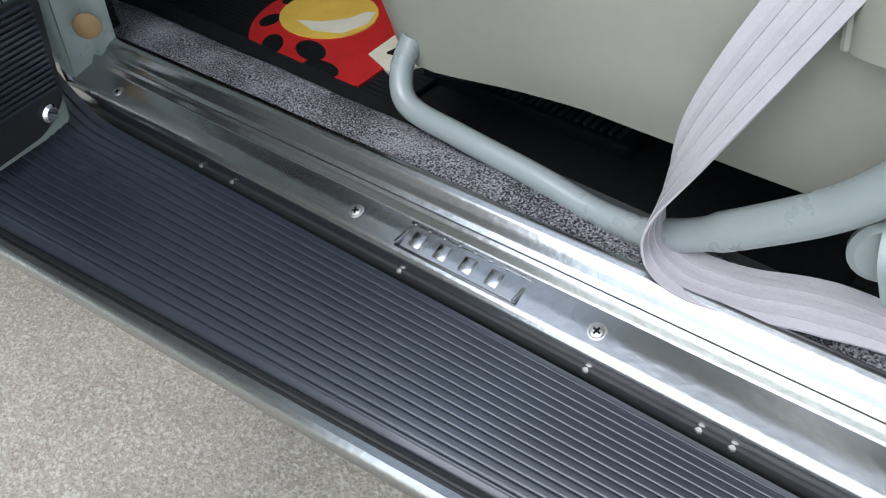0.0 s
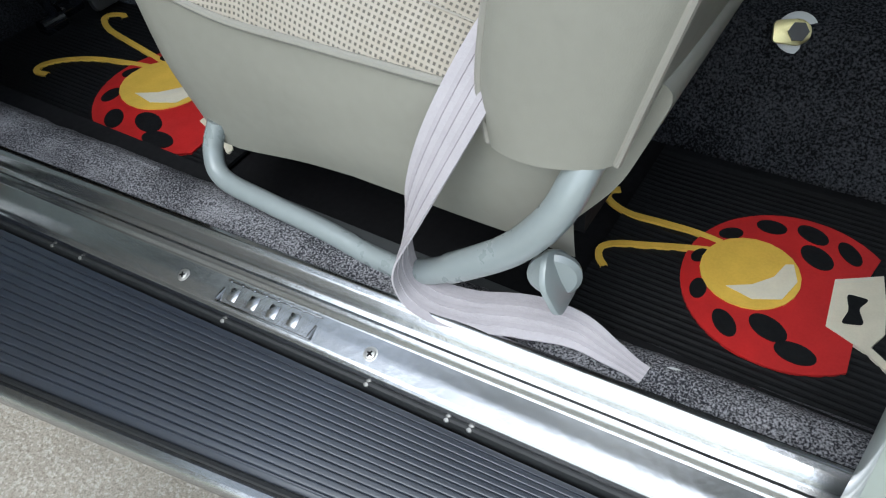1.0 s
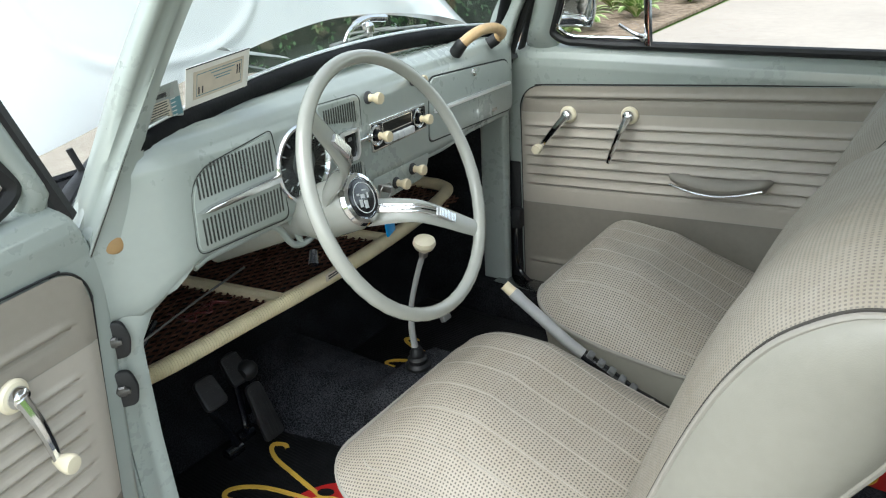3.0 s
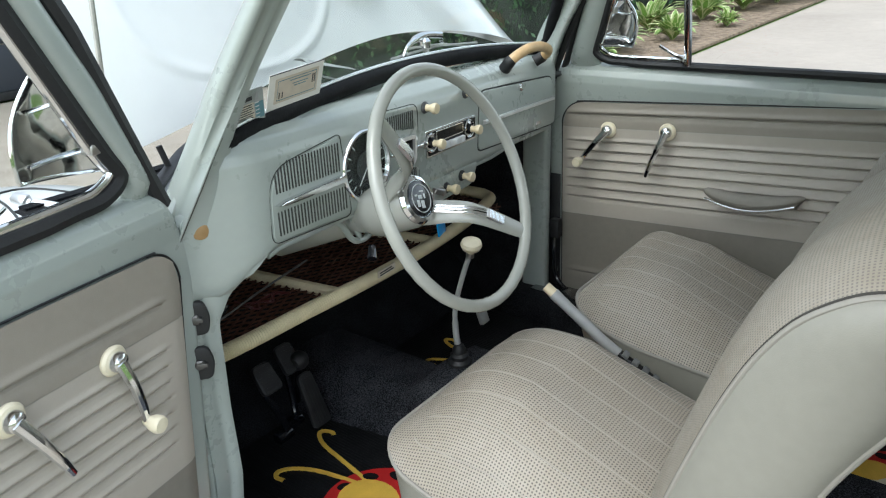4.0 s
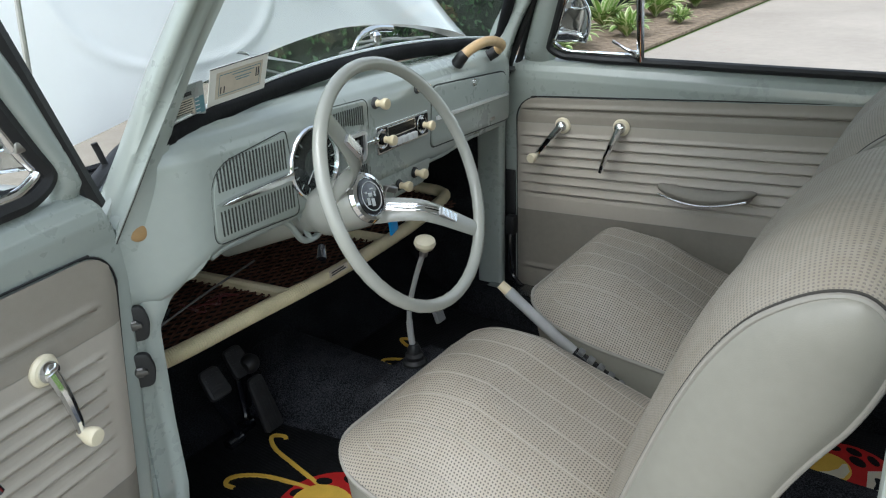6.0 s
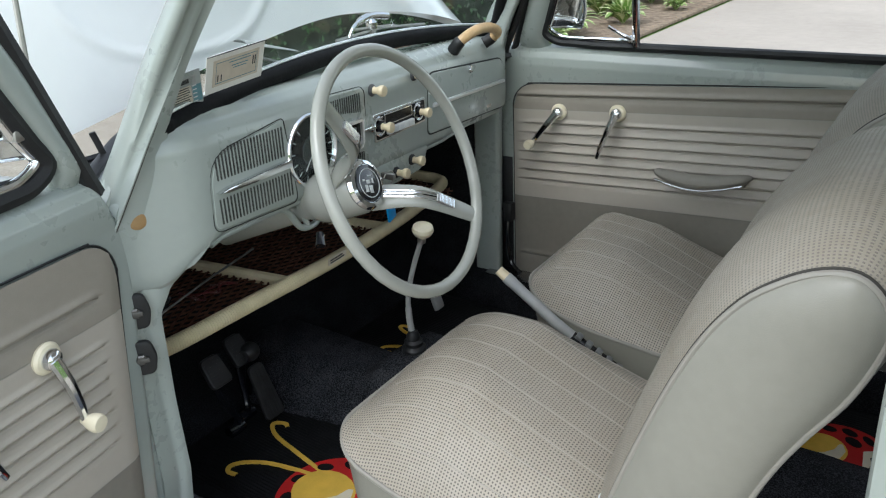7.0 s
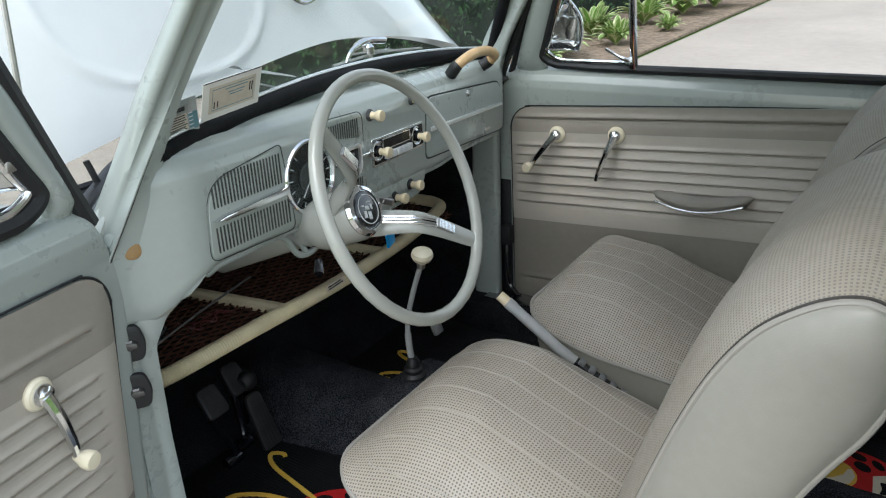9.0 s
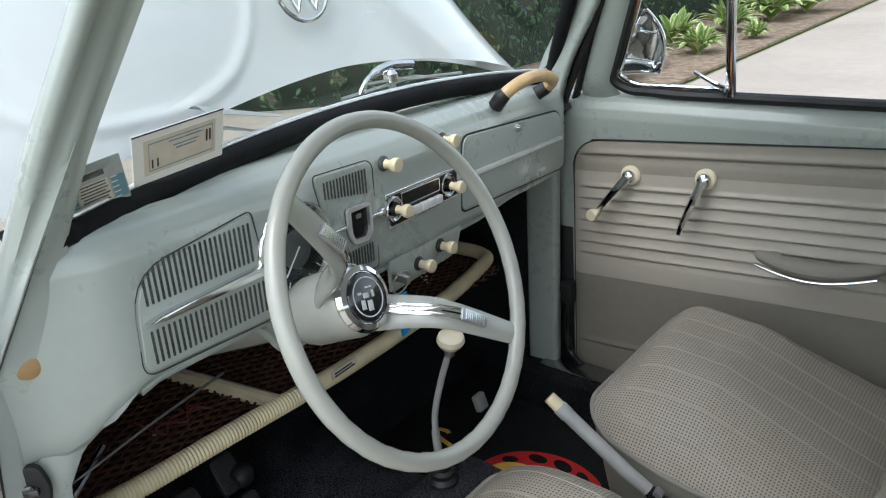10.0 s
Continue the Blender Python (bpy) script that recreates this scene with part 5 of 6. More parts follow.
    part("vent_pane", at(surface(pane(glass_s - 0.01, 0.325, rise), 2, 2)), PANE, door).visible_shadow = False
    part("window_pane", at(surface(pane(0.33, length - 0.02, 0.05), 2, 2)), PANE, door).visible_shadow = False
    return door, at


right_put = lambda bm: moved(bm, Matrix(((1, 0, 0, -0.40), (0, -1, 0, 0.545), (0, 0, 1, 0), (0, 0, 0, 1))))
LEFTM = Matrix.Translation((0.023, -0.047, 0.061)) @ Matrix.Scale(0.955, 4) @ pose(-0.362, -0.565, 0, 0, 0, -78) @ Matrix.Translation((-0.055, 0, 0)) @ Matrix(((1, 0, -0.15, 0.138), (0, 1, 0, 0), (0, 0, 1, 0), (0, 0, 0, 1)))
left_put = lambda bm: moved(bm, LEFTM)
door_r, at_r = build_door("passenger_door", "closed sage-green car door with beige pleated trim", right_put, (-0.40, 0.58, 0.4), 0.0, 0.060, 1.0, 1.052, (-38, -20), 0.105, 0.42, 0.030, lambda h: -0.022, 0.966, 0.022, 0.0042, 0.30)
door_l, at_l = build_door("driver_door", "wide open sage-green car door with beige pleated trim", left_put, (-0.36, -0.6, 0.4), -0.024, 0.03, 0.98, 1.062, (-14, -29), 0.094, 0.62, 0.027, lambda h: -0.008 if h < 0.955 else -0.008 + 0.5 * (h - 0.955), 0.981, 0.040, 0.0062, 0.03)


# ribbed rubber and a bolt at the foot of the open door
flap = part("lower_seal", at_l(moved(slab(rounded([(-0.002, 0.50), (0.004, 0.402), (0.034, 0.382), (0.10, 0.380), (0.10, 0.50)], 0.012), 0.010, 0.003), Matrix.Translation((0, 0.012, 0)) @ XZ)), RUBBER, door_l, "black ribbed rubber at the door's foot")
for i in range(16):
    part("rib", at_l(box(0.008, 0.096, 0.011, 0.0145, 0.416 + i * 0.0052, 0.4185 + i * 0.0052)), BOARD, flap)
part("bolt", at_l(moved(lathe([(0.0085, 0), (0.0085, 0.003), (0.006, 0.006), (0, 0.0065)], 16), Matrix.Translation((0.024, 0.011, 0.398)) @ pose(0, 0, 0, -90, 0, 0))), CHROME, flap)


# padded pull on the passenger door
def pull(i, j):
    s = 0.398 + 0.205 * i
    e = math.sin(math.pi * min(max(i, 0.001), 0.999)) ** 0.35
    a = 2 * math.pi * j
    sag = -0.016 * math.sin(math.pi * i)
    return (s, 0.036 + 0.020 * e * math.cos(a) + 0.012 * e, 0.805 + 0.06 * (s - 0.39) * 1.0 + sag + 0.017 * e * math.sin(a))


arm = part("door_pull", at_r(surface(pull, 30, 16)), VINYL_E, door_r, "padded beige door pull with chrome strip")
part("chrome_strip", at_r(tube([(0.410 + 0.18 * i / 12, 0.068 + 0.004 * math.sin(math.pi * i / 12), 0.797 + 0.06 * 0.18 * i / 12 - 0.017 * math.sin(math.pi * i / 12)) for i in range(13)], 0.0026, 8)), CHROME, arm)
for s in (0.425, 0.578):
    part("pull_foot", at_r(box(s - 0.010, s + 0.010, 0.006, 0.035, 0.790, 0.803, 0.004)), VINYL_D, arm)

part("edge_seal", at_r(box(-0.019, 0.024, 0.001, 0.0055, 0.44, 0.775, 0.002)), RUBBER, door_r, "black rubber strip on the door edge")

# door check strap and front pillar on the passenger side
check = thing("door_check_strap", pose(-0.37, 0.53, 0.5), "black metal door check rod by the pillar", "door check")
part("rod", tube(smooth_path([(-0.012, 0.0, 0.135), (-0.010, -0.012, 0.06), (0.0, -0.014, 0.0), (0.03, -0.020, -0.025), (0.06, -0.018, -0.03)], 6), 0.006, 8), BLACK, check)
part("bracket", box(-0.022, 0.004, -0.018, 0.006, 0.11, 0.16, 0.004), RUBBER, check)
part("rod_foot", box(0.02, 0.075, -0.03, 0.0, -0.045, -0.033, 0.003), CHROME, check)

# polished wind deflectors clipped to the vent window frames


def deflector(door, at, foot, head, tip, low, out, clips):
    """A curved polished shell standing off the vent frame: foot to head along it, bulging to tip, low the free lower corner."""
    foot, head, tip, low = (Vector(p) for p in (foot, head, tip, low))

    def f(i, j):
        a = foot.lerp(head, i)
        b = (1 - i) ** 2 * low + 2 * i * (1 - i) * tip + i * i * head
        p = a.lerp(b, j)
        return (p.x, -0.020 - out * math.sin(math.pi * 0.62 * j) * (1 - 0.6 * i * i) - 0.0016 * math.sin(7 * i + 4 * j), p.y)
    shell = part("wind_deflector", at(surface(f, 24, 20, 0.002, (0, -1, 0))), BRIGHT, door, "polished curved wind deflector clipped to the vent frame")
    part("rim", at(tube([f(0, q / 16) for q in range(16)] + [f(q / 20, 1) for q in range(21)], 0.0026, 8)), CHROME, shell)
    for i, k in ((0.22, 0.8), (0.70, 0.75)):
        part("rib", at(tube([Vector(f(i - 0.10 * q / 8, k * q / 8)) + Vector((0, 0.004, 0)) for q in range(9)], 0.0022, 6)), CHROME, shell)
    for s, h in clips:
        part("clip", at(box(s - 0.010, s + 0.004, -0.022, 0.000, h - 0.007, h + 0.007, 0.002)), STEEL, shell)


deflector(door_r, at_r, (0.102, 1.088), (0.160, 1.200), (0.205, 1.150), (0.178, 1.086), 0.035, ((0.118, 1.11), (0.15, 1.17)))
deflector(door_l, at_l, (0.116, 1.104), (0.182, 1.237), (0.228, 1.180), (0.212, 1.112), 0.022, ((0.137, 1.135), (0.168, 1.195)))

# ---- steering wheel and column ----
AX = Vector((math.cos(radians(7)) * math.cos(radians(22)), math.sin(radians(7)) * math.cos(radians(22)), math.sin(radians(22))))
WH = aim((-0.131, -0.194, 1.0), AX)
wheel = thing("steering_wheel", WH, "ivory-grey two-spoke steering wheel with chrome horn bar", "steering wheel")
RW = 0.181
part("rim", tube([(RW * math.cos(a), RW * math.sin(a), 0) for a in (2 * math.pi * k / 128 for k in range(128))], [0.0096 + (0.0003 * math.sin(a * 44) if 3.4 < a < 6.1 else 0) for a in (2 * math.pi * k / 128 for k in range(128))], 16, closed=True), WHEELM, wheel)
HUBZ = -0.098


def spoke(a):
    """A wide dished spoke from hub to rim."""
    c, s = math.cos(a), math.sin(a)
    path = smooth_path([(0.028 * c, 0.028 * s, HUBZ - 0.022), (0.044 * c, 0.044 * s, HUBZ + 0.002), (0.058 * c, 0.058 * s, -0.064), (0.078 * c, 0.078 * s, -0.037), (0.110 * c, 0.110 * s, -0.022), (0.150 * c, 0.150 * s, -0.010), (RW * c, RW * s, -0.001)], 6)
    k = len(path)
    return tube(path, [0.026 - 0.013 * (i / k) ** 0.8 for i in range(k)], 16, flat=0.40, up=(0, 0, 1))


SPOKES = (radians(-43.5), radians(131))
for a in SPOKES:
    part("spoke", spoke(a), WHEELM, wheel)
    c, s = math.cos(a), math.sin(a)
    side = Vector((-s, c, 0))
    path = smooth_path([Vector((0.036 * c, 0.036 * s, HUBZ + 0.014)), Vector((0.054 * c, 0.054 * s, HUBZ + 0.040)), Vector((0.074 * c, 0.074 * s, -0.030)), Vector((0.098 * c, 0.098 * s, -0.014))], 6)
    bar = part("horn_bar", tube(path, 0.0068, 10, flat=0.30, up=(0, 0, 1)), CHROME, wheel, "chrome horn bar with a ribbed end")
    part("dark_inlay", tube([p + Vector((0, 0, 0.0018)) for p in path], 0.0016, 6, flat=0.5), FACE, bar)
    for e in (-1, 1):
        part("rail", tube([p + side * e * 0.0055 + Vector((0, 0, 0.0014)) for p in path], 0.0018, 6), CHROME, bar)
    d = Vector((c, s, 0.16)).normalized()
    m = Matrix((d, side, d.cross(side))).transposed().to_4x4()
    m = Matrix.Translation(path[-1] - d * 0.004) @ m
    part("ribbed_end", moved(slab(rounded([(-0.002, -0.0080), (0.034, -0.0068), (0.036, 0.0068), (-0.002, 0.0080)], 0.002), 0.0050, 0.0015), m @ Matrix.Translation((0, 0, -0.002))), SATIN, bar)
    for i in range(11):
        part("horn_bar_rib", moved(box(0.002 + i * 0.0030, 0.0034 + i * 0.0030, -0.0066, 0.0066, 0.0026, 0.0042), m), CHROME, bar)
HM = Matrix.Translation((0, 0, HUBZ))
part("hub", moved(lathe([(0.030, -0.100), (0.034, -0.086), (0.041, -0.074), (0.043, -0.060), (0.043, -0.040), (0.043, -0.018), (0.043, 0.003), (0.038, 0.012)], 40), HM), WHEELM, wheel)
part("horn_ring", moved(lathe([(0.038, 0.008), (0.040, 0.014), (0.037, 0.020), (0.031, 0.022), (0.030, 0.020)], 40), HM), CHROME, wheel)
button = part("horn_button", moved(lathe([(0.031, 0.018), (0.028, 0.0225), (0.016, 0.0245), (0, 0.025)], 36), HM), BLACK, wheel, "black horn button with a pale crest")
part("crest_ring", moved(tube([(0.0225 * math.cos(a), 0.0225 * math.sin(a), 0.0238) for a in (2 * math.pi * k / 40 for k in range(40))], 0.0008, 6, closed=True), HM), PALE, button)
for x0, y0, w, h in ((-0.010, -0.008, 0.0065, 0.011), (0.0, -0.010, 0.008, 0.012), (-0.004, 0.002, 0.009, 0.006), (0.007, 0.003, 0.004, 0.008), (-0.013, 0.005, 0.006, 0.003), (0.002, 0.011, 0.010, 0.002)):
    part("crest_shape", moved(box(x0 - w / 2, x0 + w / 2, y0 - h / 2, y0 + h / 2, 0.0236, 0.0252, 0.0005), HM @ pose(0, 0, 0, 0, 0, -14)), PALE, button)
part("column", tube([(0, 0, HUBZ - 0.07), (0, 0, -0.22), (0, 0, -0.42)], [0.027, 0.026, 0.025], 20), WHEELM, wheel)
part("indicator_stub", tube([(-0.04, -0.045, HUBZ - 0.075), (-0.055, -0.062, HUBZ - 0.072)], [0.006, 0.008], 10), BLACK, wheel)
keys = thing("keys", pose(-0.250, -0.102, 0.932), "key ring with a blue tag in the ignition", "keys")
part("key_ring", tube([(0.004 * math.sin(a), 0.004 + 0.015 * math.cos(a), 0.004 + 0.016 * math.sin(a)) for a in (2 * math.pi * k / 28 for k in range(28))], 0.0011, 6, closed=True), STEEL, keys)
part("key", box(-0.008, 0.02, -0.005, 0.002, 0.008, 0.019, 0.002), STEEL, keys)
part("tag", moved(box(-0.002, 0.002, -0.014, 0.012, -0.070, -0.014, 0.0015), pose(0, 0, 0, 8, 0, 10)), BLUE, keys, "blue plastic key tag")

# ---- seats ----
def cushion(x0, x1, y0, y1, z_pipe, crown, shape):
    """The padded top of a seat: high behind its rounded front, falling towards the backrest."""
    def f(i, j):
        a, b = 2 * i - 1, 2 * j - 1
        x = (x0 + x1) / 2 + (x1 - x0) / 2 * math.copysign(abs(a) ** 0.92, a)
        y = (y0 + y1) / 2 + (y1 - y0) / 2 * math.copysign(abs(b) ** 0.92, b)
        r = 0.070
        lx, ly = (x1 - x0) / 2 - r, (y1 - y0) / 2 - r
        cx, cy = (x0 + x1) / 2, (y0 + y1) / 2
        dx, dy = x - cx, y - cy
        if dx < -lx and abs(dy) > ly:
            vx, vy = dx + lx, abs(dy) - ly
            d = max(math.hypot(vx, vy), 1e-6)
            m = max(abs(vx), vy)
            x, y = cx - lx + vx * m / d, cy + math.copysign(ly + vy * m / d, dy)
        far, roll, fall, rear, soften, tilt = shape
        ex = max(0, min(1, (x - x0) / (roll + 0.10 * max(0, min(1, (cy - y) / (0.5 * (y1 - y0)))))))
        ey = max(0, min(1, (y - y0) / 0.17, (y1 - y) / far))
        h = (1 - (1 - ex) ** 2.98) * (1 - (1 - ey) ** 2.3) ** soften
        back = (x - x0) / (x1 - x0)
        z = z_pipe(x) + (crown - 0.95 * (z_pipe(x) - 0.625)) * h * (1 - fall * max(0, back - rear)) - tilt * x
        z -= 0.004 * math.exp(-(((y - cy) / 0.10) ** 2)) * h * max(0, back)
        z += 0.0025 * noise.noise(Vector((x * 11, y * 11, 3))) * h
        return (x, y, z)
    return f


def outline(x0, x1, y0, y1, r, n=10):
    """Rounded front corners, square behind."""
    pts = [(x1, y0)]
    for k in range(n + 1):
        a = math.pi / 2 * k / n
        pts.append((x0 + r - r * math.sin(a), y0 + r - r * math.cos(a)))
    for k in range(n + 1):
        a = math.pi / 2 * k / n
        pts.append((x0 + r - r * math.cos(a), y1 - r + r * math.sin(a)))
    pts.append((x1, y1))
    return pts


def skirt(pts, z_pipe, z_low, tuck):
    """The plain sides under the piping, drawn in at the bottom front."""
    bm = bmesh.new()
    rows = []
    x_front = min(p[0] for p in pts)
    fine = []
    for a, b in zip(pts, pts[1:]):
        k = max(1, int(math.dist(a, b) / 0.02))
        fine += [(a[0] + (b[0] - a[0]) * t / k, a[1] + (b[1] - a[1]) * t / k) for t in range(k)]
    fine.append(pts[-1])
    cy = (min(p[1] for p in pts) + max(p[1] for p in pts)) / 2
    for x, y in fine:
        line = []
        for j in range(9):
            v = j / 8
            fx = x + tuck * v ** 0.9 * max(0, 1 - (x - x_front) / 0.26)
            bulge = 0.006 * math.sin(math.pi * v) + 0.003 * noise.noise(Vector((x * 9, y * 9, v * 3)))
            fy = y + (y - cy) / abs(y - cy + 1e-6) * bulge - (y - cy) * 0.03 * v
            low = z_low - 0.017 * max(0, min(1, (0.12 - x) / 0.16))
            line.append(bm.verts.new((fx, fy, z_pipe(x) + (low - z_pipe(x)) * v)))
        rows.append(line)
    for a, b in zip(rows, rows[1:]):
        for j in range(8):
            bm.faces.new((a[j], a[j + 1], b[j + 1], b[j]))
    return bm


FRONT = [(0.277, 0.600), (0.272, 0.640), (0.277, 0.685), (0.288, 0.740), (0.304, 0.800), (0.328, 0.878), (0.351, 0.945), (0.374, 0.998), (0.401, 1.040), (0.430, 1.066), (0.456, 1.080)]
BACK = [(0.366, 0.612), (0.378, 0.658), (0.392, 0.710), (0.411, 0.780), (0.429, 0.845), (0.447, 0.895), (0.466, 0.935), (0.486, 0.972), (0.500, 1.010), (0.506, 1.043), (0.497, 1.068), (0.479, 1.082)]


def build_seat(name, label, y0, y1, dx, dz, x0, crown, shape):
    """A low-back bucket seat: cushion, skirt, backrest, piping and tube frame."""
    seat = thing(name, pose(0.1 + dx, (y0 + y1) / 2, 0.395 + dz), label, "car seat", "front seats")
    T = Matrix.Translation((-0.1, -(y0 + y1) / 2, -0.395))
    zp = lambda x: 0.625 + 0.042 * max(0, (0.05 - x) / 0.17) ** 1.7
    zt = lambda x: zp(x) - shape[-1] * x
    x1 = 0.335
    c = part("cushion", moved(surface(cushion(x0, x1, y0, y1, zp, crown, shape), 64, 56), T), WEAVE, seat, "grey-beige basket-weave vinyl cushion")
    uv_grid(c, cushion(x0, x1, y0, y1, zp, crown, shape), 64, 56)
    pts = outline(x0, x1, y0, y1, 0.070)
    fine = [(pts[0][0] + (pts[1][0] - pts[0][0]) * q / 20, pts[0][1]) for q in range(20)] + pts[1:-1] + [(pts[-2][0] + (pts[-1][0] - pts[-2][0]) * q / 20, pts[-1][1]) for q in range(1, 21)]
    part("cushion_piping", moved(tube([(x, y, zt(x) + 0.001) for x, y in fine], 0.0036, 8), T), PIPE, seat)
    part("skirt", moved(skirt(pts, zt, 0.497, 0.044), T), VINYL, seat, "plain beige vinyl seat skirt")
    part("cushion_base", moved(box(x0 + 0.15, x1, y0 + 0.02, y1 - 0.02, 0.510, 0.615), T), DARK, seat)
    f = cushion(x0, x1, y0, y1, zp, crown, shape)
    for k in range(8):
        j = 0.10 + 0.11 * k
        line = [Vector(f(0.10 + 0.86 * q / 30, j)) + Vector((0, 0, 0.0006)) for q in range(31)]
        part("seam_line", moved(tube(line, 0.0012, 6, flat=0.35, up=(0, 0, 1)), T), SEAM, seat)
    # backrest: one profile from the front foot over the top to the rear foot
    prof = smooth_path([(x, 0, z) for x, z in FRONT + BACK[::-1]], 4)
    k = len(prof)
    b0, b1 = y0 - 0.013, y1 + 0.006
    cy, hw = (b0 + b1) / 2, (b1 - b0) / 2

    def wrap(q, b):
        """A point of the padding: profile index q, b from -1 to 1 across."""
        p = prof[q]
        t = (prof[min(q + 1, k - 1)] - prof[max(q - 1, 0)]).normalized()
        n = Vector((-t.z, 0, t.x))
        v = q / (k - 1)
        out = (0.036 if v < 0.55 else 0.022) * (1 - abs(b) ** 3.0) * min(1, 0.25 + 5 * v, 0.1 + 4 * (1 - v))
        dish = 0.017 * math.exp(-((b / 0.45) ** 2)) * math.sin(math.pi * min(1, v / 0.5)) if v < 0.5 else 0
        c = p + n * (out - dish)
        return (c.x, cy + hw * b, c.z)
    top = round(0.56 * (k - 1))
    g = part("backrest", moved(surface(lambda i, j: wrap(round(i * top), 2 * j - 1), top, 48), T), WEAVE_B, seat, "fine-woven vinyl backrest")
    run = [0.0]
    for q in range(1, k):
        run.append(run[-1] + (prof[q] - prof[q - 1]).length)
    me = g.data
    layer = me.uv_layers.new(name="UVMap")
    layer.data.foreach_set("uv", [w for loop in me.loops for w in (me.vertices[loop.vertex_index].co.y, run[loop.vertex_index // 49])])
    part("backrest_rear", moved(surface(lambda i, j: wrap(top + round(i * (k - 1 - top)), 2 * j - 1), k - 1 - top, 24), T), VINYL, seat)
    part("top_piping", moved(tube([wrap(top, -1 + q / 12) for q in range(25)], 0.0034, 8), T), PIPE, seat)
    # dark tube next to the piping: its shadow line, put in as colour
    part("seam_shadow", moved(tube([Vector(wrap(top - 1, -1 + q / 12)) + Vector((0, 0, 0.0004)) for q in range(25)], 0.0015, 6), T), SEAM_SHADE, seat)
    half = (k - 1) // 2
    for edge in (-1, 1):
        def side(i, j):
            q = round(i * half)
            m = Vector(wrap(q, edge)).lerp(Vector(wrap(k - 1 - q, edge)), j)
            return (m.x, m.y + edge * 0.016 * math.sin(math.pi * j) ** 0.6 * min(1, 5 * (1 - i)) ** 0.5, m.z)
        part("backrest_side", moved(surface(side, half, 16), T), VINYL, seat, "plain beige vinyl backrest side")
        part("side_piping", moved(tube([wrap(q, edge) for q in range(k)], 0.0030, 8), T), PIPE, seat)
        part("seam_shadow", moved(tube([wrap(q, edge * 0.979) for q in range(top)], 0.0016, 6), T), SEAM_SHADE, seat)
    part("backrest_bottom", moved(surface(lambda i, j: Vector(wrap(0, 2 * i - 1)).lerp(Vector(wrap(k - 1, 2 * i - 1)), j), 10, 4), T), VINYL, seat)
    # lower rear gusset
    part("rear_gusset", moved(moved(slab(rounded([(0.262, 0.502), (0.318, 0.512), (0.362, 0.575), (0.392, 0.66), (0.29, 0.66)], 0.02), y1 - y0 - 0.02), Matrix.Translation((0, y1 - 0.01, 0)) @ XZ), T), VINYL, seat)
    # painted tube frame, one each side
    for y, sg in ((y0 - 0.004, -1), (y1 + 0.004, 1)):
        low = smooth_path([(-0.034, y + 0.010, 0.505), (-0.038, y - 0.004, 0.478), (-0.020, y - 0.016, 0.459), (0.040, y - 0.019, 0.454), (0.11, y - 0.021, 0.450), (0.16, y - 0.025, 0.447), (0.205, y - 0.029, 0.452)], 7)
        part("frame_tube", moved(tube(low, 0.0098, 14), T), PAINT_F, seat, "pale green painted steel tube")
        arm_path = smooth_path([(0.196, y - 0.029, 0.451), (0.229, y - 0.029, 0.466), (0.270, y - 0.029, 0.497), (0.306, y - 0.029, 0.530), (0.333, y - 0.026, 0.568), (0.344, y - 0.016, 0.596), (0.349, y + 0.004, 0.620), (0.352, y + 0.030, 0.640)], 6)
        part("frame_arm", moved(tube(arm_path, [0.0100] * 4 + [0.0112] * 5 + [0.0128] * (len(arm_path) - 9), 14, flat=0.9), T), PAINT_F, seat, "thick pale green painted seat arm")
        part("rail", moved(box(-0.01, 0.30, y - 0.020, y + 0.006, 0.424, 0.438, 0.003), T), DIAL, seat)
        m = Matrix.Translation((0.330, y - 0.014, 0.502)) @ aim((0, 0, 0), (0.35, sg * 0.9, 0.1)) @ Matrix.Scale(0.82, 4)
        nut = part("wing_nut", moved(lathe([(0.024, 0), (0.0245, 0.005), (0.020, 0.009), (0.010, 0.010), (0, 0.011)], 24), T @ m), PAINT_F, seat, "pale green painted wing nut")
        part("wing", moved(moved(slab(rounded([(-0.022, -0.030), (0.022, -0.030), (0.025, 0.012), (0.0, 0.034), (-0.025, 0.012)], 0.012), 0.006, 0.002), pose(0, 0, 0.008, 0, 70, 20)), T @ m), PAINT_F, nut)
    # ribbed runner on the floor under the seat
    run_y = y0 + 0.115
    runner = part("seat_runner", moved(box(-0.115, 0.12, run_y - 0.022, run_y + 0.022, 0.394, 0.410, 0.003), T), BLACK, seat, "black ribbed seat runner")
    for q in range(26):
        part("rib", moved(box(-0.108 + 0.0085 * q, -0.1045 + 0.0085 * q, run_y - 0.018, run_y + 0.018, 0.4105, 0.414, 0.001), T), RUBBER, runner)
    # springs under the cushion
    for yy in (y0 + 0.06, y0 + 0.10):
        coil = [(0.02 + 0.16 * t / 160, yy + 0.010 * math.cos(t * 0.75), 0.480 + 0.010 * math.sin(t * 0.75)) for t in range(161)]
        part("spring", moved(tube(coil, 0.0016, 5), T), BLACK, seat)
    return seat


build_seat("driver_seat", "grey-beige vinyl bucket seat with basket-weave centre", -0.432, -0.030, 0.0, 0.0, -0.134, 0.130, (0.11, 0.148, 1.33, 0.377, 0.89, 0.0))
build_seat("passenger_seat", "grey-beige vinyl bucket seat beside the tunnel", 0.080, 0.482, 0.015, 0.011, -0.120, 0.098, (0.103, 0.08, 1.537, 0.346, 1.11, 0.08))

# ---- lap belt over the driver seat ----
belt = thing("seat_belt", pose(0.3, -0.46, 0.45), "grey woven lap belt hanging over the sill", "seat belt")


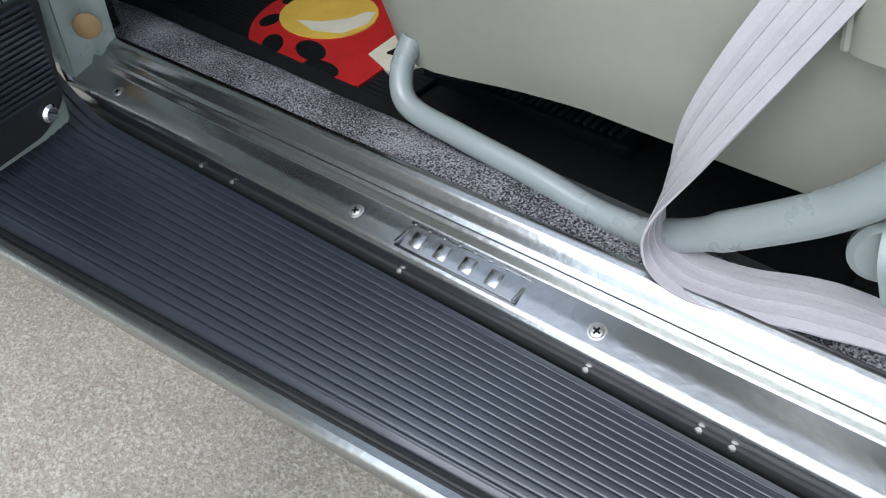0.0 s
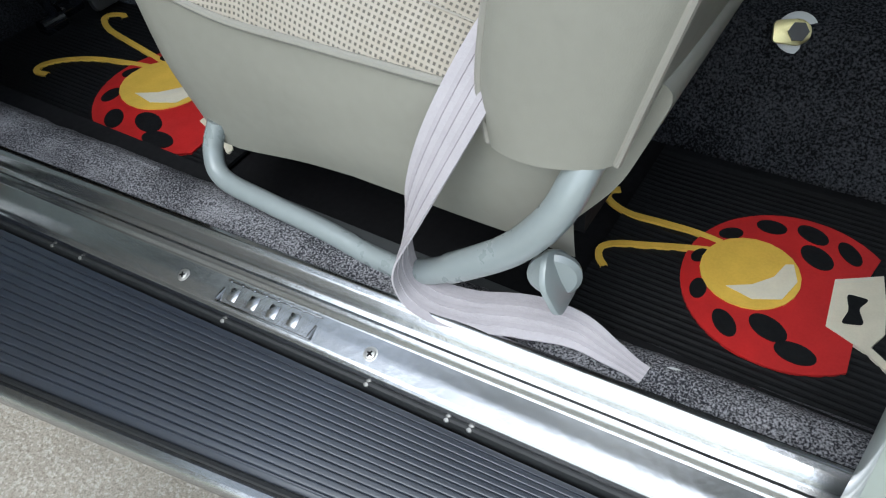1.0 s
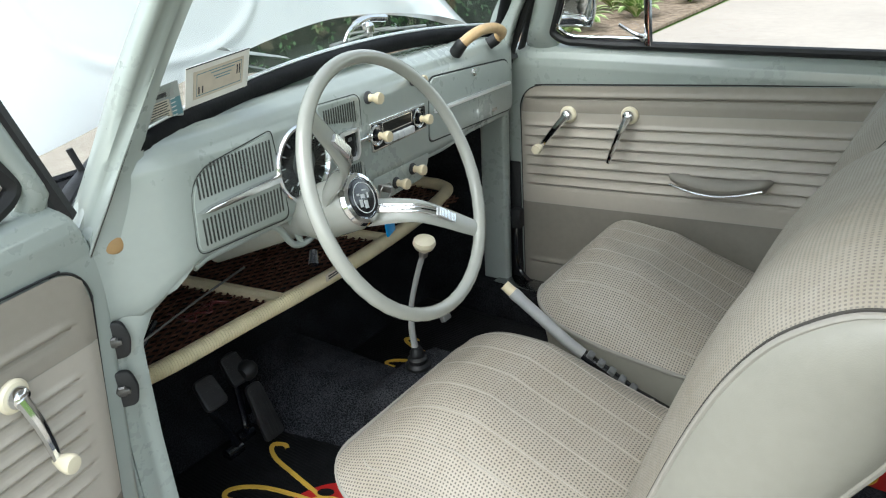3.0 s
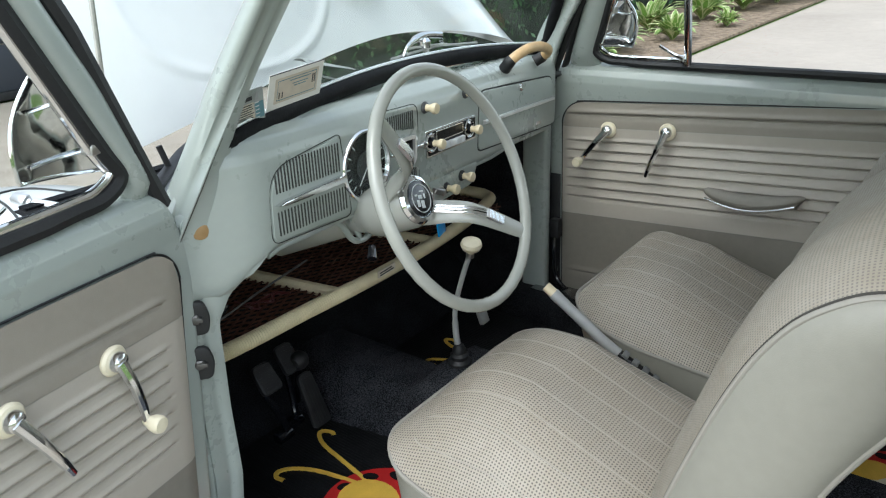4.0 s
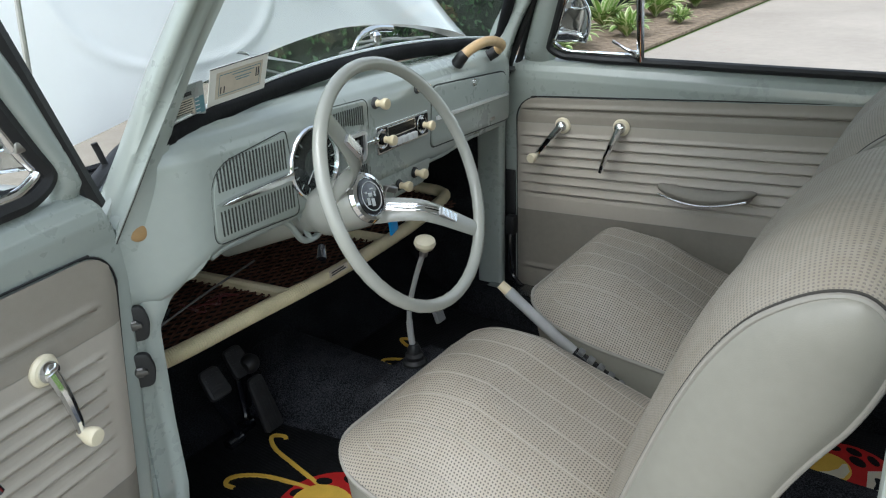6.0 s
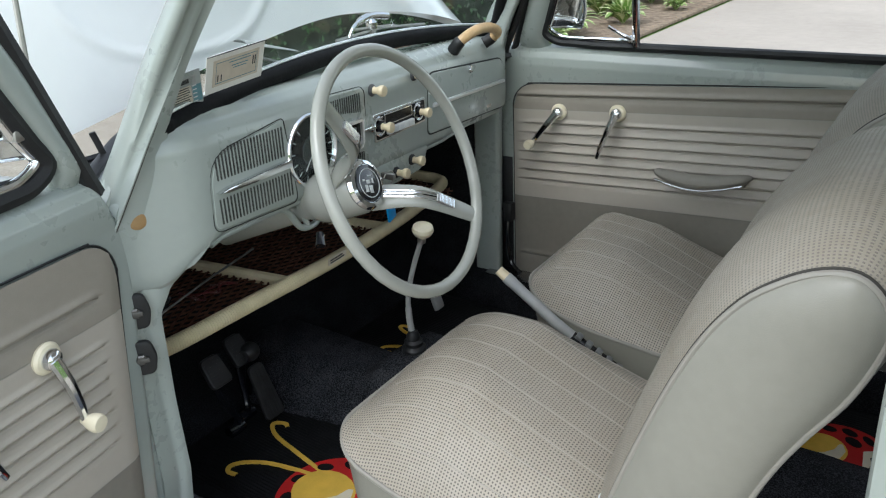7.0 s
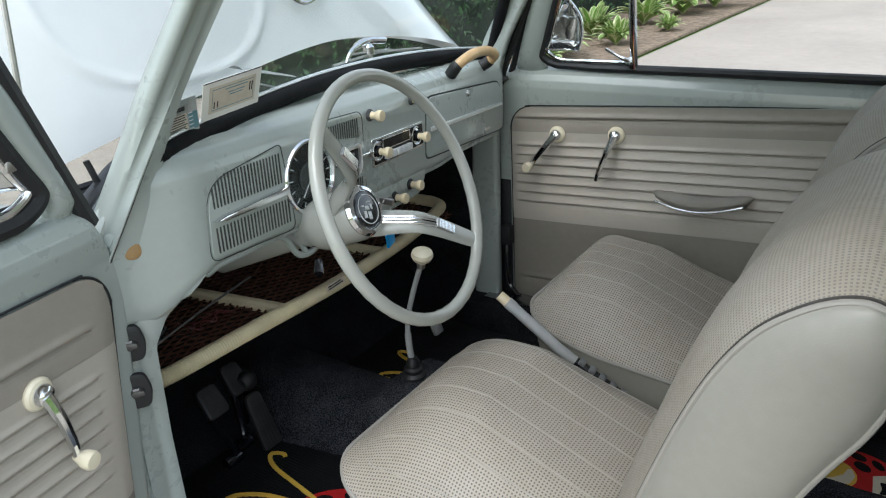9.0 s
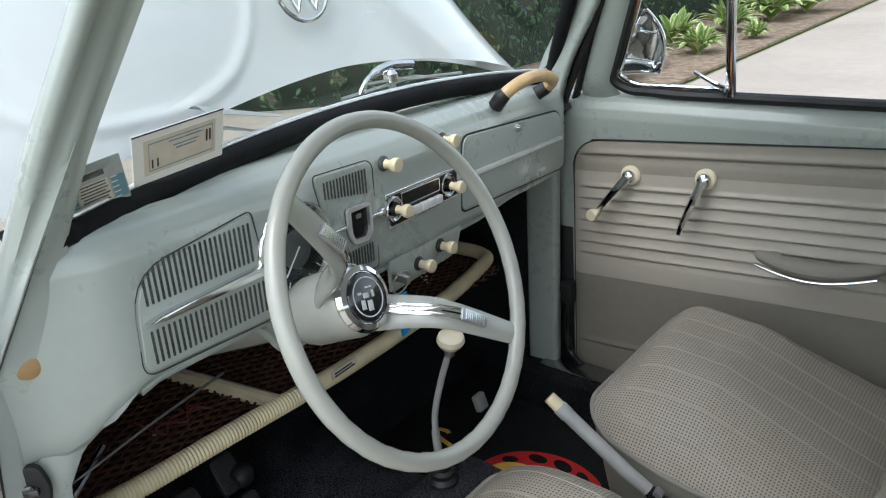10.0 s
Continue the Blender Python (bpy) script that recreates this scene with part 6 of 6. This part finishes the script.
def ribbon(points, half, a, b, thick):
    """A strip through points with a cross direction at each one; a and b bound its share of the width."""
    cs, ws = smooth_path([p for p, _ in points], 10), smooth_path([w for _, w in points], 10)
    k = len(cs)
    bm = bmesh.new()
    rows = []
    for i in range(k):
        t = (cs[min(i + 1, k - 1)] - cs[max(i - 1, 0)]).normalized()
        w = (ws[i] - t * ws[i].dot(t)).normalized() * half * (1 - 0.6 * min(1, max(0, (i / k - 0.74) / 0.22)))
        n = t.cross(w).normalized() * thick * 0.5
        rows.append([bm.verts.new(cs[i] + w * a + n), bm.verts.new(cs[i] + w * b + n), bm.verts.new(cs[i] + w * b - n), bm.verts.new(cs[i] + w * a - n)])
    for p, q in zip(rows, rows[1:]):
        for j in range(4):
            bm.faces.new((p[j], p[(j + 1) % 4], q[(j + 1) % 4], q[j]))
    return bm


B = Vector((0.3, -0.46, 0.45))
path = [((0.306, -0.400, 0.712), (1, 0.0, 0.35)), ((0.284, -0.428, 0.678), (1, 0.0, 0.25)), ((0.253, -0.454, 0.612), (1, -0.1, 0.1)), ((0.226, -0.470, 0.545), (0.8, -0.5, 0.2)), ((0.213, -0.478, 0.492), (0.25, -0.9, 0.3)), ((0.216, -0.480, 0.464), (0.05, -1, 0.2)), ((0.238, -0.482, 0.454), (0, -1, -0.1)), ((0.272, -0.477, 0.453), (0, -1, -0.15)), ((0.310, -0.465, 0.456), (0.05, -1, -0.2)), ((0.350, -0.458, 0.456), (0.15, -1, -0.25)), ((0.382, -0.462, 0.452), (0.25, -1, -0.2)), ((0.410, -0.466, 0.447), (0.15, -1, -0.2))]
lay = [(Vector(p) - B, Vector(w)) for p, w in path]
part("webbing", ribbon(lay, 0.0190, -1, 1, 0.0016), WEB, belt)
for a, b in ((-0.60, -0.40), (-0.10, 0.12), (0.42, 0.62)):
    part("webbing_stripe", ribbon(lay, 0.0190, a, b, 0.0032), WEB_D, belt)
part("anchor_plate", moved(slab(rounded([(-0.015, -0.028), (0.015, -0.028), (0.017, 0.02), (-0.017, 0.02)], 0.01), 0.003), aim(Vector((0.410, -0.465, 0.445)) - B, (0.15, -0.2, 0.95)) @ Matrix.Scale(0.40, 4)), DIAL_G, belt)
part("anchor_washer", moved(lathe([(0.024, 0), (0.024, 0.002), (0.018, 0.003), (0, 0.003)], 26), aim(Vector((0.428, -0.458, 0.437)) - B, (0.3, -0.55, 0.75)) @ Matrix.Scale(0.55, 4)), LEVER, belt)
part("belt_end", moved(slab(rounded([(0, -0.007), (0.026, -0.007), (0.026, 0.007), (0, 0.007)], 0.003), 0.003), aim(Vector((0.252, -0.352, 0.684)) - B, (-0.75, -0.35, 0.55)) @ pose(0, 0, 0, 0, 0, 80)), PALE, belt)

anchor = thing("belt_anchor", aim((0.402, -0.083, 0.515), (0.25, -0.75, 0.6)) @ Matrix.Scale(0.85, 4), "zinc seat-belt anchor bolted to the tunnel", "belt anchor")
part("washer", lathe([(0.023, 0), (0.023, 0.002), (0.018, 0.003), (0, 0.003)], 26), PALE, anchor)
part("tongue", moved(slab(rounded([(-0.026, -0.012), (0.003, -0.015), (0.014, -0.007), (0.014, 0.007), (0.003, 0.015), (-0.026, 0.012)], 0.006), 0.004, 0.001), Matrix.Translation((0, 0, 0.003))), ZINC, anchor)
part("bolt", lathe([(0.011, 0.006), (0.011, 0.012), (0, 0.0122)], 6), DIAL, anchor)

# ---- floor mats with their printed shapes ----
def floor_mat(name, x0, x1, y0, y1, height, bug, label, hooks):
    """A ribbed rubber mat that follows the floor; the print lies on it."""
    mat = thing(name, pose((x0 + x1) / 2, (y0 + y1) / 2, height((x0 + x1) / 2)), label, "floor mat", "rubber floor mats")
    off = Matrix.Translation((-(x0 + x1) / 2, -(y0 + y1) / 2, -height((x0 + x1) / 2)))
    ribs = round((y1 - y0) / 0.0068)

    def f(i, j):
        x, y = x0 + (x1 - x0) * i, y0 + (y1 - y0) * j
        r = 0.0012 * max(0, math.sin(2 * math.pi * ribs * j)) if 0.04 < j < 0.96 and 0.03 < i < 0.97 else 0.0018
        return (x, y, height(x) + r)
    part("mat", moved(surface(f, 24, ribs * 6, 0.004), off), MATRUB, mat, angle=80)
    bx, by, sx, sy = bug

    def lay(pts, lift, name, material_, label=""):
        bm = bmesh.new()
        top = [bm.verts.new((bx + px * sx, by + py * sy, height(bx + px * sx) + 0.0012 + lift)) for px, py in pts]
        low = [bm.verts.new((v.co.x, v.co.y, v.co.z - lift - 0.001)) for v in top]
        bm.faces.new(top)
        for a in range(len(top)):
            b = (a + 1) % len(top)
            bm.faces.new((top[a], top[b], low[b], low[a]))
        return part(name, moved(bm, off), material_, mat, label, angle=20)

    def ellipse(cx, cy, a, b, turn=0.0, n=22):
        c, s = math.cos(radians(turn)), math.sin(radians(turn))
        return [(cx + a * math.cos(w) * c - b * math.sin(w) * s, cy + a * math.cos(w) * s + b * math.sin(w) * c) for w in (2 * math.pi * k / n for k in range(n))]
    dome = [(0.115 * math.cos(w), 0.115 * math.sin(w)) for w in (radians(48) + radians(264) * k / 40 for k in range(41))] + [(0.075, -0.045), (0.045, 0.0), (0.070, 0.045)]
    lay(dome, 0.0016, "red_dome", RED, "red printed dome shape")
    for a, r, w, h in ((60, 0.092, 0.020, 0.010), (88, 0.092, 0.020, 0.012), (75, 0.060, 0.022, 0.014), (116, 0.094, 0.018, 0.011), (146, 0.096, 0.015, 0.009), (178, 0.100, 0.013, 0.008), (208, 0.097, 0.016, 0.009), (240, 0.092, 0.020, 0.011), (266, 0.066, 0.023, 0.014), (288, 0.090, 0.022, 0.013)):
        c, s = math.cos(radians(a)), math.sin(radians(a))
        lay(ellipse(r * c, r * s, w * 0.95, h, a + 90 - 20), 0.0024, "black_spot", MATRUB)
    lay([(0.040, 0.034), (0.084, 0.062), (0.094, 0.020), (0.100, -0.020), (0.088, -0.052), (0.046, -0.036)], 0.0020, "cream_patch", CREAM, "cream printed patch")
    lay(rounded([(0.055, 0.018), (0.078, 0.020), (0.070, 0.002), (0.080, -0.018), (0.058, -0.026), (0.062, -0.004)], 0.006), 0.0028, "black_patch", MATRUB)
    for cx, cy, t in ((0.104, 0.050, 20), (0.112, 0.026, -15), (0.114, -0.014, -25), (0.100, -0.046, -60)):
        lay(rounded([(cx - 0.014, cy - 0.004), (cx + 0.012, cy - 0.004 + 0.0003 * t), (cx + 0.013, cy + 0.006 + 0.0003 * t), (cx - 0.012, cy + 0.005)], 0.004), 0.0018, "cream_curl", CREAM)
    lay(ellipse(-0.043, 0.002, 0.054, 0.054), 0.0030, "yellow_disc", YELLOW, "yellow printed disc")
    lay([(-0.060, -0.030), (-0.030, -0.036), (-0.002, -0.022), (0.006, 0.010), (-0.004, 0.034), (-0.012, 0.030), (-0.018, 0.006), (-0.036, -0.016)], 0.0036, "cream_wedge", CREAM)
    for line in hooks:
        c2 = smooth_path([(a, b, 0) for a, b in line], 6)
        left, right = [], []
        for q in range(len(c2)):
            t = (c2[min(q + 1, len(c2) - 1)] - c2[max(q - 1, 0)]).normalized()
            left.append((c2[q].x - t.y * 0.0042, c2[q].y + t.x * 0.0042))
            right.append((c2[q].x + t.y * 0.0042, c2[q].y - t.x * 0.0042))
        bm = bmesh.new()
        h = lambda a, b, up: bm.verts.new((bx + a * sx, by + b * sy, height(bx + a * sx) + 0.0012 + up))
        tops = [(h(*a, 0.002), h(*b, 0.002)) for a, b in zip(left, right)]
        lows = [(h(*a, -0.001), h(*b, -0.001)) for a, b in zip(left, right)]
        for (a, b), (c, d), (e, f2), (g2, k2) in zip(tops, tops[1:], lows, lows[1:]):
            bm.faces.new((a, c, d, b))
            bm.faces.new((a, e, g2, c))
            bm.faces.new((b, d, k2, f2))
        part("yellow_hook", moved(bm, off), YELLOW, mat)
    return mat


flat = lambda x: 0.3985
SHORT = ([(-0.085, 0.035), (-0.12, 0.038), (-0.16, 0.036), (-0.20, 0.034), (-0.23, 0.046), (-0.235, 0.062), (-0.225, 0.070)], [(-0.085, 0.020), (-0.125, 0.006), (-0.160, -0.008), (-0.190, -0.020), (-0.205, -0.034), (-0.202, -0.050), (-0.190, -0.062)])
LONG = ([(-0.060, 0.034), (-0.092, 0.044), (-0.154, 0.058), (-0.208, 0.071), (-0.236, 0.088), (-0.239, 0.102), (-0.222, 0.110), (-0.212, 0.104)], [(-0.060, 0.026), (-0.097, 0.024), (-0.166, 0.007), (-0.205, -0.016), (-0.220, -0.038), (-0.213, -0.052), (-0.195, -0.050)])
HALF = tuple([(a, 0.75 * b - 0.025) for a, b in line] for line in LONG)
floor_mat("floor_mat", 0.315, 0.79, -0.432, -0.150, flat, (0.476, -0.2925, 0.78, 0.78), "black ribbed rubber mat with red and yellow print", SHORT)
floor_mat("floor_mat", -0.61, -0.098, -0.445, -0.125, flat, (-0.241, -0.3085, 1.148, 0.99), "black ribbed rubber mat with red and yellow print", LONG)
floor_mat("floor_mat", -0.61, -0.10, 0.125, 0.43, flat, (-0.252, 0.185, 1.148, 0.99), "black ribbed rubber mat on the passenger side", HALF)
floor_mat("floor_mat", 0.315, 0.79, 0.125, 0.42, flat, (0.466, 0.266, 0.78, 0.78), "black ribbed rubber mat behind the passenger seat", SHORT)

# ---- gear lever, handbrake, pedals, heater knob ----
gear = thing("gear_lever", pose(-0.302, 0.0, 0.530), "thin grey gear lever with ivory knob", "gear lever")
part("lever", tube(smooth_path([(0, 0, 0.02), (-0.006, 0.0, 0.075), (-0.002, -0.002, 0.13), (0.022, -0.008, 0.20), (0.050, -0.014, 0.265)], 8), [0.0066] * 12 + [0.0052] * 21, 10), LEVER, gear)
part("knob", moved(lathe([(0.006, -0.014), (0.009, -0.009), (0.017, -0.003), (0.0205, 0.005), (0.0185, 0.012), (0.010, 0.016), (0, 0.017)], 24), Matrix.Translation((0.054, -0.015, 0.279)) @ pose(0, 0, 0, 6, 12, 0)), IVORY_L, gear, "ivory gear knob")
part("knob_collar", moved(lathe([(0.0075, -0.006), (0.008, 0.0), (0.007, 0.005)], 16), Matrix.Translation((0.050, -0.014, 0.263)) @ pose(0, 0, 0, 6, 12, 0)), STEEL, gear)
part("boot", lathe([(0.026, -0.004), (0.025, 0.008), (0.019, 0.014), (0.0195, 0.022), (0.014, 0.027), (0.0145, 0.034), (0.0115, 0.040), (0.009, 0.046), (0, 0.047)], 22), RUBBER, gear)

brake = thing("handbrake", pose(0.10, 0.045, 0.45), "grey handbrake lever with ivory button", "handbrake")
hb = [(-0.190, -0.025, 0.287), (-0.10, -0.010, 0.212), (0.02, 0.005, 0.135), (0.10, 0.012, 0.095), (0.16, 0.013, 0.06)]
hb_end = Vector(hb[1]).lerp(Vector(hb[2]), 0.25)
part("grip", tube([hb[0], hb[1], hb_end], [0.0098, 0.0098, 0.0092], 16), LEVER, brake)
part("lever_base", tube([hb_end, *hb[2:]], [0.0085, 0.011, 0.018, 0.024], 10, flat=0.6), BLACK, brake)
for q in range(5):
    part("ratchet_tooth", moved(box(-0.006, 0.006, -0.008, 0.008, 0.004, 0.012, 0.002), Matrix.Translation(hb_end.lerp(Vector(hb[2]), 0.1 + 0.2 * q)) @ pose(0, 0, 0, 0, 32, 8)), DIAL_G, brake)
d = (Vector(hb[0]) - Vector(hb[1])).normalized()
part("button", tube([Vector(hb[0]), Vector(hb[0]) + d * 0.022], [0.0095, 0.0088], 14), IVORY, brake, "ivory release button")
part("grip_collar", tube([Vector(hb[0]) - d * 0.012, Vector(hb[0]) + d * 0.003], 0.0106, 16), LEVER, brake)
for i in range(4):
    p = Vector((0.045 + i * 0.020, 0.000, 0.128 - i * 0.010))
    part("cable_nut", moved(lathe([(0.008, -0.008), (0.010, 0), (0.008, 0.008)], 8), Matrix.Translation(p) @ pose(0, 0, 0, 0, 60, 0)), STEEL, brake)
part("heater_lever", moved(lathe([(0.016, 0), (0.020, 0.012), (0.015, 0.024), (0.006, 0.028), (0, 0.028)], 16), Matrix.Translation((0.095, 0.02, 0.105))), BLACK, brake)
part("heater_lever", moved(lathe([(0.024, 0), (0.026, 0.02), (0.018, 0.034), (0, 0.036)], 18), Matrix.Translation((0.165, 0.01, 0.07)) @ pose(0, 0, 0, 10, 30, 0)), STEEL, brake)

def floor_pedal(at, face, w, h, foot, label):
    """A ribbed pad on a bent arm that rises from its pivot in the floor; face is the way the pad looks."""
    pedal = thing("pedal", pose(foot[0], foot[1], 0.396), label, "pedal", "foot pedals")
    inv = pose(foot[0], foot[1], 0.396).inverted()
    m = inv @ aim(at, face)
    pad = part("pad", moved(slab(rounded([(-w / 2, -h / 2), (w / 2, -h / 2), (w * 0.42, h / 2), (-w * 0.42, h / 2)], 0.013), 0.010, 0.004), m), PEDAL, pedal)
    for k in range(9):
        y = -h * 0.40 + k * h * 0.10
        part("pad_rib", moved(box(-w * 0.36, w * 0.36, y - 0.0016, y + 0.0016, 0.009, 0.0122), m), PEDAL, pad)
    a = inv @ Vector(at)
    part("arm", tube(smooth_path([a, a + Vector((-0.012, 0.004, -0.045)), Vector((0.004, 0.004, 0.040)), Vector((0, 0, 0.004))], 6), 0.0075, 10), BLACK, pedal)
    part("pivot", moved(lathe([(0.013, -0.018), (0.014, 0), (0.013, 0.018)], 14), pose(0, 0, 0.012, 90, 0, 0)), BLACK, pedal)


floor_pedal((-0.545, -0.305, 0.572), (0.80, 0.0, 0.60), 0.050, 0.062, (-0.565, -0.270, 0), "black ribbed clutch pedal rising from the floor")
floor_pedal((-0.605, -0.203, 0.545), (0.80, 0.0, 0.60), 0.050, 0.066, (-0.585, -0.225, 0), "black ribbed brake pedal rising from the floor")
pedal = thing("accelerator_pedal", pose(-0.527, -0.203, 0.402), "long black accelerator pedal hinged at the floor", "pedal", "foot pedals")
acc = aim((-0.020, 0.004, 0.062), (0.93, 0.0, 0.36))
part("pad", moved(slab(rounded([(-0.024, -0.060), (0.024, -0.060), (0.018, 0.060), (-0.018, 0.060)], 0.012), 0.009, 0.003), acc), PEDAL, pedal)
for k in range(4):
    part("pad_rib", moved(box(-0.013 + k * 0.0078, -0.010 + k * 0.0078, -0.050, 0.050, 0.008, 0.0105), acc), PEDAL, pedal)
part("roller", moved(lathe([(0.012, -0.018), (0.019, -0.010), (0.021, 0.0), (0.019, 0.010), (0.012, 0.018)], 18), Matrix.Translation((-0.062, 0.018, 0.135)) @ pose(0, 0, 0, 90, 0, 12)), PEDAL, pedal)
part("roller_arm", tube([(-0.062, 0.018, 0.135), (-0.085, 0.020, 0.06), (-0.09, 0.02, 0.02)], 0.006, 8), BLACK, pedal)
solo("footwell_bracket", moved(slab(rect(0.036, 0.030, 0.005), 0.012, 0.004), pose(0, 0, 0, 0, 70, 0)), LEVER, "small grey bracket low in the passenger footwell", "bracket", pose(-0.463, 0.300, 0.454))

# ---- parcel shelf under the dash ----
NEAR = Matrix.Translation((0.51, -1.005, 1.332)) @ Matrix.Scale(0.937, 4) @ Matrix.Translation((-0.51, 1.005, -1.332))
shelf = thing("parcel_shelf", NEAR @ pose(-0.55, 0.04, 0.70), "cream-rimmed parcel shelf with brown lattice under the dash", "shelf")
S = Matrix.Translation((0.55, -0.04, -0.70))
front = [(-0.560, -0.520, 0.692), (-0.510, -0.420, 0.695), (-0.492, -0.22, 0.70), (-0.484, 0.0, 0.70), (-0.500, 0.25, 0.70), (-0.540, 0.45, 0.70), (-0.575, 0.495, 0.70), (-0.640, 0.500, 0.70), (-0.80, 0.48, 0.70)]
rim = smooth_path(front, 80)
part("front_rim", moved(tube(rim, [0.0150 + (0.0007 * (1 if q % 2 else -1) if p.y < -0.10 else 0) for q, p in enumerate(rim)], 12), S), BAMBOO, shelf, "cream wrapped rim of the shelf")
part("rear_rim", moved(tube([(-0.80, 0.48, 0.72), (-0.80, -0.50, 0.72)], 0.013, 10), S), BAMBOO, shelf)
for y in (-0.19, 0.12):
    part("cross_bar", moved(tube([(-0.80, y - 0.02, 0.715), (-0.50, y + 0.06, 0.695)], 0.013, 10), S), BAMBOO, shelf)
part("rear_board", moved(box(-0.83, -0.805, -0.50, 0.50, 0.705, 0.76, 0.004), S), BAMBOO, shelf)
lattice = bmesh.new()
for i in range(60):
    for sg in (1, -1):
        ys = -0.95 + i * 0.032
        a, b = Vector((-0.50, ys, 0.693)), Vector((-0.795, ys + sg * 0.55, 0.712))
        if sg < 0:
            a.y, b.y = ys + 0.4, ys - 0.15
        lo, hi = -0.47, 0.46
        dy = b.y - a.y
        t0, t1 = max(0, min((lo - a.y) / dy, (hi - a.y) / dy)), min(1, max((lo - a.y) / dy, (hi - a.y) / dy))
        if t1 - t0 < 0.05:
            continue
        p, q = a.lerp(b, t0), a.lerp(b, t1)
        w = Vector((0, 0.0032, 0))
        last = None
        for k in range(17):
            wave = math.sin(k * 2.1 + i) * 0.0022
            c = p.lerp(q, k / 16) + Vector((0, wave, (0.0024 if sg > 0 else 0) + 0.0012 * math.sin(k * 3.14 + sg)))
            now = [lattice.verts.new(c + o) for o in (-w, w, w - Vector((0, 0, 0.003)), -w - Vector((0, 0, 0.003)))]
            if last:
                for a in range(4):
                    lattice.faces.new((last[a], last[(a + 1) % 4], now[(a + 1) % 4], now[a]))
            last = now
tagged(part("lattice", moved(lattice, S), BROWN, shelf, "dark brown woven lattice"), kind="stuff")
part("label_plate", moved(box(-0.0015, 0.0015, -0.028, 0.028, -0.007, 0.007), S @ Matrix.Translation((-0.4685, -0.020, 0.711)) @ pose(0, 0, 0, 0, 0, 4)), PAPER_T, shelf, "small printed label")
for k in range(2):
    part("print_bar", moved(box(0.0016, 0.0021, -0.024, 0.022 - 0.006 * k, -0.004 + 0.005 * k, -0.001 + 0.005 * k), S @ Matrix.Translation((-0.4685, -0.020, 0.711)) @ pose(0, 0, 0, 0, 0, 4)), INK, shelf)
wires = thing("wiring", NEAR @ pose(-0.56, -0.27, 0.712), "loose dark red wiring lying on the parcel shelf", "wiring")
for k in range(3):
    rng = random.Random(k)
    part("wire", tube(smooth_path([(rng.uniform(-0.035, 0.035), -0.045 + 0.018 * q, 0.006 + rng.uniform(0, 0.022)) for q in range(6)], 5), 0.0018, 6), WIRE, wires)
rod = thing("bonnet_release", NEAR @ pose(-0.56, -0.46, 0.75), "thin black release rod under the dash", "release rod")
part("rod", tube(smooth_path([(0.085, -0.03, 0.020), (0.105, 0.01, 0.036), (0.110, 0.11, 0.058), (0.110, 0.22, 0.074)], 6), 0.0019, 8), PLATE, rod)
part("clamp", moved(lathe([(0.013, -0.012), (0.014, 0), (0.013, 0.012)], 12), Matrix.Translation((0.095, -0.01, 0.022)) @ pose(0, 0, 0, 60, 0, 20)), BLACK, rod)
part("bracket", tube(smooth_path([(0.07, -0.045, 0.0), (0.09, 0.0, 0.005), (0.08, 0.06, 0.045)], 4), 0.005, 8), BLACK, rod)
